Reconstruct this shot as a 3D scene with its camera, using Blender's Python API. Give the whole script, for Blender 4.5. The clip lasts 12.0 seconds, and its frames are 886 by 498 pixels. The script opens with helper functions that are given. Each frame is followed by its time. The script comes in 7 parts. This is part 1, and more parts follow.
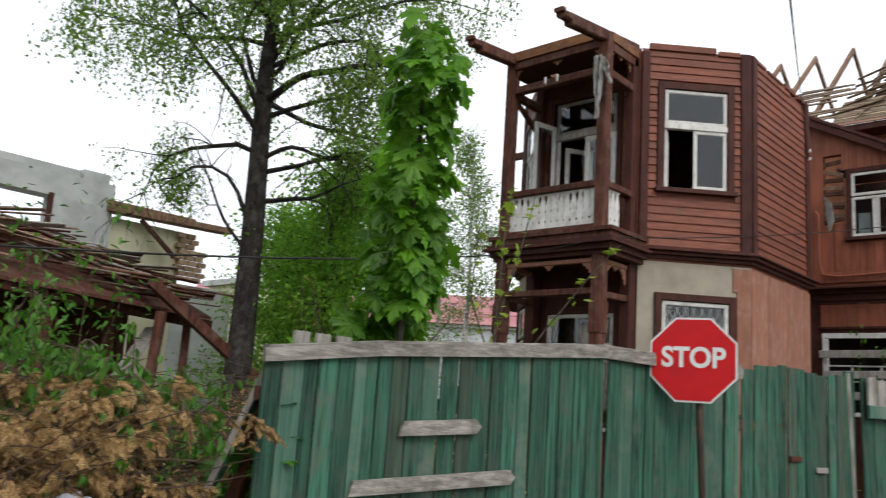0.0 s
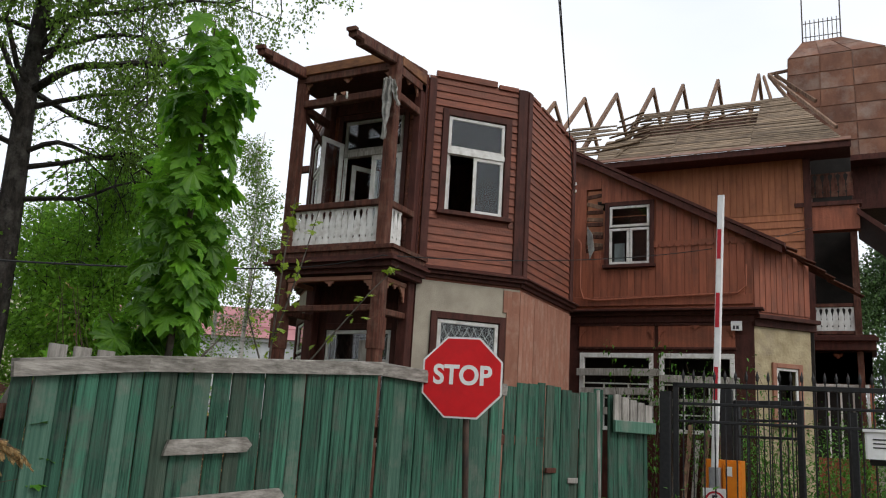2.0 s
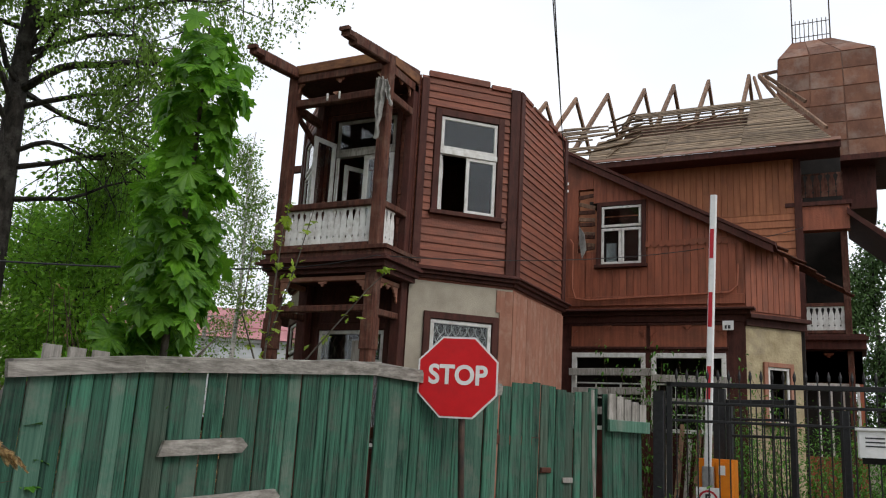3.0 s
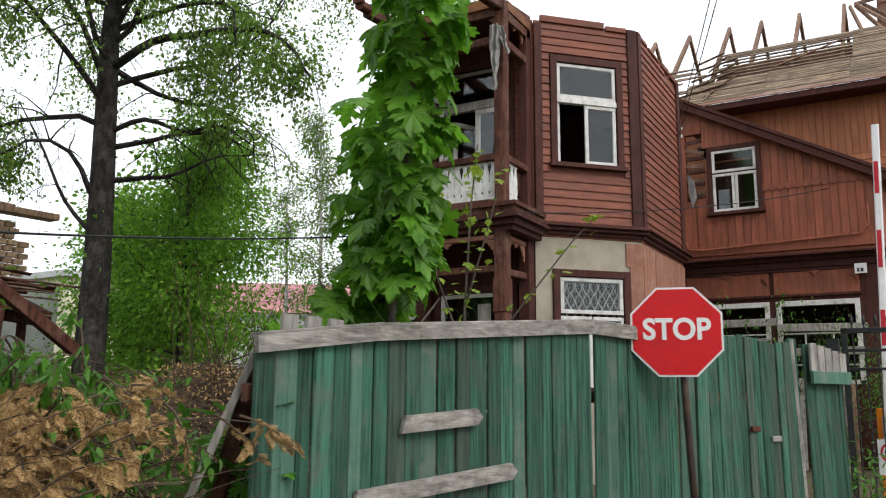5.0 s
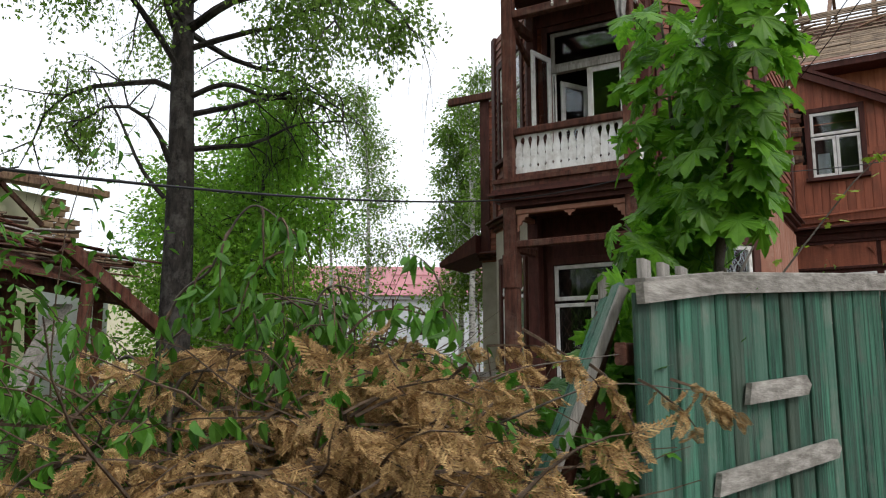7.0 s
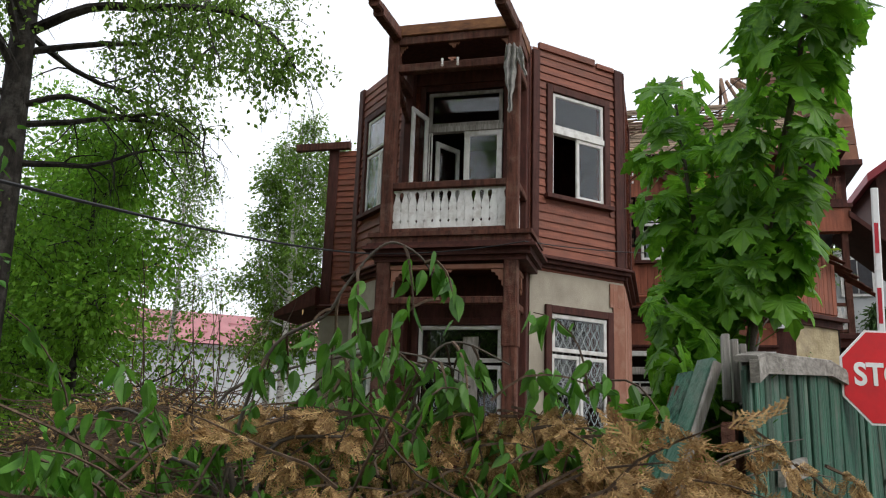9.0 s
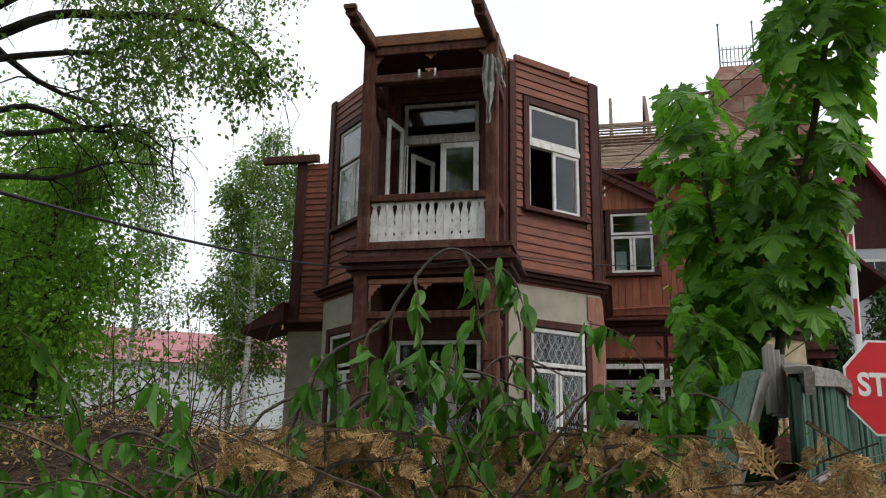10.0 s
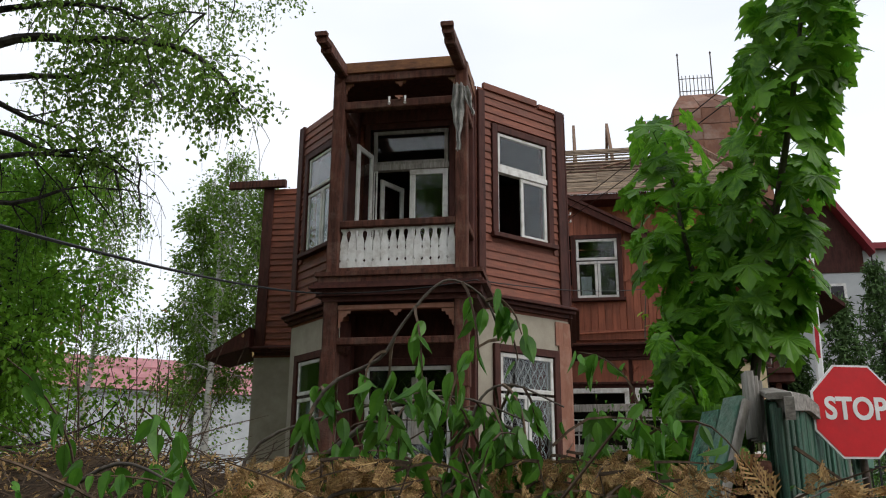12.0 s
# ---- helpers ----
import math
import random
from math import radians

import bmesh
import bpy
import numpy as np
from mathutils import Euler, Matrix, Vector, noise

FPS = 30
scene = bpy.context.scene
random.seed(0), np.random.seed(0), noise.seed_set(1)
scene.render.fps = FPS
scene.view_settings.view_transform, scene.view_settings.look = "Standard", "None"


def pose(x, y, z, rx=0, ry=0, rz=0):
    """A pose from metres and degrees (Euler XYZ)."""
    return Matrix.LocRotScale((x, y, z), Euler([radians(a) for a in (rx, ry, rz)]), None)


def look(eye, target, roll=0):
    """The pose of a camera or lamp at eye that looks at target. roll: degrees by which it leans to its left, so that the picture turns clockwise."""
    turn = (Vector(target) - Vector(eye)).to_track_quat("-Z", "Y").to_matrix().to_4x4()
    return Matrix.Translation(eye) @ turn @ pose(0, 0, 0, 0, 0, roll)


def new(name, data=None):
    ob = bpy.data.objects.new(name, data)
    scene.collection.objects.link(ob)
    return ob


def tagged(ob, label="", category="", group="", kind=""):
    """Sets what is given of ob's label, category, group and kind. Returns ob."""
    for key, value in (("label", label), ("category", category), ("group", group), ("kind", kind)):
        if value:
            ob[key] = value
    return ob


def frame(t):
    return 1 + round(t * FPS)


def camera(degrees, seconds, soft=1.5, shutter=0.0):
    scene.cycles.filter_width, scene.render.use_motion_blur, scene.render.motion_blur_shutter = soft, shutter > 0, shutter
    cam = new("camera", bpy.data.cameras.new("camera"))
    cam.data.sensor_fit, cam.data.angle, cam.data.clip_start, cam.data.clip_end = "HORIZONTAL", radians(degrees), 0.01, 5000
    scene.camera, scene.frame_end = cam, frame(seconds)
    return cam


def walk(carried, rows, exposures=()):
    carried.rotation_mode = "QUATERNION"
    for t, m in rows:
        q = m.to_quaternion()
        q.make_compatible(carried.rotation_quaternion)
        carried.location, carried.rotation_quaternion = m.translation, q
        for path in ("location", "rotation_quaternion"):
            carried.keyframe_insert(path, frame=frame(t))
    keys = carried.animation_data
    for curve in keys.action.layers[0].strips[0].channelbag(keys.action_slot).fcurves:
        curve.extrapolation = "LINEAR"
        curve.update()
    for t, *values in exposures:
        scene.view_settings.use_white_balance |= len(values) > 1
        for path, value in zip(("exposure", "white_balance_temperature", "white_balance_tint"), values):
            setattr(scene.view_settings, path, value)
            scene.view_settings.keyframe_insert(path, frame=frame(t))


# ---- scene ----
cam = camera(56.2, 12.0, soft=1.1, shutter=0.25)
METRES, EYE, TILT, LEAN, TURN = 5.2, 1.6, 0.0, 0.0, 42.5
ROWS = [
    (0.0, 0.0, 0.0, 0.0, -0.71, 10.68, -3.76),
    (0.5, 0.0021, 0.0007, 0.0014, -8.94, 11.55, -3.84),
    (1.0, 0.0034, -0.0036, 0.0028, -12.72, 11.95, -3.77),
    (1.5, 0.0025, -0.0087, 0.0033, -14.71, 12.28, -3.47),
    (2.0, 0.0033, -0.0105, 0.0033, -15.79, 12.58, -3.31),
    (2.5, 0.0038, -0.0069, 0.0031, -16.33, 12.65, -3.28),
    (3.0, -0.0035, -0.0054, 0.002, -16.43, 12.65, -3.1),
    (3.5, -0.0289, 0.0168, -0.0028, -13.27, 12.21, -2.77),
    (5.5, -0.2645, 0.2348, -0.006, -12.63, 10.04, 0.01),
    (6.0, -0.3394, 0.2773, -0.0139, -11.85, 9.97, 0.21),
    (6.5, -0.4119, 0.3397, -0.0199, -11.08, 8.79, 0.44),
    (8.5, -0.6356, 0.5189, -0.0168, -24.85, 11.93, -1.62),
    (9.0, -0.6794, 0.5444, -0.0128, -28.03, 13.11, -1.93),
    (9.5, -0.6994, 0.5818, -0.0116, -29.13, 13.65, -1.65),
    (10.0, -0.7145, 0.6045, -0.0109, -30.92, 14.22, -0.96),
    (10.5, -0.7284, 0.6106, -0.0102, -31.98, 14.89, -0.5),
    (11.0, -0.7348, 0.611, -0.0101, -32.6, 15.53, -0.31),
    (11.5, -0.7363, 0.6086, -0.0098, -33.23, 15.86, -0.24),
    (12.0, -0.7376, 0.6065, -0.0099, -33.45, 15.93, -0.31),
]
walk(cam, [(t, pose(0, 0, EYE, TILT, LEAN, TURN) @ pose(METRES * x, METRES * y, METRES * z, 90 + pitch, roll, yaw)) for t, x, y, z, yaw, pitch, roll in ROWS],
     exposures=((0.0, 0.24), (1.5, 0.0), (2.5, -0.08), (3.5, 0.04), (5.5, 0.44), (6.5, 0.36), (8.5, 0.30), (9.5, 0.10), (10.5, -0.01), (12.0, -0.07)))

# ---- sky and light ----
world = bpy.data.worlds.new("overcast_sky")
scene.world = world
world.use_nodes = True
wn, wl = world.node_tree.nodes, world.node_tree.links
wn.clear()
w_out = wn.new("ShaderNodeOutputWorld")
w_bg = wn.new("ShaderNodeBackground")
w_sky = wn.new("ShaderNodeTexSky")
w_sky.sky_type = "NISHITA"
w_sky.sun_disc = False
w_sky.sun_elevation = radians(48)
w_sky.sun_rotation = radians(110)
w_sky.dust_density = 4.0
w_co = wn.new("ShaderNodeTexCoord")
w_map = wn.new("ShaderNodeMapping")
w_map.inputs["Scale"].default_value = (1.0, 1.0, 3.0)
w_noise = wn.new("ShaderNodeTexNoise")
w_noise.inputs["Scale"].default_value = 1.6
w_noise.inputs["Detail"].default_value = 4.0
w_ramp = wn.new("ShaderNodeValToRGB")
w_ramp.color_ramp.elements[0].position, w_ramp.color_ramp.elements[1].position = 0.35, 0.7
w_ramp.color_ramp.elements[0].color = (8.6, 9.1, 9.9, 1)
w_ramp.color_ramp.elements[1].color = (10.6, 10.8, 11.2, 1)
w_mix = wn.new("ShaderNodeMix")
w_mix.data_type = "RGBA"
w_mix.inputs["Factor"].default_value = 0.9
wl.new(w_co.outputs["Generated"], w_map.inputs["Vector"])
wl.new(w_map.outputs["Vector"], w_noise.inputs["Vector"])
wl.new(w_noise.outputs["Fac"], w_ramp.inputs["Fac"])
wl.new(w_sky.outputs["Color"], w_mix.inputs["A"])
wl.new(w_ramp.outputs["Color"], w_mix.inputs["B"])
wl.new(w_mix.outputs["Result"], w_bg.inputs["Color"])
w_bg.inputs["Strength"].default_value = 0.118
wl.new(w_bg.outputs["Background"], w_out.inputs["Surface"])

sun = new("sun", bpy.data.lights.new("sun", "SUN"))
sun.data.energy, sun.data.angle, sun.data.color = 1.1, radians(20), (1.0, 0.97, 0.92)
sun.matrix_world = look((14, -5, 13), (0, 0, 0))


# ---- materials ----
def material(name, c1, c2, scale=(8, 8, 8), rough=0.75, bump=0.25, bump_scale=40.0, stain=None, stain_amount=0.5,
             stain_scale=1.5, metal=0.0, rand=0.0, translucent=0.0, island=False, spread=(0.35, 0.65), grain=None, spec=0.3):
    """A weathered surface: two colours by a fine noise, stains by a coarse one, and relief."""
    m = bpy.data.materials.new(name)
    m.use_nodes = True
    n, l = m.node_tree.nodes, m.node_tree.links
    n.clear()
    out = n.new("ShaderNodeOutputMaterial")
    bs = n.new("ShaderNodeBsdfPrincipled")
    bs.inputs["Roughness"].default_value = rough
    bs.inputs["Metallic"].default_value = metal
    bs.inputs["Specular IOR Level"].default_value = spec
    co = n.new("ShaderNodeTexCoord")
    info = n.new("ShaderNodeObjectInfo")
    geo = n.new("ShaderNodeNewGeometry")
    chance = geo.outputs["Random Per Island"] if island else info.outputs["Random"]
    shift = n.new("ShaderNodeVectorMath")
    shift.operation = "MULTIPLY_ADD"
    shift.inputs[0].default_value = (17.0, 9.0, 23.0)
    l.new(chance, shift.inputs[1])
    l.new(co.outputs["Object"], shift.inputs[2])
    mp = n.new("ShaderNodeMapping")
    mp.inputs["Scale"].default_value = scale
    l.new(shift.outputs["Vector"], mp.inputs["Vector"])
    nz = n.new("ShaderNodeTexNoise")
    nz.inputs["Scale"].default_value, nz.inputs["Detail"].default_value, nz.inputs["Roughness"].default_value = 1.0, 6.0, 0.65
    l.new(mp.outputs["Vector"], nz.inputs["Vector"])
    rp = n.new("ShaderNodeValToRGB")
    rp.color_ramp.elements[0].position, rp.color_ramp.elements[1].position = spread
    rp.color_ramp.elements[0].color, rp.color_ramp.elements[1].color = (*c1, 1), (*c2, 1)
    l.new(nz.outputs["Fac"], rp.inputs["Fac"])
    colour = rp.outputs["Color"]
    if stain:
        n2 = n.new("ShaderNodeTexNoise")
        n2.inputs["Scale"].default_value, n2.inputs["Detail"].default_value, n2.inputs["Roughness"].default_value = stain_scale, 5.0, 0.7
        l.new(shift.outputs["Vector"], n2.inputs["Vector"])
        r2 = n.new("ShaderNodeValToRGB")
        r2.color_ramp.elements[0].position, r2.color_ramp.elements[1].position = 0.48, 0.68
        r2.color_ramp.elements[0].color, r2.color_ramp.elements[1].color = (0, 0, 0, 1), (stain_amount,) * 3 + (1,)
        l.new(n2.outputs["Fac"], r2.inputs["Fac"])
        mx = n.new("ShaderNodeMix")
        mx.data_type = "RGBA"
        l.new(r2.outputs["Color"], mx.inputs["Factor"])
        l.new(colour, mx.inputs["A"])
        mx.inputs["B"].default_value = (*stain, 1)
        colour = mx.outputs["Result"]
    if rand:
        hs = n.new("ShaderNodeHueSaturation")
        mr = n.new("ShaderNodeMapRange")
        mr.inputs["To Min"].default_value, mr.inputs["To Max"].default_value = 1 - rand, 1 + rand
        l.new(chance, mr.inputs["Value"])
        l.new(mr.outputs["Result"], hs.inputs["Value"])
        l.new(colour, hs.inputs["Color"])
        colour = hs.outputs["Color"]
    l.new(colour, bs.inputs["Base Color"])
    if bump:
        nb = n.new("ShaderNodeTexNoise")
        nb.inputs["Scale"].default_value, nb.inputs["Detail"].default_value = bump_scale, 4.0
        if grain:
            mg = n.new("ShaderNodeMapping")
            mg.inputs["Scale"].default_value = grain
            l.new(shift.outputs["Vector"], mg.inputs["Vector"])
            l.new(mg.outputs["Vector"], nb.inputs["Vector"])
        else:
            l.new(shift.outputs["Vector"], nb.inputs["Vector"])
        bm = n.new("ShaderNodeBump")
        bm.inputs["Strength"].default_value, bm.inputs["Distance"].default_value = bump, 0.02
        l.new(nb.outputs["Fac"], bm.inputs["Height"])
        l.new(bm.outputs["Normal"], bs.inputs["Normal"])
    surface = bs.outputs["BSDF"]
    if translucent:
        tr = n.new("ShaderNodeBsdfTranslucent")
        l.new(colour, tr.inputs["Color"])
        ms = n.new("ShaderNodeMixShader")
        ms.inputs["Fac"].default_value = translucent
        l.new(surface, ms.inputs[1])
        l.new(tr.outputs["BSDF"], ms.inputs[2])
        surface = ms.outputs["Shader"]
    l.new(surface, out.inputs["Surface"])
    return m


def glass_material(name, tint=(0.9, 0.95, 0.95), rough=0.03):
    m = bpy.data.materials.new(name)
    m.use_nodes = True
    bs = m.node_tree.nodes["Principled BSDF"]
    bs.inputs["Base Color"].default_value = (*tint, 1)
    bs.inputs["Roughness"].default_value = rough
    bs.inputs["Transmission Weight"].default_value = 1.0
    bs.inputs["IOR"].default_value = 1.45
    return m


M_SIDING = material("brown_siding_paint", (0.140, 0.042, 0.025), (0.250, 0.078, 0.043), (3, 3, 22), 0.6, 0.4, 30, (0.115, 0.05, 0.033), 0.6, 1.2, rand=0.20)
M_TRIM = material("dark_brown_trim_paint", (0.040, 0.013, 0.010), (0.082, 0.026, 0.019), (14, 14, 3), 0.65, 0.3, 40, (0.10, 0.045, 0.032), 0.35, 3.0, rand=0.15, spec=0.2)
M_TIMBER = material("worn_brown_timber", (0.042, 0.016, 0.011), (0.125, 0.048, 0.031), (18, 18, 2.5), 0.8, 0.5, 50, (0.22, 0.15, 0.115), 0.35, 3.5, rand=0.18, spec=0.2)
M_RUSTFASCIA = material("rusty_brown_fascia", (0.10, 0.042, 0.024), (0.24, 0.105, 0.045), (4, 4, 14), 0.7, 0.3, 30, (0.30, 0.14, 0.05), 0.6, 2.5)
M_STUCCO = material("grey_beige_stucco", (0.33, 0.29, 0.23), (0.42, 0.375, 0.30), (2.2, 2.2, 2.2), 0.9, 0.35, 60, (0.23, 0.20, 0.16), 0.6, 0.8)
M_YSTUCCO = material("peeling_ochre_stucco", (0.30, 0.24, 0.14), (0.46, 0.38, 0.24), (3, 3, 3), 0.9, 0.8, 18, (0.27, 0.22, 0.16), 0.7, 2.2)
M_SALMON = material("faded_salmon_paint", (0.25, 0.11, 0.072), (0.33, 0.15, 0.10), (5, 5, 1.2), 0.8, 0.25, 40, (0.44, 0.30, 0.23), 0.45, 2.6, rand=0.08)
M_VERT = material("red_brown_plank_paint", (0.205, 0.062, 0.034), (0.33, 0.104, 0.056), (16, 16, 1.2), 0.6, 0.3, 30, (0.10, 0.045, 0.03), 0.5, 1.4, rand=0.12)
M_ORANGE = material("orange_brown_plank_paint", (0.29, 0.102, 0.048), (0.40, 0.155, 0.072), (14, 14, 1.2), 0.65, 0.3, 30, (0.17, 0.07, 0.04), 0.5, 1.2, rand=0.12)
M_WHITE = material("flaking_white_paint", (0.60, 0.59, 0.56), (0.74, 0.73, 0.70), (10, 10, 4), 0.6, 0.3, 45, (0.36, 0.32, 0.28), 0.7, 5.0, rand=0.06)
# near-black: the shade of unlit rooms put into the colour of inner surfaces
M_ROOMSHADE = material("unlit_room_shade", (0.015, 0.013, 0.012), (0.03, 0.026, 0.023), (2, 2, 2), 0.9, 0.2)
M_GLASS = glass_material("window_glass")
M_GREYWOOD = material("weathered_grey_board", (0.20, 0.185, 0.165), (0.42, 0.39, 0.355), (30, 30, 3), 0.85, 0.45, 1.0, (0.14, 0.125, 0.105), 0.6, 4.0, rand=0.14, grain=(110, 110, 6))
M_FENCE = material("worn_green_fence_paint", (0.004, 0.020, 0.013), (0.048, 0.152, 0.098), (44, 44, 1.6), 0.75, 0.6, 1.0, (0.075, 0.100, 0.078), 0.75, 4.5, rand=0.36, spread=(0.34, 0.60), grain=(130, 130, 5))
M_CAPWOOD = material("weathered_grey_capping", (0.14, 0.128, 0.112), (0.36, 0.335, 0.30), (22, 2.0, 30), 0.85, 0.3, 1.0, (0.10, 0.09, 0.075), 0.6, 5.0, rand=0.15, grain=(90, 5, 110))
M_FENCEPALE = material("pale_green_fence_paint", (0.037, 0.102, 0.070), (0.09, 0.18, 0.13), (38, 38, 1.3), 0.75, 0.5, 1.0, (0.17, 0.18, 0.15), 0.7, 3.0, rand=0.2, grain=(130, 130, 5))
M_FENCEBARE = material("bare_brown_green_board", (0.026, 0.046, 0.032), (0.085, 0.118, 0.086), (38, 38, 1.3), 0.8, 0.5, 1.0, (0.045, 0.10, 0.07), 0.7, 3.0, rand=0.2, grain=(130, 130, 5))
M_SHINGLE = material("old_roof_boards", (0.105, 0.072, 0.048), (0.33, 0.245, 0.165), (3, 18, 18), 0.9, 0.6, 50, (0.085, 0.065, 0.05), 0.75, 1.6, rand=0.34)
M_RAWWOOD = material("raw_rafter_wood", (0.11, 0.058, 0.040), (0.30, 0.185, 0.115), (16, 16, 3), 0.8, 0.4, 50, (0.12, 0.07, 0.05), 0.5, 3.0, rand=0.2)
M_RUSTSHEET = material("rusty_roof_sheet", (0.130, 0.055, 0.034), (0.225, 0.102, 0.060), (2.5, 2.5, 1.2), 0.7, 0.25, 20, (0.30, 0.24, 0.20), 0.55, 1.1, rand=0.24)
M_GRILLE = material("dull_grey_grille_paint", (0.30, 0.30, 0.29), (0.44, 0.44, 0.42), (20, 20, 20), 0.6, 0.1, 40)
M_BLACK = material("black_gate_paint", (0.012, 0.012, 0.013), (0.024, 0.024, 0.026), (20, 20, 20), 0.45, 0.1, 60)
M_RED = material("red_sign_face", (0.58, 0.011, 0.016), (0.66, 0.014, 0.020), (5, 5, 5), 0.5, 0.05, 30, (0.36, 0.02, 0.025), 0.3, 4.0)
M_SIGNWHITE = material("white_sign_face", (0.74, 0.74, 0.74), (0.82, 0.82, 0.81), (8, 8, 8), 0.45, 0.05, 40, (0.55, 0.53, 0.5), 0.3, 6.0)
M_METAL = material("dark_rusted_pole", (0.030, 0.024, 0.022), (0.075, 0.050, 0.040), (30, 30, 5), 0.6, 0.3, 60, (0.12, 0.06, 0.035), 0.4, 6.0)
M_GALV = material("dull_grey_metal", (0.30, 0.30, 0.31), (0.42, 0.42, 0.43), (10, 10, 10), 0.5, 0.1, 30, metal=0.6)
M_ORANGEBOX = material("orange_cabinet_paint", (0.70, 0.20, 0.008), (0.78, 0.24, 0.012), (5, 5, 5), 0.45, 0.05, 40, (0.55, 0.17, 0.02), 0.3, 4.0)
M_BARRED = material("red_boom_stripe", (0.42, 0.018, 0.03), (0.50, 0.025, 0.04), (9, 9, 9), 0.5, 0.05, 40)
M_GROUND = material("leaf_littered_soil", (0.055, 0.042, 0.030), (0.13, 0.095, 0.062), (6, 6, 6), 0.95, 0.8, 25, (0.075, 0.095, 0.035), 0.7, 0.5)
# brown litter, darkened so the heaps' shaded depth sits in its colour
M_HEAP = material("depth_shaded_litter", (0.020, 0.014, 0.010), (0.08, 0.052, 0.031), (16, 16, 16), 0.95, 1.0, 30, (0.17, 0.11, 0.06), 0.5, 2.0)
M_DRY = material("dry_brown_leaf", (0.33, 0.20, 0.080), (0.60, 0.42, 0.19), (7, 7, 7), 0.85, 0.0, 40, (0.17, 0.095, 0.05), 0.6, 1.7, rand=0.35, translucent=0.25, island=True)
M_FROND = material("dry_conifer_frond", (0.21, 0.105, 0.042), (0.64, 0.45, 0.20), (5, 5, 5), 0.85, 0.0, 40, (0.17, 0.078, 0.038), 0.8, 2.2, rand=0.35, translucent=0.25, island=True)
M_TWIG = material("grey_brown_twig", (0.045, 0.029, 0.019), (0.130, 0.088, 0.058), (30, 30, 30), 0.85, 0.3, 60, rand=0.3, island=True)
M_LIMB = material("grey_smooth_limb", (0.055, 0.045, 0.036), (0.125, 0.105, 0.085), (25, 25, 8), 0.8, 0.4, 60)
M_LEAFGREEN = material("fresh_cut_leaf", (0.034, 0.128, 0.011), (0.100, 0.255, 0.026), (6, 6, 6), 0.42, 0.0, 40, (0.12, 0.22, 0.04), 0.4, 2.0, rand=0.3, translucent=0.35, island=True)
M_MAPLE = material("maple_leaf", (0.050, 0.170, 0.012), (0.165, 0.370, 0.026), (5, 5, 5), 0.40, 0.0, 40, (0.15, 0.32, 0.03), 0.4, 2.0, rand=0.32, translucent=0.5)
M_MAPLEJ = material("maple_leaf_mass", (0.050, 0.170, 0.012), (0.165, 0.370, 0.026), (5, 5, 5), 0.40, 0.0, 40, (0.15, 0.32, 0.03), 0.4, 2.0, rand=0.32, translucent=0.5, island=True)
M_YOUNG = material("young_yellow_green_leaf", (0.19, 0.30, 0.02), (0.30, 0.40, 0.04), (6, 6, 6), 0.5, 0.0, 40, rand=0.25, translucent=0.4, island=True)
M_BIRCHLEAF = material("birch_leaf", (0.095, 0.190, 0.022), (0.190, 0.325, 0.046), (1.2, 1.2, 1.2), 0.55, 0.0, 40, (0.13, 0.20, 0.05), 0.5, 0.5, rand=0.35, translucent=0.5, island=True)
M_TREELEAF = material("broad_tree_leaf", (0.115, 0.285, 0.022), (0.235, 0.450, 0.042), (0.9, 0.9, 0.9), 0.55, 0.0, 40, (0.11, 0.24, 0.035), 0.5, 0.4, rand=0.38, translucent=0.58, island=True)
M_SPRUCE = material("spruce_needles", (0.045, 0.100, 0.025), (0.095, 0.175, 0.048), (2, 2, 2), 0.7, 0.0, 40, rand=0.3, island=True)
M_BARK = material("dark_birch_bark", (0.007, 0.006, 0.005), (0.042, 0.035, 0.030), (12, 12, 4), 0.95, 1.0, 1.0, (0.17, 0.16, 0.145), 0.40, 3.5, grain=(26, 26, 9))
M_WHITEBARK = material("white_birch_bark", (0.06, 0.05, 0.045), (0.55, 0.53, 0.50), (5, 5, 16), 0.85, 0.4, 30, spread=(0.36, 0.5))
M_PINKROOF = material("faded_red_metal_roof", (0.34, 0.14, 0.15), (0.43, 0.185, 0.195), (1, 1, 1), 0.55, 0.0, 10, (0.56, 0.28, 0.28), 0.4, 0.4)
M_PALEWALL = material("pale_grey_render", (0.40, 0.42, 0.43), (0.50, 0.52, 0.52), (0.8, 0.8, 0.8), 0.9, 0.0, 10, (0.36, 0.36, 0.36), 0.3, 0.3)
M_YWALL = material("pale_yellow_render", (0.56, 0.53, 0.36), (0.66, 0.63, 0.46), (0.8, 0.8, 0.8), 0.9, 0.15, 20, (0.44, 0.40, 0.30), 0.4, 0.6)
M_RUINWALL = material("bare_grey_white_plaster", (0.40, 0.42, 0.41), (0.54, 0.56, 0.55), (1.2, 1.2, 1.2), 0.9, 0.2, 20, (0.29, 0.29, 0.27), 0.5, 0.9)
M_DARKRED = material("dark_red_roof_trim", (0.20, 0.022, 0.03), (0.26, 0.032, 0.04), (2, 2, 2), 0.5, 0.0)
M_CABLE = material("black_cable", (0.010, 0.010, 0.011), (0.018, 0.018, 0.018), (9, 9, 9), 0.6, 0.0)
M_RAG = material("grey_rag", (0.24, 0.23, 0.215), (0.42, 0.41, 0.38), (9, 9, 9), 0.9, 0.4, 30, (0.25, 0.23, 0.21), 0.5, 5.0, translucent=0.15)
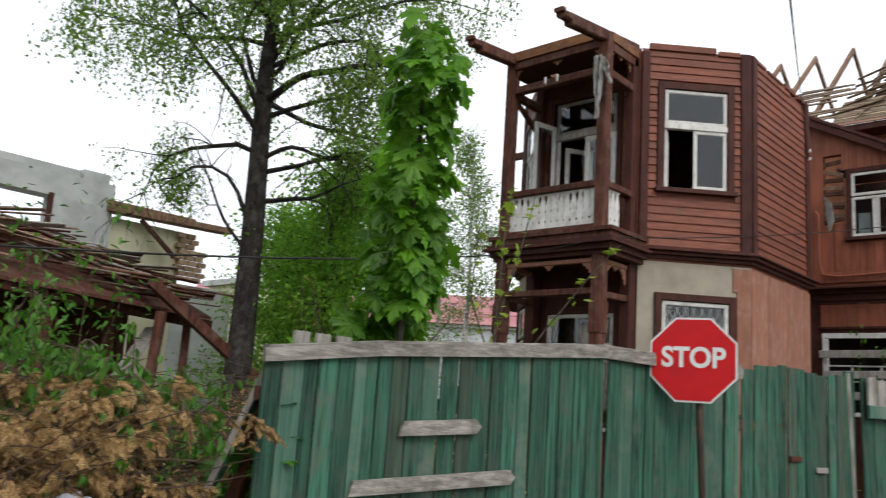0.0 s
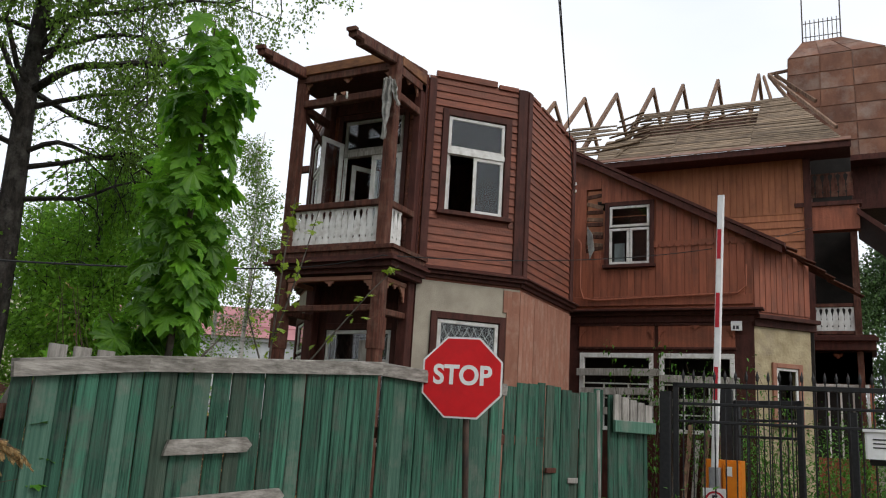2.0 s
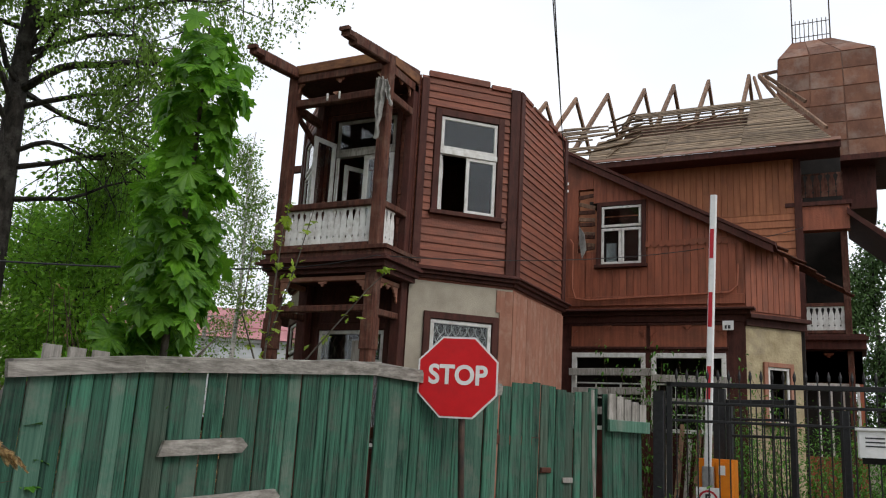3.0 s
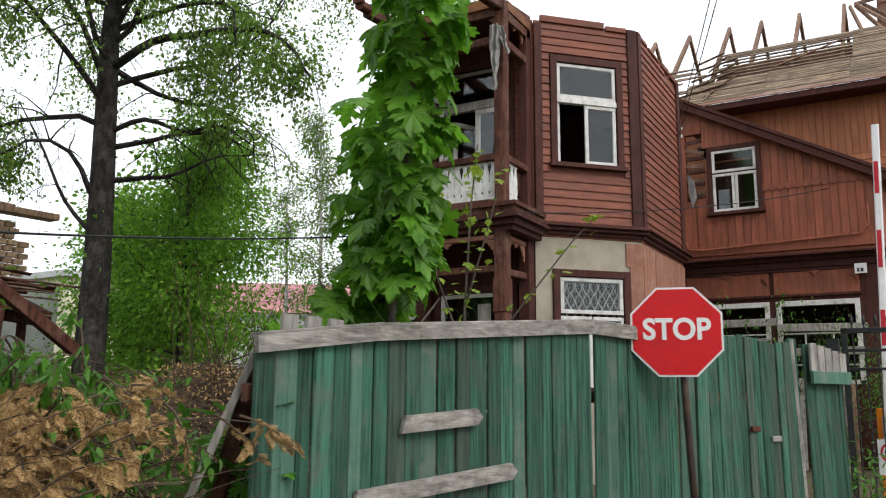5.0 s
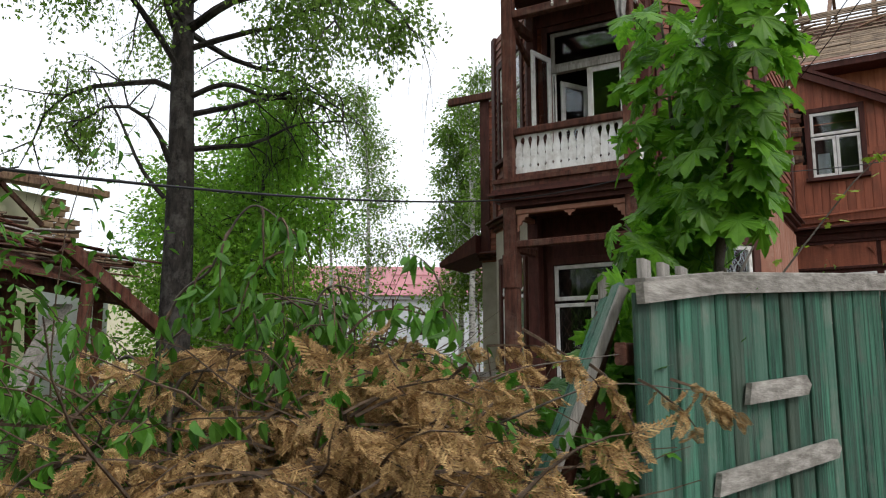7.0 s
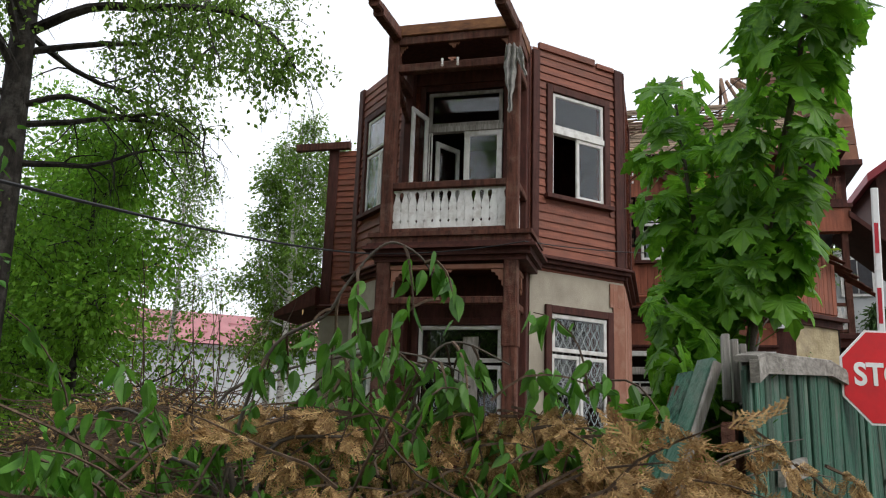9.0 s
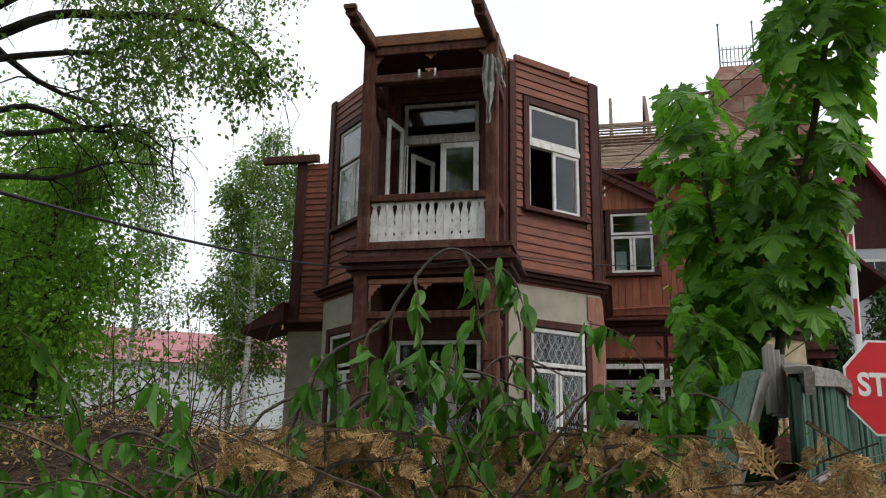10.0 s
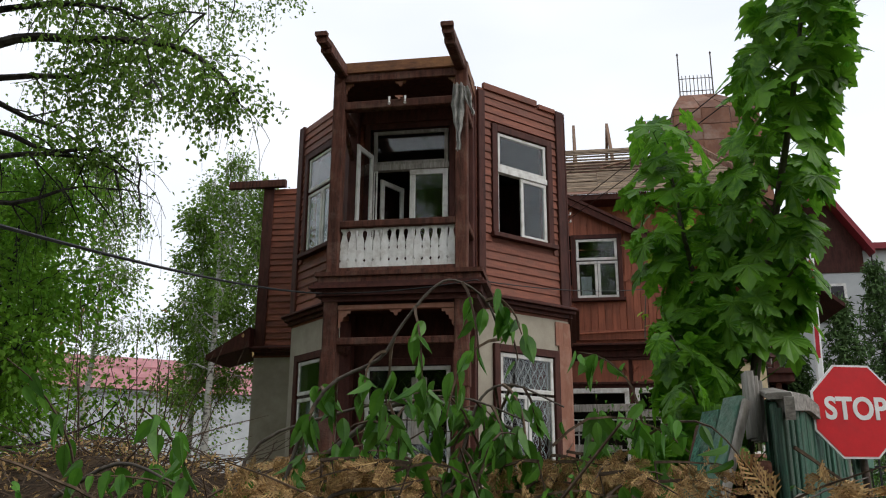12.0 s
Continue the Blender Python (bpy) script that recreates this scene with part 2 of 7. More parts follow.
M_PLASTIC = material("pale_plastic_sheet", (0.27, 0.28, 0.31), (0.42, 0.43, 0.47), (9, 9, 9), 0.35, 0.3, 20, translucent=0.2)
M_INSUL = material("white_porcelain", (0.7, 0.69, 0.66), (0.8, 0.79, 0.76), (9, 9, 9), 0.25, 0.0)
M_BRICK = material("bare_clay_brick", (0.30, 0.19, 0.12), (0.42, 0.29, 0.19), (9, 9, 9), 0.9, 0.3, 30, rand=0.25)
M_BARS = material("dark_lettering", (0.03, 0.03, 0.035), (0.05, 0.05, 0.055), (9, 9, 9), 0.7, 0.0)
M_CURTAIN = material("dull_curtain", (0.24, 0.27, 0.28), (0.34, 0.37, 0.38), (20, 20, 2), 0.9, 0.3, 20)


# ---- building helpers ----
def mesh_of(name, vf, mat, smooth=False):
    me = bpy.data.meshes.new(name)
    me.from_pydata([tuple(v) for v in vf[0]], [], vf[1])
    me.materials.append(mat)
    if smooth:
        me.polygons.foreach_set("use_smooth", [True] * len(me.polygons))
    me.update()
    return me


def thing(name, base, label, category, group="", kind=""):
    """An Empty at the base of a thing with parts."""
    ob = new(name)
    ob.empty_display_size = 0.2
    ob.matrix_basis = Matrix.Translation(base)
    return tagged(ob, label, category, group, kind)


def part(name, vf, mat, parent, label="", smooth=False):
    """One mesh, in world places, under a thing or a part."""
    ob = new(name, mesh_of(name, vf, mat, smooth))
    ob.parent = parent
    if parent.type == "EMPTY":
        ob.matrix_parent_inverse = parent.matrix_basis.inverted()
    return tagged(ob, label)


def solo(name, vf, mat, label, category, kind="", group="", smooth=False):
    return tagged(new(name, mesh_of(name, vf, mat, smooth)), label, category, group, kind)


def join(*parts):
    vs, fs = [], []
    for v, f in parts:
        k = len(vs)
        vs += list(v)
        fs += [tuple(i + k for i in face) for face in f]
    return vs, fs


def slab(p, u, v, w, c=0.005):
    """A box from the corner p along the vectors u, v, w, with its edges along u chamfered."""
    p, u, v, w = Vector(p), Vector(u), Vector(v), Vector(w)
    a, b = v.length, w.length
    c = min(c, a * 0.3, b * 0.3)
    vn, wn_ = v / a, w / b
    ring = [(c, 0), (a - c, 0), (a, c), (a, b - c), (a - c, b), (c, b), (0, b - c), (0, c)]
    vs = [p + vn * i + wn_ * j for i, j in ring] + [p + u + vn * i + wn_ * j for i, j in ring]
    fs = [tuple(range(7, -1, -1)), tuple(range(8, 16))] + [(i, (i + 1) % 8, 8 + (i + 1) % 8, 8 + i) for i in range(8)]
    if u.dot(v.cross(w)) < 0:
        fs = [tuple(reversed(f)) for f in fs]
    return vs, fs


def block(x0, y0, z0, x1, y1, z1, c=0.006):
    return slab((x0, y0, z0), (0, 0, z1 - z0), (x1 - x0, 0, 0), (0, y1 - y0, 0), c)


def timber(p, q, w, h, up=(0, 0, 1), c=0.008):
    """A squared timber from p to q, w wide and h high, round its middle line."""
    p, q, up = Vector(p), Vector(q), Vector(up)
    u = q - p
    side = u.cross(up)
    if side.length < 1e-6:
        side = u.cross(Vector((1, 0, 0)))
    side.normalize()
    top = side.cross(u).normalized()
    return slab(p - side * w / 2 - top * h / 2, u, side * w, top * h, c)


def tube(points, radii, sides=6, caps=True):
    """A round, tapered tube along points."""
    pts = [Vector(p) for p in points]
    if not isinstance(radii, (list, tuple)):
        radii = [radii] * len(pts)
    vs, fs = [], []
    ref = None
    for i, p in enumerate(pts):
        t = (pts[min(i + 1, len(pts) - 1)] - pts[max(i - 1, 0)]).normalized()
        if ref is None:
            ref = t.orthogonal().normalized()
        ref = (ref - t * ref.dot(t)).normalized()
        b = t.cross(ref)
        for k in range(sides):
            a = 2 * math.pi * k / sides
            vs.append(p + (ref * math.cos(a) + b * math.sin(a)) * radii[i])
    for i in range(len(pts) - 1):
        for k in range(sides):
            k2 = (k + 1) % sides
            fs.append((i * sides + k, i * sides + k2, (i + 1) * sides + k2, (i + 1) * sides + k))
    if caps:
        fs.append(tuple(range(sides - 1, -1, -1)))
        fs.append(tuple(range((len(pts) - 1) * sides, len(pts) * sides)))
    return vs, fs


def prism(outline, depth):
    """A flat outline (world points in order) with thickness along the vector depth."""
    d = Vector(depth)
    a = [Vector(p) for p in outline]
    k = len(a)
    vs = a + [p + d for p in a]
    fs = [tuple(range(k)), tuple(range(2 * k - 1, k - 1, -1))] + [(i, k + i, k + (i + 1) % k, (i + 1) % k) for i in range(k)]
    nrm = sum(((a[i] - a[0]).cross(a[(i + 1) % k] - a[0]) for i in range(1, k)), Vector((0, 0, 0)))
    if nrm.dot(d) > 0:
        fs = [tuple(reversed(f)) for f in fs]
    return vs, fs


def leaf_cloud(name, centres, sizes, mat, parent=None, droop=0.4, wide=0.55, seed=1, fold=0.18):
    """Many small leaves as one mesh: each a kite of two faces, folded along its middle rib."""
    rng = np.random.default_rng(seed)
    c = np.asarray(centres, float)
    k = len(c)
    s = np.asarray(sizes, float).reshape(-1, 1) * np.ones((k, 1))
    d = rng.normal(size=(k, 3))
    d[:, 2] -= droop * 1.6
    d /= np.linalg.norm(d, axis=1, keepdims=True)
    r = rng.normal(size=(k, 3))
    side = np.cross(d, r)
    side /= np.linalg.norm(side, axis=1, keepdims=True) + 1e-9
    nr = np.cross(side, d)
    v = np.empty((k, 4, 3))
    v[:, 0] = c
    v[:, 1] = c + d * s * 0.42 + side * s * wide * 0.5 + nr * s * fold
    v[:, 2] = c + d * s
    v[:, 3] = c + d * s * 0.42 - side * s * wide * 0.5 + nr * s * fold
    base = np.arange(k)[:, None] * 4
    f = np.concatenate([base + [0, 1, 2], base + [0, 2, 3]], axis=1).reshape(-1, 3)
    me = bpy.data.meshes.new(name)
    me.vertices.add(k * 4)
    me.vertices.foreach_set("co", v.reshape(-1))
    me.loops.add(len(f) * 3)
    me.loops.foreach_set("vertex_index", f.reshape(-1).astype(np.int32))
    me.polygons.add(len(f))
    me.polygons.foreach_set("loop_start", np.arange(0, len(f) * 3, 3, dtype=np.int32))
    me.polygons.foreach_set("loop_total", np.full(len(f), 3, dtype=np.int32))
    me.materials.append(mat)
    me.update(calc_edges=True)
    ob = new(name, me)
    if parent:
        ob.parent = parent
        if parent.type == "EMPTY":
            ob.matrix_parent_inverse = parent.matrix_basis.inverted()
    return ob


def rise(x, y):
    """The ground's height: flat where one walks, a little higher towards the house."""
    t = min(max((y - 4.0) / 6.0, 0.0), 1.0)
    return 0.35 * t * t * (3 - 2 * t) + 0.03 * noise.noise((x * 0.7, y * 0.7, 0.0))


# ---- ground ----
def ground_sheet():
    xs = [-400, -150, -70, -40] + [-26 + i * 0.8 for i in range(48)] + [16, 30, 70, 150, 400]
    ys = [-400, -150, -60, -25, -12] + [-6 + i * 0.8 for i in range(46)] + [36, 50, 80, 150, 400]
    vs = [(x, y, rise(x, y)) for y in ys for x in xs]
    k = len(xs)
    return vs, [(j * k + i, j * k + i + 1, (j + 1) * k + i + 1, (j + 1) * k + i) for j in range(len(ys) - 1) for i in range(k - 1)]


solo("ground", ground_sheet(), M_GROUND, "brown leaf-littered soil with patches of weeds", "ground", "structure", smooth=True)


# ---- the wooden house ----
house = thing("house", (-6.5, 14.0, 0.3), "derelict two-storey brown wooden house with carved balcony and stripped roof", "house")
UP = Vector((0, 0, 1))


class Face:
    """A vertical plane: s metres along it from p, z up, and out along its normal."""

    def __init__(self, p, q):
        self.p = Vector((p[0], p[1], 0))
        d = Vector((q[0] - p[0], q[1] - p[1], 0))
        self.length = d.length
        self.d = d / d.length
        self.n = Vector((self.d.y, -self.d.x, 0))

    def at(self, s, z, o=0.0):
        return self.p + self.d * s + UP * z + self.n * o

    def slab(self, s0, z0, s1, z1, o0, o1, c=0.005, upright=False):
        if upright:
            return slab(self.at(s0, z0, o0), UP * (z1 - z0), self.d * (s1 - s0), self.n * (o1 - o0), c)
        return slab(self.at(s0, z0, o0), self.d * (s1 - s0), UP * (z1 - z0), self.n * (o1 - o0), c)


def wall(face, z0, z1, mat, openings=(), thick=0.16, name="wall", s0=0.0, s1=None):
    """A wall with thickness, and openings (s0, s1, z0, z1) through it."""
    s1 = face.length if s1 is None else s1
    bits = []
    edge = s0
    for a, b, za, zb in sorted(openings):
        if a > edge:
            bits.append(face.slab(edge, z0, a, z1, -thick, 0))
        if za > z0:
            bits.append(face.slab(a, z0, b, za, -thick, 0))
        if zb < z1:
            bits.append(face.slab(a, zb, b, z1, -thick, 0))
        edge = b
    if edge < s1:
        bits.append(face.slab(edge, z0, s1, z1, -thick, 0))
    return part(name, join(*bits), mat, house)


dice = random.Random(7)


def siding(face, z0, z1, owner, mat, openings=(), pitch=0.132, s0=0.0, s1=None, ragged=False):
    """Lapped horizontal boards, each a piece of its own, cut off at the openings."""
    s1 = face.length if s1 is None else s1
    k = round((z1 - z0) / pitch)
    pitch = (z1 - z0) / k
    for i in range(k):
        a, b = z0 + i * pitch, z0 + (i + 1) * pitch
        cuts = sorted((o[0], o[1]) for o in openings if o[2] < b - 0.03 and o[3] > a + 0.03)
        runs, edge = [], s0
        for c0, c1 in cuts:
            if c0 - edge > 0.03:
                runs.append((edge, c0))
            edge = max(edge, c1)
        if s1 - edge > 0.03:
            runs.append((edge, s1))
        for r0, r1 in runs:
            t0, t1 = r0 + 0.004, r1 - 0.004
            if ragged and i >= k - 1:
                t1 -= dice.uniform(0.0, 0.5) * (r1 - r0)
            dz = dice.uniform(-0.004, 0.004)
            lo, hi = 0.026 + dice.uniform(-0.004, 0.004), 0.008
            pts = [face.at(t0, a + 0.012, 0.002), face.at(t0, a + 0.010 + dz, lo), face.at(t0, a + 0.018, lo + 0.002), face.at(t0, b + 0.010, hi), face.at(t0, b + 0.010, 0.002)]
            part("board", prism(pts, face.d * (t1 - t0)), mat, owner)


def planks(face, z0, top, owner, mat, pitch=0.145, s0=0.0, s1=None, openings=(), name="plank"):
    """Upright boards with cover strips; top is a height or a function of s."""
    s1 = face.length if s1 is None else s1
    k = max(1, round((s1 - s0) / pitch))
    w = (s1 - s0) / k
    for i in range(k):
        a, b = s0 + i * w, s0 + (i + 1) * w
        zt = top((a + b) / 2) if callable(top) else top
        spans, edge = [], z0
        for o in sorted(openings, key=lambda o: o[2]):
            if o[0] < b - 0.02 and o[1] > a + 0.02:
                if o[2] > edge:
                    spans.append((edge, min(o[2], zt)))
                edge = o[3]
        if zt > edge:
            spans.append((edge, zt))
        for za, zb in spans:
            if zb - za > 0.04:
                part(name, face.slab(a + 0.003, za, b - 0.003, zb + dice.uniform(-0.006, 0.006), 0.002, 0.022 + dice.uniform(-0.003, 0.005), 0.006, True), mat, owner)


def pane(face, s0, z0, s1, z1, o, parent):
    ob = part("pane", face.slab(s0, z0, s1, z1, o - 0.004, o, 0.001), M_GLASS, parent)
    ob.visible_shadow = False
    return ob


def sash(face, s0, z0, s1, z1, o, w, parent, glazed=True, mat=None, bars=()):
    """A white sash of four rails round a pane."""
    mat = mat or M_WHITE
    bits = [face.slab(s0, z0, s1, z0 + w, o - 0.035, o), face.slab(s0, z1 - w, s1, z1, o - 0.035, o),
            face.slab(s0, z0 + w, s0 + w, z1 - w, o - 0.035, o, 0.005, True), face.slab(s1 - w, z0 + w, s1, z1 - w, o - 0.035, o, 0.005, True)]
    for b in bars:
        bits.append(face.slab(s0 + w, b - 0.012, s1 - w, b + 0.012, o - 0.03, o - 0.004))
    part("sash", join(*bits), mat, parent)
    if glazed:
        pane(face, s0 + w, z0 + w, s1 - w, z1 - w, o - 0.014, parent)


def casing(face, s0, z0, s1, z1, w, mat, sill=True, proud=0.05):
    """The dark surround of a window: a part that carries the sashes."""
    bits = [face.slab(s0, z1, s1, z1 + w, -0.10, proud), face.slab(s0 - w, z0, s0, z1 + w, -0.10, proud, 0.006, True), face.slab(s1, z0, s1 + w, z1 + w, -0.10, proud, 0.006, True)]
    win = part("window", join(*bits), mat, house)
    if sill:
        part("sill", face.slab(s0 - w - 0.03, z0 - 0.07, s1 + w + 0.03, z0, -0.10, proud + 0.06), mat, win)
    return win


R1, R2 = (-5.05, 12.65), (-5.05, 15.25)
F1, F0 = (-6.32, 11.38), (-8.28, 11.38)
L1, L2 = (-9.55, 12.65), (-9.55, 15.7)
K0 = (-11.4, 15.7)
f_right = Face(F1, R1)
f_front = Face(F0, F1)
f_left = Face(L1, F0)
f_side = Face(R1, R2)
f_lside = Face(L2, L1)
f_back = Face(K0, L2)
Z_LOW, Z_CORN, Z_UP, Z_TOP = 0.25, 4.02, 4.25, 7.52

# window openings: along the face, then heights
w_up = (0.38, 1.41, 5.20, 6.86)
w_low = (0.38, 1.44, 1.75, 3.42)
d_up = (0.30, 1.54, 4.32, 6.88)
d_low = (0.32, 1.58, 1.35, 3.20)
mirror = lambda o, L: (L - o[1], L - o[0], o[2], o[3])
wl_up, wl_low = mirror(w_up, f_left.length), mirror(w_low, f_left.length)

# the front's lower wall, inside the porch, takes the dark brown trim colour
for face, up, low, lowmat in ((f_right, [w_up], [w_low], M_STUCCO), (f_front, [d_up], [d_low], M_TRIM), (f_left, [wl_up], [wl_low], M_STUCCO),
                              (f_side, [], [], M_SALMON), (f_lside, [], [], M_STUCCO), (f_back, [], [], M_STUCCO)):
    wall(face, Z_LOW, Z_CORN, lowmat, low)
    owner = wall(face, Z_CORN, Z_TOP - 0.04, M_SIDING, up)
    w = 0.115
    holes = [(o[0] - w, o[1] + w, o[2] - 0.1, o[3] + w) for o in up]
    siding(face, Z_UP, Z_TOP if face is not f_back else 7.62, owner, M_SIDING, holes, ragged=face in (f_right, f_side, f_left))

# salmon upright boards at the bay's lower corner and side
low_side = wall(Face((-5.046, 12.66), (-5.046, 15.25)), 0.3, 3.98, M_SALMON, (), 0.02)
planks(f_side, 0.3, 3.98, low_side, M_SALMON, 0.16, 0.0, f_side.length)
planks(f_right, 0.3, 3.98, low_side, M_SALMON, 0.16, 1.56, f_right.length, [(w_low[0] - 0.1, w_low[1] + 0.12, w_low[2] - 0.1, w_low[3] + 0.1)])
planks(f_right, 3.62, 3.98, low_side, M_SALMON, 0.16, 1.5, f_right.length)

# corner boards
for face, s in ((f_right, f_right.length - 0.17), (f_side, 0.0), (f_left, 0.0), (f_back, 0.0), (f_side, f_side.length - 0.14)):
    part("corner_board", face.slab(s, Z_UP - 0.02, s + (0.17 if face is not f_back else 0.22), Z_TOP + 0.03 if face is not f_back else 7.75, 0.0, 0.055, 0.008, True), M_TRIM, house)
for s, face in ((0.0, f_right), (f_left.length - 0.12, f_left), (0.0, f_front), (f_front.length - 0.14, f_front)):
    part("corner_board", face.slab(s, Z_UP - 0.02, s + 0.13, Z_TOP - 0.05, 0.0, 0.05, 0.008, True), M_TRIM, house)

# the moulded cornice between the storeys
for face in (f_right, f_front, f_left, f_side, f_lside, f_back):
    a, b = -0.05, face.length + 0.05
    part("cornice", join(face.slab(a, Z_CORN + 0.04, b, Z_CORN + 0.10, -0.02, 0.05), face.slab(a, Z_CORN + 0.10, b, Z_CORN + 0.155, -0.02, 0.12),
                         face.slab(a, Z_CORN + 0.155, b, Z_CORN + 0.185, -0.02, 0.18), prism([face.at(a, Z_CORN + 0.185, 0.17), face.at(a, Z_CORN + 0.185, 0), face.at(a, Z_CORN + 0.25, 0.02)], face.d * (b - a))), M_TRIM, house)

# floors and ceilings that keep the rooms dark, their colour near-black as in shade
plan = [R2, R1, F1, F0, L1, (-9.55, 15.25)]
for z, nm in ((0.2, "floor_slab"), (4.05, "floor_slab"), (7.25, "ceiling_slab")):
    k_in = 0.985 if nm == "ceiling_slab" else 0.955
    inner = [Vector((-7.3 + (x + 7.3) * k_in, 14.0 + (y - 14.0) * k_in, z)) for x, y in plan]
    part(nm, prism(inner, (0, 0, 0.12)), M_ROOMSHADE, house)
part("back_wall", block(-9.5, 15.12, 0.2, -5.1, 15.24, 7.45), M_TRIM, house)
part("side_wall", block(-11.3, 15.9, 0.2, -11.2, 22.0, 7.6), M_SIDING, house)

# added partitions close behind the lower windows, painted as dark as an unlit room
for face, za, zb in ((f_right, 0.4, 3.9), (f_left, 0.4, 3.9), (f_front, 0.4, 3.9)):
    part("room_wall", face.slab(0.12, za, face.length - 0.12, zb, -0.80, -0.74), M_ROOMSHADE, house)

# windows of the right facet
win = casing(f_right, *[w_up[i] for i in (0, 2, 1, 3)], 0.11, M_TRIM)
sash(f_right, 0.39, 6.28, 1.40, 6.85, 0.02, 0.055, win)
part("transom", f_right.slab(0.38, 6.19, 1.41, 6.28, -0.06, 0.035), M_WHITE, win)
sash(f_right, 0.86, 5.21, 1.40, 6.19, 0.015, 0.06, win)
part("jamb", join(f_right.slab(0.385, 5.18, 0.43, 6.19, -0.05, 0.0, 0.005, True), f_right.slab(0.43, 5.175, 0.86, 5.2, -0.05, 0.0)), M_WHITE, win)
open_leaf = Face((f_right.at(0.46, 0, -0.05).x, f_right.at(0.46, 0, -0.05).y), (f_right.at(0.62, 0, -0.5).x, f_right.at(0.62, 0, -0.5).y))
sash(open_leaf, 0.0, 5.2, open_leaf.length, 6.17, 0.0, 0.05, win)
win = casing(f_right, *[w_low[i] for i in (0, 2, 1, 3)], 0.11, M_TRIM)
sash(f_right, 0.39, 2.86, 1.43, 3.41, 0.02, 0.06, win)
sash(f_right, 0.39, 1.76, 0.90, 2.82, 0.015, 0.055, win)
sash(f_right, 0.92, 1.76, 1.43, 2.82, 0.015, 0.055, win)


def lattice(face, s0, z0, s1, z1, o, parent, step=0.13, mat=None):
    """An iron grille of wavy bars behind the glass."""
    bits = []
    k = int((s1 - s0) / step)
    for i in range(k + 1):
        for sgn in (1, -1):
            pts = []
            for j in range(int((z1 - z0) / 0.055) + 1):
                z = z0 + j * 0.055
                ds = sgn * step * 0.46 * math.sin((z - z0) / 0.22 * math.pi)
                s = min(max(s0 + i * step + ds, s0), s1)
                pts.append(face.at(s, z, o))
            bits.append(tube(pts, 0.006, 4, False))
    part("grille", join(*bits), mat or M_GALV, parent)


lattice(f_right, 0.46, 1.85, 1.38, 3.34, -0.06, win, 0.13, M_GRILLE)

# windows of the left facet
for o, z_mid in ((wl_up, 6.22), (wl_low, 2.84)):
    win = casing(f_left, o[0], o[2], o[1], o[3], 0.11, M_TRIM)
    sash(f_left, o[0] + 0.01, z_mid + 0.05, o[1] - 0.01, o[3] - 0.01, 0.02, 0.055, win)
    mid = (o[0] + o[1]) / 2
    sash(f_left, o[0] + 0.01, o[2] + 0.01, mid - 0.01, z_mid, 0.015, 0.055, win)
    sash(f_left, mid + 0.01, o[2] + 0.01, o[1] - 0.01, z_mid, 0.015, 0.055, win)
    part("curtain", f_left.slab(o[0] + 0.1, o[2] + 0.05, o[1] - 0.1, z_mid - 0.05, -0.13, -0.11), M_CURTAIN, win)

# the balcony door, half open, with its transom light
door = casing(f_front, d_up[0], d_up[2], d_up[1], d_up[3], 0.09, M_TRIM, sill=False, proud=0.03)
door.name = "balcony_door"
sash(f_front, d_up[0] + 0.05, 6.29, d_up[1] - 0.02, 6.86, 0.0, 0.06, door, mat=M_GREYWOOD)
part("transom", f_front.slab(d_up[0], 6.20, d_up[1], 6.29, -0.08, 0.02), M_GREYWOOD, door)
sash(f_front, 0.93, 4.34, 1.52, 6.20, 0.0, 0.085, door, bars=(5.0,))
sash(f_front, 0.36, 4.34, 0.42, 6.20, 0.0, 0.02, door, glazed=False)
open_leaf = Face((f_front.at(0.33, 0, 0.02).x, f_front.at(0.33, 0, 0.02).y), (f_front.at(0.22, 0, 0.5).x, f_front.at(0.22, 0, 0.5).y))
sash(open_leaf, 0.0, 4.36, open_leaf.length, 6.45, 0.0, 0.08, door)
inner_leaf = Face((f_front.at(0.46, 0, -0.14).x, f_front.at(0.46, 0, -0.14).y), (f_front.at(0.72, 0, -0.6).x, f_front.at(0.72, 0, -0.6).y))
sash(inner_leaf, 0.0, 4.36, inner_leaf.length, 6.12, 0.0, 0.08, door, bars=(5.0,))

# the window in the porch below
win = casing(f_front, d_low[0], d_low[2], d_low[1], d_low[3], 0.10, M_TRIM)
sash(f_front, 0.33, 2.66, 1.57, 3.19, 0.02, 0.06, win)
sash(f_front, 0.33, 1.37, 0.94, 2.62, 0.015, 0.055, win)
sash(f_front, 0.96, 1.37, 1.57, 2.62, 0.015, 0.055, win)
lattice(f_front, 0.40, 1.45, 1.52, 3.12, -0.05, win, 0.15, M_METAL)
# dark brown panel laid over the siding above the balcony door
part("lintel_panel", f_front.slab(0.14, 6.98, f_front.length - 0.15, 7.20, 0.028, 0.05), M_TRIM, house)
part("nailed_board", f_front.slab(1.02, 2.1, 1.24, 3.02, 0.06, 0.085, 0.005, True), M_GREYWOOD, house, "weathered grey board nailed over the window")

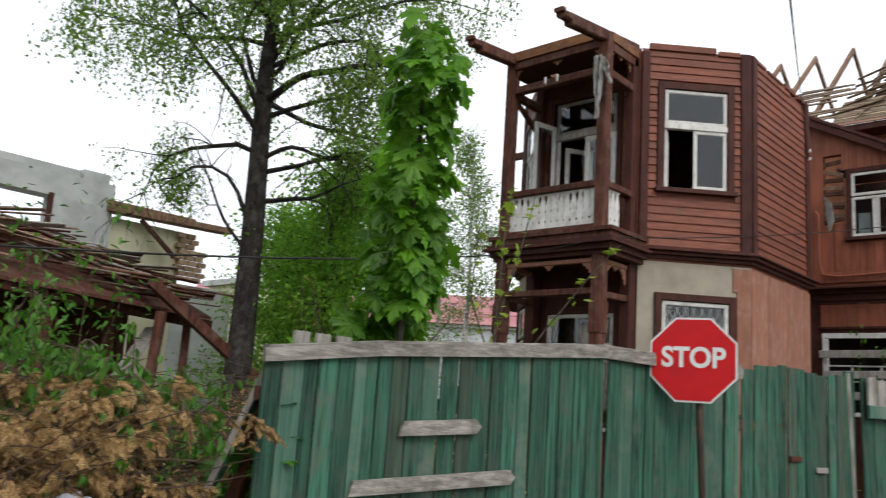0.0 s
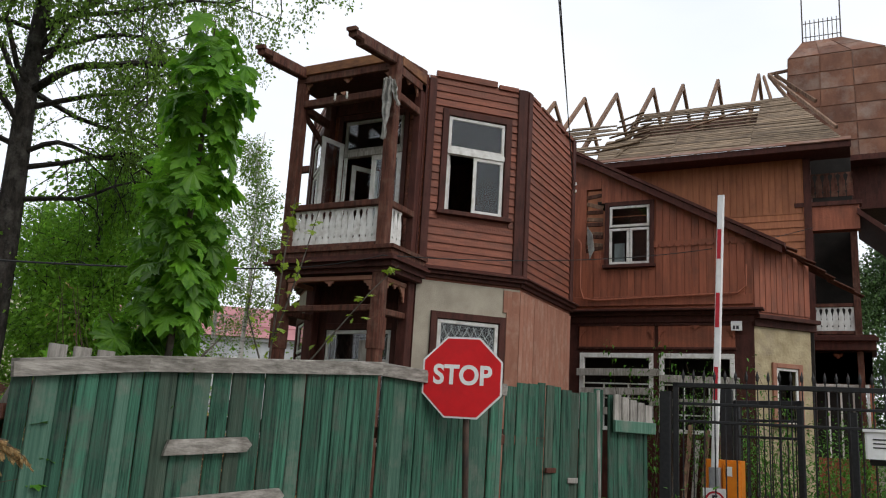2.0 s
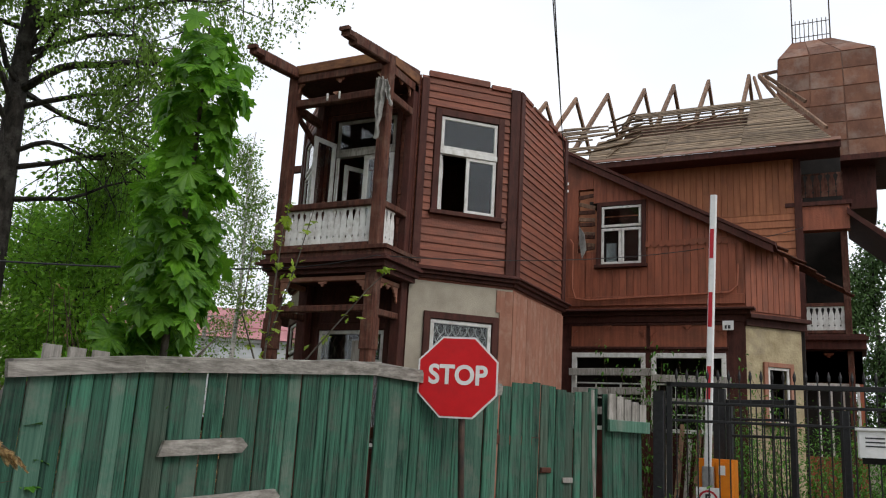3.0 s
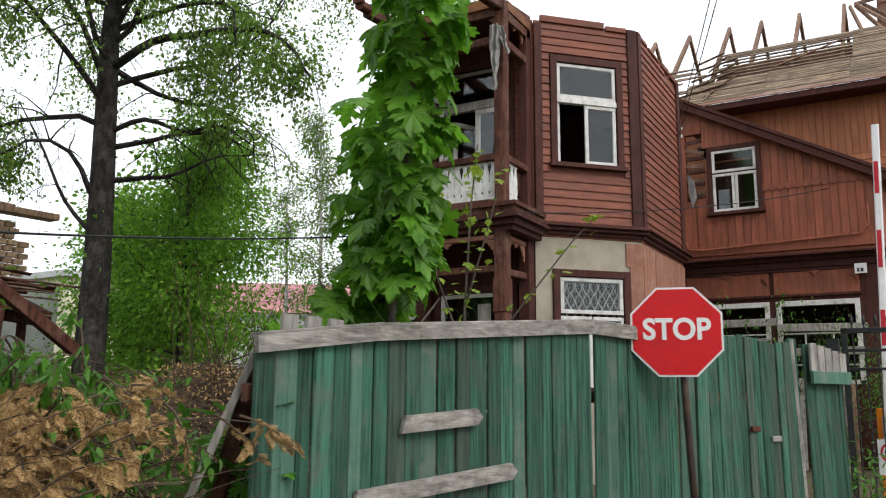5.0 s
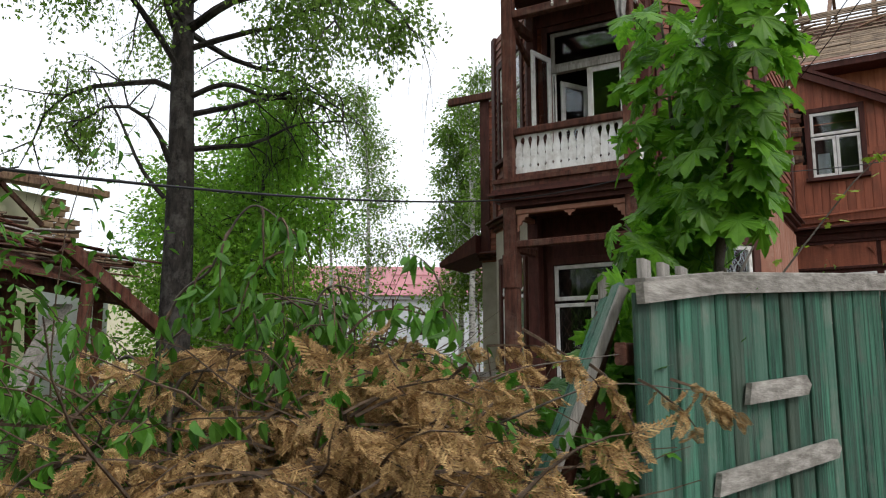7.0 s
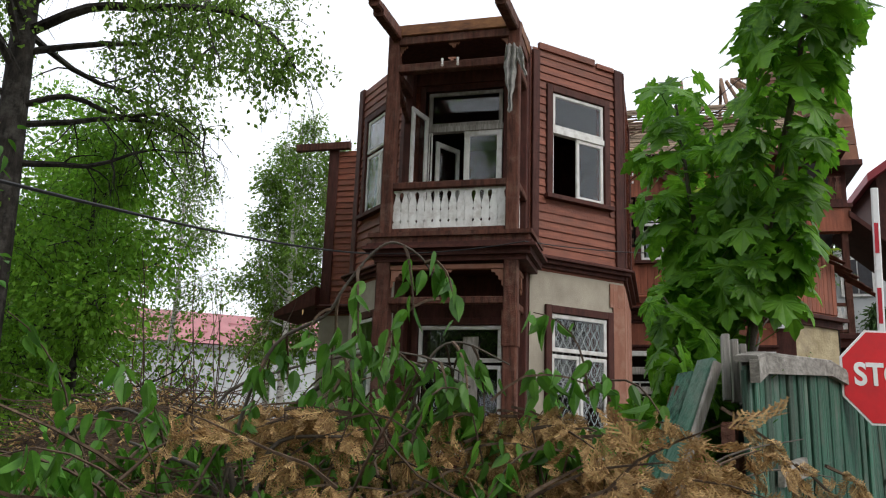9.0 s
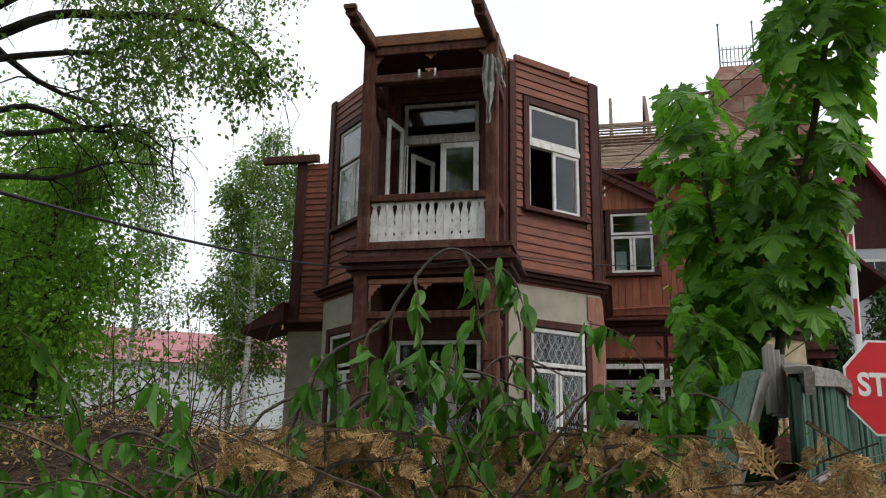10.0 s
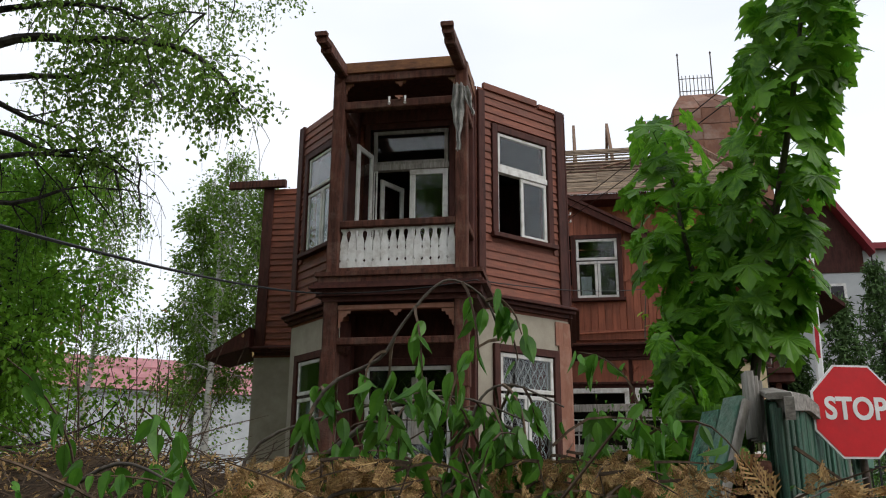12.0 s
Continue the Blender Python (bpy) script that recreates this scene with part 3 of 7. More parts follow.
# ---- the balcony ----
YB = 10.35
PX = (-8.21, -6.42)
for i, x in enumerate(PX):
    part("porch_post", join(block(x - 0.095, YB - 0.01, rise(x, YB) - 0.05, x + 0.095, YB + 0.18, 3.93, 0.02), block(x - 0.11, YB - 0.025, 2.78, x + 0.11, YB + 0.195, 3.25, 0.02)), M_TIMBER, house)
    part("balcony_post", block(x - 0.085, YB, 4.30, x + 0.085, YB + 0.17, 7.42, 0.014), M_TIMBER, house)
    part("wall_post", block(x - 0.07, 11.20, 4.30, x + 0.07, 11.36, 7.30, 0.012), M_TRIM, house)
    part("wall_post", block(x - 0.09, 11.17, 0.3, x + 0.09, 11.36, 3.93, 0.012), M_TRIM, house)
    # the long carved beam end over the post
    tip_x = x - 0.02 + (0.10 if i == 0 else 0.0)
    part("cantilever_beam", join(timber((x, 11.35, 7.50), (tip_x, 9.40, 7.26), 0.15, 0.19, c=0.02), timber((tip_x, 9.42, 7.29), (tip_x, 9.20, 7.27), 0.15, 0.13, c=0.03), timber((tip_x, 9.22, 7.32), (tip_x, 9.15, 7.315), 0.17, 0.06, c=0.01)), M_TIMBER, house)
# mouldings of the balcony floor, stepping outwards
x0, x1 = -8.46, -6.08
for za, zb, o in ((3.93, 4.00, 0.02), (4.00, 4.09, 0.08), (4.09, 4.13, 0.16), (4.13, 4.18, 0.11), (4.18, 4.27, 0.06), (4.27, 4.33, 0.10)):
    part("balcony_moulding", block(x0 + 0.14 - o, YB - o, za, x1 - 0.14 + o, 11.36, zb, 0.012), M_TIMBER if za > 4.15 else M_TRIM, house)
xa, xb = PX[0] + 0.085, PX[1] - 0.085
rails = (("handrail", 4.985, 5.085, 0.15), ("bottom_rail", 4.315, 4.415, 0.13))
for nm, za, zb, w in rails:
    part(nm, slab((xa - (0.0), YB + 0.09 - w / 2, za), (xb - xa, 0, 0), (0, w, 0), (0, 0, zb - za), 0.012), M_TIMBER, house)
    for x in PX:
        part(nm, slab((x - w / 2, YB + 0.17, za), (0, 11.2 - YB - 0.17, 0), (w, 0, 0), (0, 0, zb - za), 0.012), M_TIMBER, house)
CUT = ((0.0, 1.0), (0.15, 1.0), (0.20, 0.68), (0.25, 1.0), (0.43, 1.0), (0.49, 0.82), (0.54, 0.95), (0.60, 0.97), (0.66, 0.86), (0.75, 0.66), (0.83, 0.46), (0.89, 0.44), (0.93, 0.62), (0.95, 1.0), (1.0, 1.0))


def baluster(p, d, z0, z1, w):
    """A flat sawn baluster with a scalloped outline."""
    p, d = Vector(p), Vector(d)
    h = z1 - z0
    right = [p + d * w / 2 * c + UP * (z0 + h * t) for t, c in CUT]
    left = [p - d * w / 2 * c + UP * (z0 + h * t) for t, c in reversed(CUT)]
    n = Vector((d.y, -d.x, 0)) * 0.022
    # strips, so that the hollow outline fills well
    k = len(CUT)
    vs = right + list(reversed(left)) + [v + n for v in right] + [v + n for v in reversed(left)]
    fs = []
    for i in range(k - 1):
        a, b, c_, e = i, i + 1, k + i + 1, k + i
        fs += [(a, b, c_, e), (2 * k + e, 2 * k + c_, 2 * k + b, 2 * k + a), (a, 2 * k + a, 2 * k + b, b), (e, c_, 2 * k + c_, 2 * k + e)]
    fs += [(0, k, 3 * k, 2 * k), (k - 1, 3 * k - 1, 4 * k - 1, 2 * k - 1)]
    return vs, fs


def baluster_row(p, q, z0, z1, pitch, missing=(), owner=None):
    p, q = Vector(p), Vector(q)
    k = round((q - p).length / pitch)
    step = (q - p) / k
    d = step.normalized()
    for i in range(k):
        if i not in missing:
            tilt = dice.uniform(-0.006, 0.006)
            part("baluster", baluster(p + step * (i + 0.5) + Vector((0, 0, tilt)), d, z0, z1, step.length * 0.985), M_WHITE, owner or house)


baluster_row((xa, YB + 0.10, 0), (xb, YB + 0.10, 0), 4.41, 4.985, 0.112)
baluster_row((PX[1] + 0.0, YB + 0.19, 0), (PX[1] + 0.0, 11.18, 0), 4.41, 4.985, 0.14, (3, 4))
baluster_row((PX[0], YB + 0.19, 0), (PX[0], 11.18, 0), 4.41, 4.985, 0.14)
# head of the balcony: fascia, hollow frieze and lower beam, on three sides
part("fascia", slab((xa - 0.02, YB - 0.03, 7.33), (xb - xa + 0.04, 0, 0), (0, 0.05, 0), (0, 0, 0.17), 0.008), M_RUSTFASCIA, house)
part("fascia", slab((xa - 0.02, YB + 0.0, 7.20), (xb - xa + 0.04, 0, 0), (0, 0.05, 0), (0, 0, 0.13), 0.008), M_TIMBER, house)
part("beam", timber((xa, YB + 0.09, 6.84), (xb, YB + 0.09, 6.84), 0.13, 0.13, c=0.015), M_TIMBER, house)
for x in PX:
    o = 0.06 if x == PX[1] else -0.06
    part("fascia", slab((x + o - 0.02, YB + 0.17, 7.33), (0, 11.36 - YB - 0.17, 0), (0.04, 0, 0), (0, 0, 0.16), 0.008), M_RUSTFASCIA, house)
    part("fascia", slab((x + o - 0.02, YB + 0.17, 7.17), (0, 11.36 - YB - 0.17, 0), (0.03, 0, 0), (0, 0, 0.14), 0.008), M_TIMBER, house)
    part("beam", timber((x, YB + 0.17, 6.82), (x, 11.2, 6.80), 0.12, 0.13, c=0.015), M_TIMBER, house)
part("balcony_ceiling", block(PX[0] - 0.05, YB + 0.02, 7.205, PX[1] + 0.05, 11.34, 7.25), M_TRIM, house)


def bracket(p, d, r, z, sgn):
    """A small sawn corner ornament under a beam."""
    p, d = Vector(p), Vector(d)
    pts = [(0, 0), (r, 0), (r * 0.92, -0.25 * r), (r * 0.7, -0.22 * r), (r * 0.62, -0.5 * r), (r * 0.42, -0.5 * r), (r * 0.36, -0.85 * r), (r * 0.14, -0.9 * r), (r * 0.16, -1.25 * r), (0, -1.4 * r)]
    return prism([p + d * (sgn * a) + UP * (z + b) for a, b in pts], Vector((d.y, -d.x, 0)) * 0.03)


def drop(p, d, z, r):
    p, d = Vector(p), Vector(d)
    pts = [(-1.2, 0), (1.2, 0), (0.9, -0.5), (0.45, -0.5), (0.3, -1.0), (0, -1.15), (-0.3, -1.0), (-0.45, -0.5), (-0.9, -0.5)]
    return prism([p + d * (a * r) + UP * (z + b * r) for a, b in pts], Vector((d.y, -d.x, 0)) * 0.03)


ym = YB + 0.09
for zt, x_l, x_r, r in ((7.20, xa, xb, 0.11), (3.82, xa + 0.02, xb - 0.02, 0.17)):
    part("carved_bracket", bracket((x_l, ym, 0), (1, 0, 0), r, zt, 1), M_SALMON, house)
    part("carved_bracket", bracket((x_r, ym, 0), (1, 0, 0), r, zt, -1), M_SALMON, house)
    part("carved_drop", drop(((x_l + x_r) / 2, ym, 0), (1, 0, 0), zt, 0.07), M_SALMON, house)
    part("carved_bracket", bracket((PX[1], YB + 0.2, 0), (0, 1, 0), r, zt, 1), M_SALMON, house)
    part("carved_bracket", bracket((PX[1], 11.15, 0), (0, 1, 0), r, zt, -1), M_SALMON, house)
    part("carved_drop", drop((PX[1], 10.85, 0), (0, 1, 0), zt, 0.06), M_SALMON, house)
part("carved_drop", drop(((xa + xb) / 2, YB + 0.01, 0), (1, 0, 0), 6.93, 0.05), M_SALMON, house)
# the porch frame below
part("porch_beam", timber((xa, ym, 3.86), (xb, ym, 3.86), 0.09, 0.07), M_SALMON, house)
part("porch_rail", timber((xa, ym, 3.40), (xb, ym, 3.40), 0.10, 0.10, c=0.012), M_TIMBER, house)
for x in PX:
    part("porch_beam", timber((x, YB + 0.2, 3.86), (x, 11.2, 3.86), 0.09, 0.07), M_SALMON, house)
    part("porch_rail", timber((x, YB + 0.2, 3.36), (x, 11.2, 3.38), 0.10, 0.10, c=0.012), M_TIMBER, house)
part("porch_brace", timber((PX[0], YB + 0.2, 6.72), (PX[0], 11.2, 6.35), 0.06, 0.09), M_TIMBER, house)

# ragged top edge of the bay
part("capping_board", f_right.slab(0.12, Z_TOP - 0.01, 1.22, Z_TOP + 0.10, -0.02, 0.045), M_SIDING, house)
part("capping_board", f_right.slab(1.26, Z_TOP - 0.03, f_right.length - 0.18, Z_TOP + 0.05, -0.02, 0.05), M_SIDING, house)
for s, l_ in ((0.1, 0.5), (0.7, 0.65), (1.5, 0.5), (2.1, 0.4)):
    part("capping_board", f_side.slab(s, Z_TOP - 0.02, s + l_, Z_TOP + dice.uniform(0.02, 0.08), -0.03, 0.04), M_SIDING, house)
# the stub of the eaves on the far corner
part("eave_beam", timber((-10.9, 15.6, 7.72), (-12.15, 15.6, 7.72), 0.12, 0.16), M_TIMBER, house)
part("porch_roof", prism([Vector((-11.4, 15.4, 4.6)), Vector((-12.3, 15.4, 4.05)), Vector((-12.3, 15.4, 3.95)), Vector((-11.4, 15.4, 4.2))], (0, 1.2, 0)), M_TRIM, house)

# ---- the annex with the sloping roof edge ----
XA0, XA1, YA = -6.1, -1.92, 17.3
f_ann = Face((XA0, YA), (XA1, YA))
slope = lambda s: 8.2 - 0.545 * s
a_win = (-4.87 - XA0, -3.98 - XA0, 5.40, 6.72)
hole = (-5.38 - XA0, -5.05 - XA0, 5.7, 7.15)


def gable_wall(face, z0, top, mat, cols, openings):
    bits = []
    k = cols
    for i in range(k):
        a, b = face.length * i / k, face.length * (i + 1) / k
        ops = sorted((o[2], o[3]) for o in openings if o[0] < b - 1e-3 and o[1] > a + 1e-3)
        edge = z0
        for c0, c1 in ops:
            bits.append(prism([face.at(a, edge), face.at(b, edge), face.at(b, c0), face.at(a, c0)], -face.n * 0.14))
            edge = c1
        bits.append(prism([face.at(a, edge), face.at(b, edge), face.at(b, top(b)), face.at(a, top(a))], -face.n * 0.14))
    return part("wall", join(*bits), mat, house)


ann = gable_wall(f_ann, 4.3, slope, M_VERT, 48, [a_win, hole])
planks(f_ann, 4.68, lambda s: slope(s) - 0.05, ann, M_VERT, 0.15, 0.9, None, [(a_win[0] - 0.09, a_win[1] + 0.09, a_win[2] - 0.1, a_win[3] + 0.09), hole])
win = casing(f_ann, a_win[0], a_win[2], a_win[1], a_win[3], 0.09, M_TRIM)
sash(f_ann, a_win[0] + 0.01, 6.24, a_win[1] - 0.01, 6.71, 0.03, 0.055, win)
sash(f_ann, a_win[0] + 0.01, 5.41, (a_win[0] + a_win[1]) / 2, 6.21, 0.03, 0.055, win)
sash(f_ann, (a_win[0] + a_win[1]) / 2 + 0.01, 5.41, a_win[1] - 0.01, 6.21, 0.03, 0.055, win)
part("curtain", f_ann.slab(a_win[0] + 0.1, 5.45, a_win[0] + 0.32, 5.9, -0.10, -0.08), M_CURTAIN, win)
for i in range(9):
    z = 5.75 + i * 0.15
    part("broken_plank", timber(f_ann.at(hole[0] - 0.02, z + dice.uniform(-0.05, 0.05), -0.05), f_ann.at(hole[1] + 0.03, z + dice.uniform(-0.09, 0.09), -0.02), 0.03, 0.09), M_RAWWOOD if i % 2 else M_TIMBER, house)
part("hanging_rag", prism([f_ann.at(hole[0] + 0.02, 6.3, 0.03), f_ann.at(hole[0] + 0.16, 6.1, 0.08), f_ann.at(hole[0] + 0.2, 5.75, 0.06), f_ann.at(hole[0] + 0.1, 5.55, 0.05), f_ann.at(hole[0] + 0.04, 5.9, 0.04)], f_ann.n * 0.03), M_RAG, house)
# sawn scallop trim, a skirting and the pipe
sc = []
x_s = -3.94
while x_s < -2.0:
    s = x_s - XA0
    sc.append(prism([f_ann.at(s, 5.88, 0.025), f_ann.at(s, 5.80, 0.025), f_ann.at(s + 0.03, 5.755, 0.025), f_ann.at(s + 0.08, 5.74, 0.025), f_ann.at(s + 0.13, 5.755, 0.025), f_ann.at(s + 0.16, 5.80, 0.025), f_ann.at(s + 0.16, 5.88, 0.025)], f_ann.n * 0.02))
    x_s += 0.16
part("scallop_trim", join(*sc), M_VERT, house)
part("skirting", f_ann.slab(0.3, 4.50, f_ann.length, 4.70, 0.0, 0.05), M_VERT, house)
part("cornice", join(f_ann.slab(0.3, 4.28, f_ann.length + 0.10, 4.36, -0.05, 0.10), f_ann.slab(0.3, 4.36, f_ann.length + 0.2, 4.40, -0.05, 0.26), f_ann.slab(0.3, 4.14, f_ann.length + 0.03, 4.28, -0.05, 0.03)), M_TRIM, house)
part("pipe", tube([f_ann.at(0.55, 6.0, 0.06), f_ann.at(0.62, 5.9, 0.09), f_ann.at(0.62, 4.9, 0.09), f_ann.at(0.7, 4.66, 0.09), f_ann.at(1.0, 4.62, 0.09), f_ann.at(3.9, 4.72, 0.09), f_ann.at(4.05, 4.85, 0.09), f_ann.at(4.07, 5.3, 0.09)], 0.022, 6), M_VERT, house)
# roof edge over the annex and its thin slab
part("verge_board", prism([f_ann.at(0.2, slope(0.2) + 0.02, 0.16), f_ann.at(4.75, slope(4.75) + 0.02, 0.16), f_ann.at(4.75, slope(4.75) - 0.13, 0.16), f_ann.at(0.2, slope(0.2) - 0.13, 0.16)], f_ann.n * 0.03), M_TRIM, house)
part("annex_roof", prism([f_ann.at(0.2, slope(0.2) + 0.10, 0.22), f_ann.at(4.8, slope(4.8) + 0.10, 0.22), f_ann.at(4.8, slope(4.8) + 0.03, 0.22), f_ann.at(0.2, slope(0.2) + 0.03, 0.22)], (0, 3.6, 0)), M_TRIM, house)
for i in range(9):
    x = -1.62 + i * 0.16 + dice.uniform(-0.03, 0.03)
    z = 5.78 - i * 0.09
    part("broken_eave_plank", timber((x - 0.3, 17.25 + i * 0.2, z + 0.18), (x + 0.35, 17.3 + i * 0.22, z - 0.14 + dice.uniform(-0.04, 0.04)), 0.12, 0.03, up=(0, 0.2, 1)), M_TIMBER, house)

# veranda storey below: dark frame, red-brown panels, white sashes
v_w = [(-5.47 - XA0, -3.90 - XA0), (-3.78 - XA0, -2.30 - XA0)]
veranda = wall(f_ann, 0.3, 4.14, M_TRIM, [(a, b, 1.9, 3.5) for a, b in v_w])
for a, b in v_w:
    part("panel", f_ann.slab(a - 0.02, 3.60, b + 0.02, 4.08, 0.0, 0.03), M_VERT, house)
    for z in (3.58, 4.07):
        part("panel_moulding", f_ann.slab(a - 0.05, z, b + 0.05, z + 0.05, 0.0, 0.05), M_TRIM, house)
    part("carved_drop", drop(f_ann.at((a + b) / 2, 0, 0.04), f_ann.d, 4.07, 0.08), M_VERT, house)
    for s, g in ((a + 0.0, 1), (b, -1)):
        part("carved_bracket", bracket(f_ann.at(s, 0, 0.04), f_ann.d, 0.13, 3.98, g), M_VERT, house)
    win = part("window", join(f_ann.slab(a, 3.40, b, 3.50, -0.08, 0.03), f_ann.slab(a, 1.9, a + 0.09, 3.40, -0.08, 0.03, 0.005, True), f_ann.slab(b - 0.09, 1.9, b, 3.40, -0.08, 0.03, 0.005, True), f_ann.slab(a, 1.9, b, 1.98, -0.08, 0.03)), M_WHITE, house, "white-framed veranda window")
    for z in (2.25, 2.55, 2.85):
        part("glazing_bar", f_ann.slab(a + 0.09, z, b - 0.09, z + 0.03, -0.05, -0.01), M_WHITE, win)
    for i in range(1, 3):
        s = a + (b - a) * i / 3
        part("glazing_bar", f_ann.slab(s - 0.015, 1.98, s + 0.015, 2.88, -0.05, -0.01, 0.004, True), M_WHITE, win)
for z, a, b, t in ((3.08, 0.6, 2.35, 0.02), (2.98, 2.35, 3.9, -0.03), (2.68, 0.7, 2.2, 0.03), (2.5, 2.2, 3.85, 0.02), (2.30, 0.7, 2.0, -0.03)):
    part("nailed_board", timber(f_ann.at(a, z, 0.12), f_ann.at(b, z + t, 0.12), 0.03, 0.15, up=(0, 0, 1)), M_GREYWOOD, house)
part("number_plate", f_ann.slab(-2.34 - XA0, 3.95, -2.13 - XA0, 4.14, 0.12, 0.14), M_SIGNWHITE, house, "small white plate with dark bars")
for s, w in ((-2.30, 0.04), (-2.24, 0.05)):
    part("plate_bar", f_ann.slab(s - XA0, 3.98, s - XA0 + w, 4.05, 0.14, 0.144, 0.001), M_BARS, house)
# added backings that paint the rooms behind the veranda and annex windows dark
part("dark_backing", block(XA0, 18.4, 0.3, -0.9, 18.5, 4.2), M_ROOMSHADE, house)
part("room_wall", block(XA0 + 0.95, 18.3, 4.3, XA1 - 0.1, 18.4, 5.75), M_ROOMSHADE, house)
part("room_wall", block(XA0 + 0.95, 18.3, 5.75, -3.6, 18.4, 6.75), M_ROOMSHADE, house)
part("room_ceiling", block(XA0 + 0.95, 17.32, 6.80, -3.75, 18.4, 6.86), M_ROOMSHADE, house)
part("floor_slab", block(XA0, 17.35, 4.2, -1.8, 20.9, 4.3), M_ROOMSHADE, house)

# the splayed corner and the far loggia
f_splay = Face((XA1, YA), (-0.96, 18.26))
f_far = Face((-0.96, 18.26), (-1.2, 21.1))
s_win = (0.48, 1.02, 2.2, 3.28)
sp_low = wall(f_splay, 0.3, 4.1, M_YSTUCCO, [s_win])
sp_up = gable_wall(f_splay, 4.3, lambda s: 5.95 - 0.28 * s, M_VERT, 6, [])
planks(f_splay, 4.36, lambda s: 5.9 - 0.28 * s, sp_up, M_VERT, 0.13)
part("cornice", join(f_splay.slab(-0.02, 4.06, f_splay.length + 0.1, 4.2, -0.05, 0.06), f_splay.slab(-0.02, 4.2, f_splay.length + 0.1, 4.28, -0.05, 0.2)), M_TRIM, house)
win = casing(f_splay, s_win[0], s_win[2], s_win[1], s_win[3], 0.09, M_SALMON)
sash(f_splay, s_win[0] + 0.01, s_win[2], s_win[1] - 0.01, s_win[3], 0.02, 0.055, win, glazed=False)
wall(f_far, 0.3, 4.3, M_SALMON)
f_log = Face((-1.3, 21.3), (0.15, 21.3))
part("loggia_panel", f_log.slab(0.1, 3.25, 1.45, 4.0, -0.1, 0.0), M_VERT, house)
part("carved_drop", drop(f_log.at(0.75, 0, 0.02), f_log.d, 3.95, 0.09), M_VERT, house)
wall(f_log, 0.35, 4.0, M_VERT, [(0.25, 1.3, 1.6, 3.2)])
win = casing(f_log, 0.25, 1.6, 1.3, 3.2, 0.06, M_WHITE, sill=False)
for i in range(1, 4):
    part("glazing_bar", f_log.slab(0.25 + i * 0.26 - 0.02, 1.6, 0.25 + i * 0.26 + 0.02, 3.2, -0.05, 0.0, 0.004, True), M_WHITE, win)
part("loggia_floor", block(-1.35, 20.95, 4.02, 0.25, 22.6, 4.36), M_TRIM, house)
part("loggia_floor", block(-1.3, 20.85, 4.22, 0.3, 21.2, 4.30), M_TRIM, house)
part("handrail", timber((-1.15, 21.2, 5.08), (-0.1, 21.2, 5.08), 0.1, 0.08), M_TIMBER, house)
part("bottom_rail", timber((-1.15, 21.2, 4.44), (-0.1, 21.2, 4.44), 0.08, 0.08), M_TIMBER, house)
baluster_row((-1.12, 21.2, 0), (-0.14, 21.2, 0), 4.48, 5.04, 0.12)
part("loggia_post", block(-0.17, 21.12, 4.3, -0.02, 21.27, 6.9), M_TIMBER, house)
part("loggia_post", block(-0.15, 21.12, 0.35, -0.02, 21.27, 4.0), M_TIMBER, house)
part("loggia_beam", block(-1.3, 21.0, 6.86, 0.05, 21.3, 7.48), M_VERT, house)
part("loggia_beam", block(-1.35, 20.95, 7.45, 0.1, 21.3, 7.55), M_TRIM, house)
for i in range(7):
    part("loggia_slat", baluster((-1.15 + i * 0.17, 21.3, 0), Vector((1, 0, 0)), 7.75, 8.35, 0.15), M_TIMBER, house)
# near-black sheet that paints the shade deep inside the loggia
part("loggia_back", block(-1.3, 22.6, 0.4, -0.1, 22.7, 9.4), M_ROOMSHADE, house)
part("side_roof", prism([Vector((0.0, 20.9, 7.35)), Vector((1.6, 20.9, 5.9)), Vector((1.6, 20.9, 5.8)), Vector((0.0, 20.9, 7.2))], (0, 2.6, 0)), M_TRIM, house)
part("side_bracket", timber((0.0, 21.2, 7.3), (1.1, 21.2, 6.4), 0.12, 0.14), M_TIMBER, house)

# ---- the tall main block and its stripped roof ----
f_main = Face((-7.5, 21.0), (-1.02, 21.0))
main = wall(f_main, 4.3, 8.75, M_ORANGE)
planks(f_main, 7.3, 8.7, main, M_ORANGE, 0.15, 1.2)
siding(f_main, 5.2, 7.3, main, M_ORANGE, (), 0.17, 3.2)
part("corner_board", f_main.slab(f_main.length - 0.12, 4.3, f_main.length + 0.05, 8.75, 0.0, 0.06, 0.008, True), M_TRIM, house)
part("side_wall", Face((-1.02, 21.0), (-1.02, 27.0)).slab(0, 4.3, 6.0, 8.75, -0.14, 0.0), M_TRIM, house)
YE, ZE, PITCH = 20.35, 8.78, 0.865
roof_z = lambda y: ZE + PITCH * (y - YE)
part("eave_fascia", slab((-6.3, YE - 0.03, ZE - 0.12), (6.25, 0, 0), (0, 0.05, 0), (0, 0, 0.16), 0.01), M_TRIM, house)
part("gutter_flashing", slab((-6.3, YE - 0.06, ZE + 0.03), (6.25, 0, 0), (0, 0.35, 0.2), (0, -0.012, 0.02), 0.003), M_RUSTSHEET, house)
part("soffit", block(-6.3, YE + 0.03, ZE - 0.10, -0.08, 21.2, ZE - 0.06), M_TRIM, house)
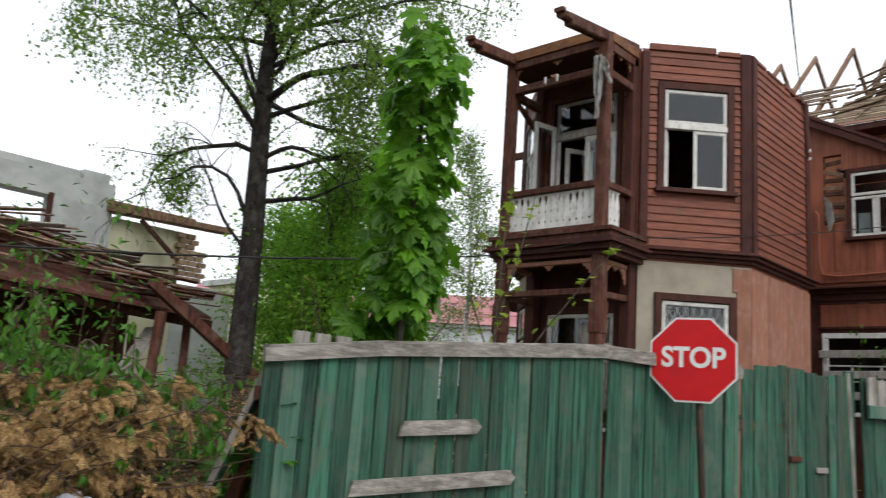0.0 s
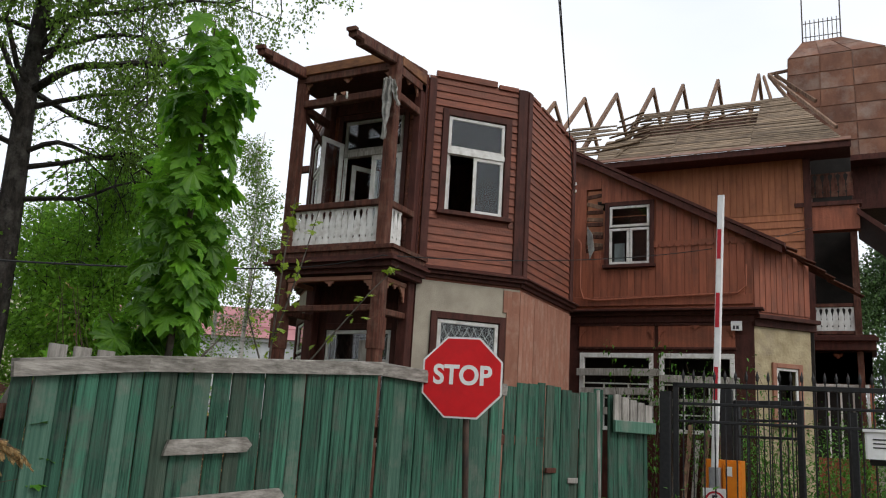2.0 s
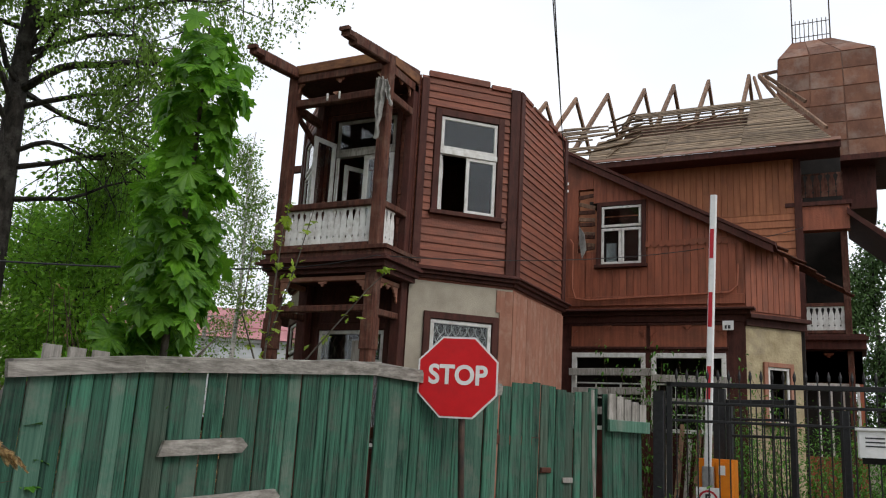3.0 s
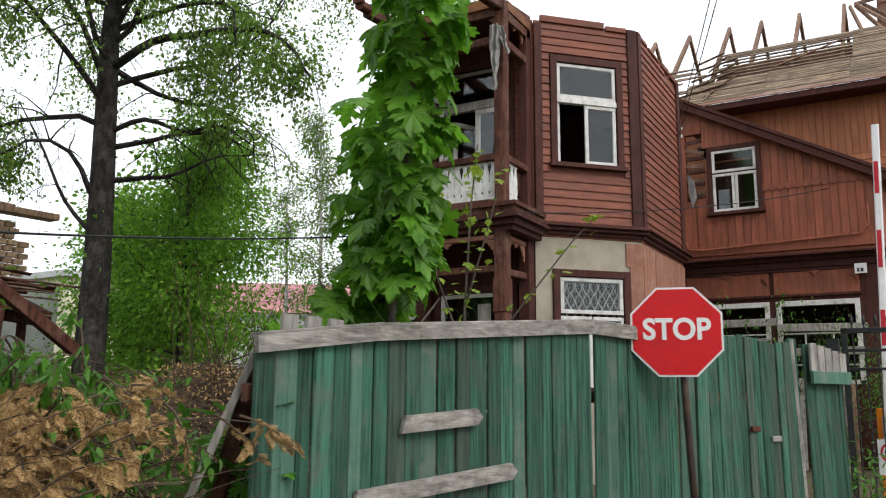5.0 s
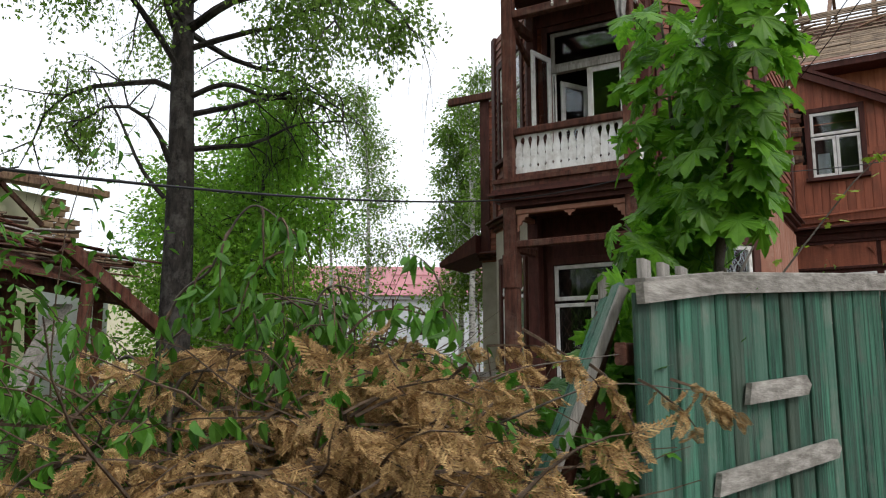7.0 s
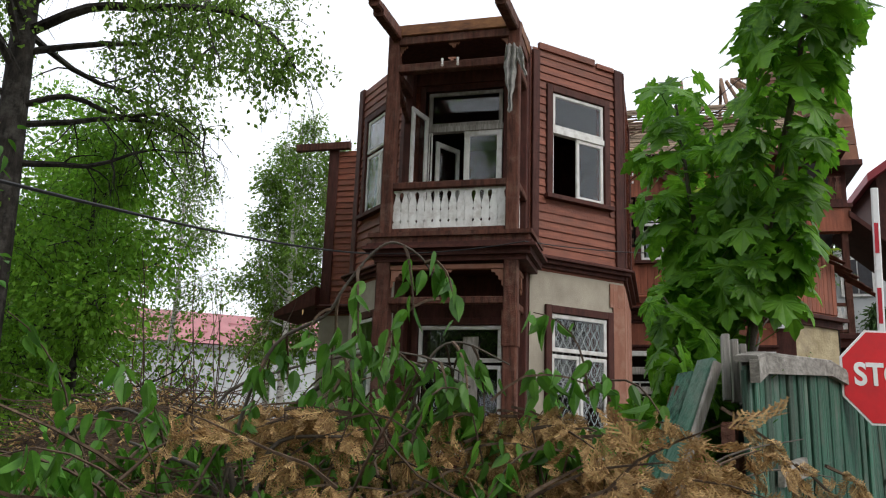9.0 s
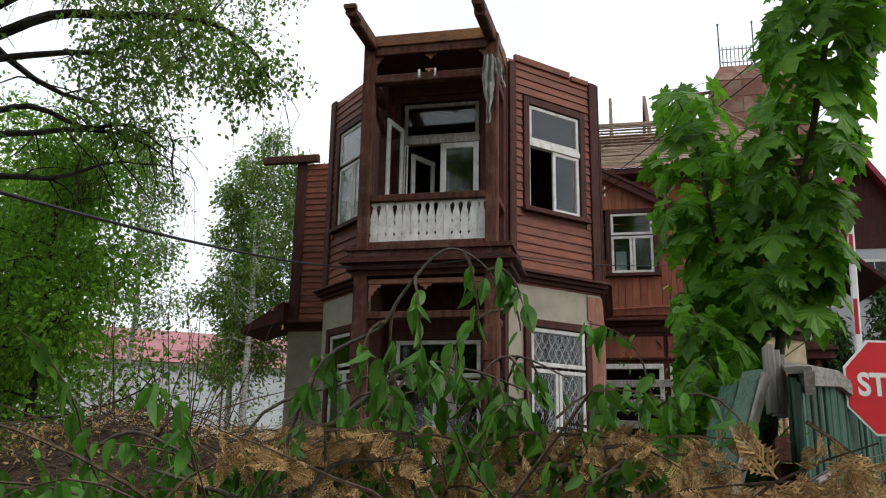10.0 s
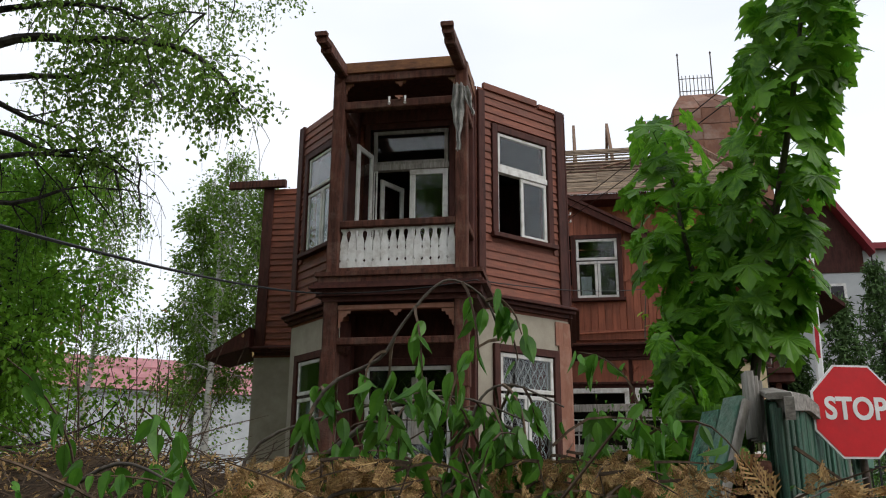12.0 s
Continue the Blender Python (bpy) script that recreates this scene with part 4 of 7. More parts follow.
for x in [-9.0, -7.95, -6.87, -5.67, -4.74, -3.68, -2.49]:
    yr, zr = 25.0, 12.80
    part("rafter", timber((x, 20.9, roof_z(20.9) - 0.12), (x, yr, zr), 0.09, 0.15, c=0.01), M_RAWWOOD, house)
    part("rafter", timber((x, yr - 0.05, zr), (x, 28.6, zr - 2.75), 0.09, 0.15, c=0.01), M_RAWWOOD, house)
hip = lambda y: -0.16 - (y - YE) * 0.525
rows_n = 30
for i in range(rows_n):
    y = YE + 0.1 + i * 0.090
    z = roof_z(y)
    xl = -6.2 if i < 18 else -5.9
    if i < 13:
        for xs0, xs1 in ((xl, -4.2), (-4.2, -2.3), (-2.3, hip(y))):
            part("roof_board", slab((xs0 + 0.005, y, z + 0.02 + dice.uniform(-0.006, 0.01)), (xs1 - xs0 - 0.01, 0, dice.uniform(-0.01, 0.01)), (0, 0.105, 0.105 * PITCH - 0.012), (0, -0.012, 0.018), 0.003), M_SHINGLE, house)
    elif i % 2 == 0 or i > 26:
        xe = hip(y) if i % 4 == 0 else -1.9
        part("roof_batten", slab((-5.55 + dice.uniform(-0.15, 0.1), y, z + 0.02), (xe + 5.5, 0, dice.uniform(-0.02, 0.02)), (0, 0.055, 0.047), (0, -0.02, 0.025), 0.004), M_SHINGLE, house)
    if i >= 13:
        part("roof_board", slab((-2.25, y, z + 0.03), (hip(y) + 2.25, 0, dice.uniform(-0.01, 0.01)), (0, 0.10, 0.075), (0, -0.012, 0.018), 0.003), M_SHINGLE, house)
part("torn_roof_edge", join(*[timber((-6.0 + dice.uniform(-0.4, 0.5), 20.6 + i * 0.2, roof_z(20.6 + i * 0.2) + 0.04), (-5.3 + dice.uniform(-0.3, 0.5), 20.8 + i * 0.19, roof_z(20.8 + i * 0.19) + 0.1 + dice.uniform(0, 0.12)), 0.1, 0.03) for i in range(12)]), M_SHINGLE, house)
part("roof_underside", prism([Vector((-5.7, 20.9, roof_z(20.9) - 0.14)), Vector((-0.6, 20.9, roof_z(20.9) - 0.14)), Vector((-1.5, 22.7, roof_z(22.7) - 0.14)), Vector((-5.5, 22.7, roof_z(22.7) - 0.14))], (0, 0, -0.03)), M_TIMBER, house)
for i in range(16):
    y = 20.9 + i * 0.115
    if i not in (5, 6, 7):
        part("roof_batten", slab((-7.6 + dice.uniform(-0.3, 0.2), y, roof_z(y) + 0.02), (1.55 + dice.uniform(-0.3, 0.3), 0, dice.uniform(-0.05, 0.05)), (0, 0.06, 0.05), (0, -0.02, 0.025), 0.004), M_SHINGLE, house)
part("loose_lath", timber((-4.1, 21.7, roof_z(21.7) + 0.1), (-2.5, 22.6, roof_z(22.6) + 0.1), 0.07, 0.03), M_RAWWOOD, house)
part("hip_rafter", timber((-2.2, 24.9, 12.75), (-0.35, 20.9, roof_z(20.9) + 0.12), 0.07, 0.09), M_RAWWOOD, house)
part("hip_rafter", timber((-2.2, 24.9, 12.75), (-0.9, 25.2, 13.0), 0.07, 0.09), M_RAWWOOD, house)
for dx in (0.25, 0.5, 0.8):
    part("rafter", timber((-2.49 + dx * 0.6, 24.9, 12.7), (-2.49 + dx * 2.0, 23.6, 11.2), 0.07, 0.1), M_RAWWOOD, house)

# the tower roof of rusty sheets with its iron railing
tower_lo = [Vector(p) for p in ((-1.75, 24.2, 9.65), (1.05, 24.2, 9.65), (1.05, 27.0, 9.65), (-1.75, 27.0, 9.65))]
tower_mid = [Vector(p) for p in ((-1.62, 24.55, 13.0), (0.92, 24.55, 13.0), (0.92, 26.8, 13.0), (-1.62, 26.8, 13.0))]
tower_top = [Vector(p) for p in ((-1.25, 25.35, 13.84), (-0.20, 25.35, 13.84), (-0.20, 26.0, 13.84), (-1.25, 26.0, 13.84))]
tower = part("tower_roof", (tower_lo + tower_mid + tower_top, [(0, 1, 5, 4), (1, 2, 6, 5), (2, 3, 7, 6), (3, 0, 4, 7), (4, 5, 9, 8), (5, 6, 10, 9), (6, 7, 11, 10), (7, 4, 8, 11), (8, 9, 10, 11)]), M_RUSTSHEET, house)
for (a, b, c_, e) in ((0, 1, 1, 0), (3, 0, 0, 3), (1, 2, 2, 1)):
    for lo, hi, n_r in ((tower_lo, tower_mid, 6), (tower_mid, tower_top, 2)):
        A, B, C, D = lo[a], lo[b], hi[b], hi[a]
        nrm = (B - A).cross(D - A).normalized()
        n_c = 3
        for r in range(n_r):
            for q in range(n_c):
                def pt(u, v):
                    return (A.lerp(B, u)).lerp(D.lerp(C, u), v) + nrm * 0.006
                u0, u1, v0, v1 = q / n_c, (q + 1) / n_c, r / n_r, (r + 1) / n_r
                k = 0.006
                quad = [pt(u0 + k, v0), pt(u1 - k, v0), pt(u1 - k, v1 - 0.01), pt(u0 + k, v1 - 0.01)]
                part("roof_sheet", prism(quad, nrm * (0.012 + dice.uniform(0, 0.008))), M_RUSTSHEET, tower)
part("tower_wall", block(-1.4, 24.6, 8.3, 0.75, 26.6, 9.7), M_TRIM, house)
part("tower_eave", block(-1.95, 24.0, 9.52, 1.10, 27.1, 9.68), M_TRIM, house)
for x in (-1.25, -0.20):
    part("finial_post", tube([(x, 25.36, 13.8), (x, 25.36, 15.3), (x, 25.36, 15.34), (x, 25.36, 15.40)], [0.022, 0.02, 0.04, 0.01], 6), M_METAL, house)
for z in (14.0, 14.45):
    part("railing_bar", tube([(-1.25, 25.36, z), (-0.20, 25.36, z)], 0.014, 5), M_METAL, house)
for i in range(8):
    x = -1.25 + (i + 0.8) * 1.05 / 8.6
    part("railing_bar", tube([(x, 25.36, 13.86), (x, 25.36, 14.56)], 0.013, 5), M_METAL, house)

# rag on the post, insulators on the beam
def cloth(top, width, drop_, folds, seed, lean=0.0):
    """A hanging crumpled cloth: a folded sheet gathered at the top."""
    nu, nv = 13, 20
    vs = []
    for j in range(nv):
        t = j / (nv - 1)
        w = width * (0.35 + 0.65 * math.sin(min(1.0, t * 1.25 + 0.12) * math.pi) ** 0.7 * (1 - 0.25 * t))
        for i_ in range(nu):
            u = i_ / (nu - 1) - 0.5
            d_ = 0.035 * math.sin(u * folds * 6.28 + t * 3.0) + 0.04 * noise.noise((u * 5, t * 7, seed))
            vs.append(Vector(top) + Vector((u * w + lean * t + 0.03 * noise.noise((t * 5, seed, 0)), d_ - 0.04, -drop_ * t * (1 + 0.08 * noise.noise((u * 4, seed, 2))))))
    fs = [(j * nu + i_, j * nu + i_ + 1, (j + 1) * nu + i_ + 1, (j + 1) * nu + i_) for j in range(nv - 1) for i_ in range(nu - 1)]
    return vs, fs


part("rag", cloth((-6.45, YB - 0.05, 7.02), 0.19, 1.02, 2.0, 3.0), M_RAG, house, "pale grey rag tied round the post", smooth=True)
part("rag", cloth((-6.36, YB - 0.03, 6.98), 0.12, 0.45, 1.5, 7.0, 0.12), M_RAG, house, smooth=True)
for x in (-7.45, -7.22):
    part("insulator", tube([(x, YB - 0.03, 6.86), (x, YB - 0.05, 6.80), (x, YB - 0.05, 6.84), (x, YB - 0.05, 6.90)], [0.008, 0.022, 0.014, 0.02], 8), M_INSUL, house, "white porcelain insulator")
for z in (6.6, 6.45):
    part("insulator", tube([(-5.0, 15.2, z), (-4.95, 15.15, z), (-4.95, 15.15, z + 0.04)], [0.008, 0.018, 0.015], 8), M_INSUL, house)


# ---- green board fence ----
fence = thing("fence", (-3.6, 5.6, 0.0), "tall worn green board fence with grey capping boards, leaning", "fence")
FA, FB, FC, FD, FE = (-4.22, 3.06), (-4.09, 3.89), (-3.47, 5.74), (-2.95, 7.05), (-2.40, 8.38)


def fence_run(p, q, z0, z1, w_mean, mats, lean=0.0, ragged=0.02, bottom=-0.05, slant=0.0):
    f = Face(p, q)
    s = 0.0
    while s < f.length - 0.03:
        w = min(w_mean * dice.uniform(0.8, 1.25), f.length - s)
        t = (s + w / 2) / f.length
        top = z0 + (z1 - z0) * t + dice.uniform(-ragged, ragged)
        o = dice.uniform(-0.014, 0.012)
        tilt = f.d * (slant + dice.uniform(-0.003, 0.003)) + f.n * lean
        base = f.at(s + 0.0025, bottom, o)
        up = UP * (top - bottom) + tilt * (top - bottom)
        part("board", slab(base, up, f.d * (w - 0.006), f.n * 0.024, 0.006), dice.choice(mats), fence)
        s += w


G = [M_FENCE] * 9 + [M_FENCEPALE] * 2 + [M_FENCEBARE]
fence_run(FA, FB, 1.83, 1.93, 0.125, G)
fence_run(FB, FC, 1.93, 2.08, 0.125, G)
fence_run((FC[0] + 0.004, FC[1] + 0.012), FD, 2.09, 2.05, 0.12, [M_FENCE] * 3 + [M_FENCEPALE], slant=0.012)
fence_run((FD[0] + 0.01, FD[1] + 0.03), FE, 2.11, 2.14, 0.12, G, -0.03, 0.035, slant=0.045)
fence_run((-2.33, 8.47), (-2.06, 9.05), 2.10, 2.03, 0.13, [M_FENCE], -0.02, 0.03)


def cap(p, q, z0, z1, h=0.085, o=0.03, w=0.035, nm="capping_board"):
    f = Face(p, q)
    part(nm, prism([f.at(-0.02, z0 - h, o), f.at(f.length + 0.015, z1 - h, o), f.at(f.length + 0.03, z1 + 0.003, o), f.at(-0.03, z0, o)], f.n * w), M_CAPWOOD, fence)
    part("capping_strip", slab(f.at(0.0, z0 - 0.005, -0.03), f.d * (f.length + 0.02) + UP * (z1 - z0), f.n * 0.09, UP * 0.025, 0.005), M_CAPWOOD, fence)


cap(FA, FB, 1.875, 1.985)
cap(FB, FC, 1.98, 2.135)
cap(FC, FD, 2.13, 2.075)
f_bd, f_ad = Face(FB, FC), Face(FA, FB)
# boards nailed over the gaps
for a, b, za, zb in (((-4.04, 4.05), (-3.84, 4.64), 1.43, 1.47), ((-4.13, 3.72), (-3.745, 4.93), 1.04, 1.13)):
    f = Face(a, b)
    part("patch_board", prism([f.at(0, za - 0.05, 0.045), f.at(f.length - 0.02, zb - 0.05, 0.045), f.at(f.length + 0.02, zb, 0.045), f.at(f.length - 0.03, zb + 0.05, 0.045), f.at(0.03, za + 0.05, 0.045)], f.n * 0.03), M_CAPWOOD, fence, "pale bare patch board")
# posts and rails behind
for x, y, h in ((-4.17, 3.62, 1.55), (-4.20, 4.15, 1.95), (-3.60, 5.75, 1.95), (-3.05, 7.1, 1.95), (-2.52, 8.42, 2.0)):
    part("post", block(x - 0.045, y - 0.045, -0.05, x + 0.045, y + 0.045, h, 0.012), M_TIMBER, fence)
for p, q in ((FA, FB), (FB, FC), (FC, FD), (FD, FE)):
    f = Face(p, q)
    for z in (0.5, 1.6):
        part("rail", timber(f.at(0, z, -0.06), f.at(f.length, z, -0.06), 0.05, 0.09), M_TIMBER, fence)
for i in range(3):
    part("picket_stub", block(-4.27 + i * 0.045, 3.30 + i * 0.14, 1.74, -4.24 + i * 0.045, 3.42 + i * 0.14, 2.01 - i * 0.004, 0.005), M_GREYWOOD, fence)
part("end_post", slab((-2.41, 8.37, 0.0), (-0.06, 0.0, 2.15), (0.055, 0.02, 0), (-0.02, 0.055, 0), 0.006), M_GREYWOOD, fence)
f4 = Face((-2.33, 8.47), (-2.06, 9.05))
part("panel_rail", f4.slab(0.02, 1.74, f4.length + 0.03, 1.86, 0.03, 0.06), M_FENCEPALE, fence)
for i in range(5):
    part("grey_top", f4.slab(0.02 + i * 0.125, 1.86, 0.13 + i * 0.125, 2.12 - 0.02 * i, 0.02, 0.045, 0.005, True), M_GREYWOOD, fence)
part("handle", timber((-2.70, 7.62, 1.34), (-2.66, 7.78, 1.34), 0.02, 0.05), M_TIMBER, fence)
part("hinge_plate", timber((-2.58, 7.92, 1.25), (-2.53, 8.06, 1.25), 0.015, 0.05), M_GREYWOOD, fence)

# a loose panel of three boards that leans on the fence's end
panel = thing("leaning_panel", (-4.7, 3.0, 0.0), "loose green board panel leaning against the fence end", "board panel")
p_top, p_bot = Vector((-4.36, 3.26, 1.90)), Vector((-5.02, 2.85, 0.0))
along = (p_top - p_bot)
across = Vector((0.42, -0.50, 0.04)).normalized()
thick = along.cross(across).normalized() * 0.025
for i in range(2):
    part("board", slab(p_bot - across * 0.12 + across * 0.098 * i, along * dice.uniform(0.97, 1.0), across * 0.094, thick, 0.004), M_FENCE if i != 1 else M_FENCEPALE, panel)
part("batten", slab(p_bot + across * 0.077, along * 0.99, across * 0.02, thick * 1.6, 0.004), M_GREYWOOD, panel)
solo("prop_post", timber((-4.95, 3.2, 0.0), (-4.42, 3.35, 1.78), 0.10, 0.10, c=0.015), M_TIMBER, "dark timber propping the fence end", "post")

# ---- stop sign ----
def text_mesh(body, size, offset=0.0, depth=0.002):
    cu = bpy.data.curves.new("lettering", "FONT")
    cu.body, cu.size, cu.offset, cu.extrude = body, size, offset, depth
    cu.align_x, cu.align_y = "CENTER", "CENTER"
    ob = new("lettering", cu)
    me = bpy.data.meshes.new_from_object(ob.evaluated_get(bpy.context.evaluated_depsgraph_get()))
    bpy.data.objects.remove(ob)
    return me


sign = thing("stop_sign", (-2.97, 6.28, 0.0), "red octagonal stop sign with white rim on a dark pole", "road sign")
SC = Vector((-2.965, 6.26, 2.085))
s_d = Vector((0.955, 0.297, 0.0)).normalized()
s_n = Vector((s_d.y, -s_d.x, 0.0))
s_up = UP


def octagon(r, o, depth):
    pts = [SC + s_n * o + s_d * (r * math.cos(a)) + s_up * (r * math.sin(a)) for a in [math.pi / 8 + k * math.pi / 4 for k in range(8)]]
    return prism(pts, s_n * depth)


RO = 0.335 / math.cos(math.pi / 8)
part("rim", octagon(RO, 0.0, 0.012), M_SIGNWHITE, sign, "thin white rim")
part("face", octagon(RO * 0.955, 0.0125, 0.003), M_RED, sign, "red sign face")
part("backing", octagon(RO * 0.97, -0.012, 0.011), M_GALV, sign)
lm = text_mesh("STOP", 0.205, 0.006)
lm.materials.append(M_SIGNWHITE)
rot = Matrix((s_d, s_up, s_n)).transposed().to_4x4()
letters = new("lettering", lm)
letters.parent = sign
letters.matrix_parent_inverse = sign.matrix_basis.inverted()
letters.matrix_basis = Matrix.Translation(SC + s_n * 0.017 + s_up * 0.012) @ rot @ Matrix.Diagonal((1.0, 1.08, 1, 1))
part("pole", tube([(-2.86, 6.32, -0.05), (-2.93, 6.31, 1.6), (-2.955, 6.30, 2.38)], 0.028, 10), M_METAL, sign, smooth=True)
for z in (1.95, 2.25):
    part("clamp", timber(SC + s_n * -0.06 + UP * (z - SC.z) - s_d * 0.06, SC + s_n * -0.06 + UP * (z - SC.z) + s_d * 0.06, 0.06, 0.03), M_GALV, sign)

# ---- boom barrier ----
BX, BY = -1.70, 11.56
g0 = rise(BX, BY)
barrier = thing("boom_barrier", (BX, BY, g0), "orange boom barrier with raised red and white arm", "barrier")
part("cabinet", block(-1.92, BY + 0.05, g0, -1.47, BY + 0.45, 1.50, 0.02), M_ORANGEBOX, barrier, "orange steel cabinet")
part("cabinet_door", block(-1.70, BY + 0.02, g0 + 0.1, -1.49, BY + 0.05, 1.46, 0.01), M_ORANGEBOX, barrier)
part("sticker", block(-1.66, BY + 0.012, 1.30, -1.58, BY + 0.02, 1.42, 0.001), M_SIGNWHITE, barrier)
tip = Vector((-1.66, BY, 5.08))
foot = Vector((-1.79, BY - 0.05, 1.30))
ax = tip - foot
stripes = (0.0, 0.20, 0.32, 0.455, 0.58, 0.70, 0.90, 0.955, 1.0)
for i in range(8):
    a, b = foot + ax * stripes[i], foot + ax * stripes[i + 1]
    part("arm", timber(a, b, 0.09, 0.06, up=(0, 1, 0), c=0.015), M_SIGNWHITE, barrier, "white arm section")
for a, b in ((0.255, 0.37), (0.51, 0.635), (0.76, 0.87)):
    part("arm_stripe", timber(foot + ax * a + Vector((-0.008, -0.033, 0)), foot + ax * b + Vector((-0.008, -0.033, 0)), 0.052, 0.004, up=(0, 1, 0)), M_BARRED, barrier, "red stripe")
part("arm_mount", block(-1.86, BY - 0.08, 1.12, -1.72, BY + 0.06, 1.40, 0.02), M_GALV, barrier)
part("speed_plate", block(-1.93, BY - 0.11, 0.72, -1.63, BY - 0.10, 1.14, 0.002), M_SIGNWHITE, barrier, "white plate with red ring")
ring = []
for k in range(24):
    a0, a1 = 2 * math.pi * k / 24, 2 * math.pi * (k + 1) / 24
    c = Vector((-1.78, BY - 0.112, 0.98))
    P = lambda r, a: c + Vector((r * math.cos(a), 0, r * math.sin(a)))
    ring.append(prism([P(0.125, a0), P(0.125, a1), P(0.10, a1), P(0.10, a0)], (0, -0.003, 0)))
part("ring", join(*ring), M_BARRED, barrier)
five = text_mesh("5", 0.19, 0.004)
five.materials.append(M_BARS)
fo = new("lettering", five)
fo.parent = barrier
fo.matrix_parent_inverse = barrier.matrix_basis.inverted()
fo.matrix_basis = Matrix.Translation((-1.78, BY - 0.114, 0.98)) @ pose(0, 0, 0, 90, 0, 0)

# ---- iron gate ----
def gate_panel(owner, p, q, z0, z1, pitch=0.125, spikes=True, frame_w=0.07, mid=True):
    f = Face(p, q)
    part("gate_frame", join(f.slab(0, z1 - 0.06, f.length, z1, -0.03, 0.03), f.slab(0, z0, f.length, z0 + 0.06, -0.03, 0.03), f.slab(0, z0, frame_w, z1, -0.03, 0.03, 0.006, True), f.slab(f.length - frame_w, z0, f.length, z1, -0.03, 0.03, 0.006, True)), M_BLACK, owner)
    if mid:
        for z in (z1 - 0.28, z1 - 0.50):
            part("crossbar", f.slab(frame_w, z, f.length - frame_w, z + 0.035, -0.018, 0.018), M_BLACK, owner)
    k = int((f.length - 0.1) / pitch)
    for i in range(1, k + 1):
        s = i * f.length / (k + 1)
        pts = [f.at(s, z0), f.at(s, z1)]
        if spikes:
            pts = [f.at(s, z0), f.at(s, z1 + 0.03), f.at(s, z1 + 0.06), f.at(s, z1 + 0.10), f.at(s, z1 + 0.17)]
            rad = [0.009, 0.009, 0.02, 0.022, 0.002]
        else:
            rad = [0.009, 0.009]
        v = tube(pts, rad, 5)
        ball = tube([f.at(s, z0 + 0.62), f.at(s, z0 + 0.66), f.at(s, z0 + 0.70)], [0.009, 0.022, 0.009], 5)
        part("bar", join(v, ball), M_BLACK, owner)


gate = thing("iron_gate", (-1.0, 11.0, 0.3), "black wrought-iron gate with spear tips", "gate")
gate_panel(gate, (-2.20, 10.95), (1.1, 11.2), 0.35, 2.44)
part("gate_post", block(-2.36, 10.88, 0.25, -2.22, 11.02, 2.32, 0.01), M_BLACK, gate)
leaf_gate = thing("inner_gate", (-1.2, 12.4, 0.3), "black iron gate leaf standing ajar", "gate")
gate_panel(leaf_gate, (-1.62, 12.15), (-0.72, 11.75), 0.4, 2.30, 0.11, False, 0.08)
part("gate_post", block(-1.80, 12.1, 0.3, -1.64, 12.26, 2.45, 0.01), M_BLACK, leaf_gate)
part("gate_post", block(-0.22, 12.1, 0.3, -0.10, 12.22, 2.2, 0.01), M_BLACK, leaf_gate)
box = thing("mail_box", (0.15, 10.8, 1.4), "white letter box fixed to the iron gate", "box")
part("body", block(-0.02, 10.72, 1.62, 0.36, 10.92, 1.92, 0.02), M_SIGNWHITE, box)
part("lid", block(-0.04, 10.70, 1.92, 0.38, 10.94, 1.95, 0.01), M_SIGNWHITE, box)
for i in range(3):
    part("print_bar", block(0.06, 10.716, 1.74 + i * 0.045, 0.26, 10.719, 1.755 + i * 0.045, 0.0005), M_BARS, box)
part("bracket", block(0.02, 10.9, 1.55, 0.32, 11.1, 1.62), M_BLACK, box)


# ---- plants and trees ----
grow = random.Random(21)


def rv(s=1.0):
    return Vector((grow.gauss(0, s), grow.gauss(0, s), grow.gauss(0, s)))


def wander(p, d, length, steps, bend=0.25, drop=0.0):
    """A crooked branch line."""
    p, d = Vector(p), Vector(d).normalized()
    pts = [p.copy()]
    for i in range(steps):
        d = (d + rv(bend * 0.5) + Vector((0, 0, -drop))).normalized()
        p = p + d * (length / steps)
        pts.append(p.copy())
    return pts


def taper(r0, r1, k):
    return [r0 + (r1 - r0) * i / (k - 1) for i in range(k)]


def curved(pts, n=4):
    """A smooth curve through points."""
    p = [Vector(a) for a in pts]
    p = [p[0] * 2 - p[1]] + p + [p[-1] * 2 - p[-2]]
    line = []
    for i in range(1, len(p) - 2):
        for k in range(n):
            t = k / n
            a, b, c, d = p[i - 1], p[i], p[i + 1], p[i + 2]
            line.append(0.5 * (2 * b + (c - a) * t + (2 * a - 5 * b + 4 * c - d) * t * t + (3 * b - a - 3 * c + d) * t ** 3))
    return line + [p[-2]]


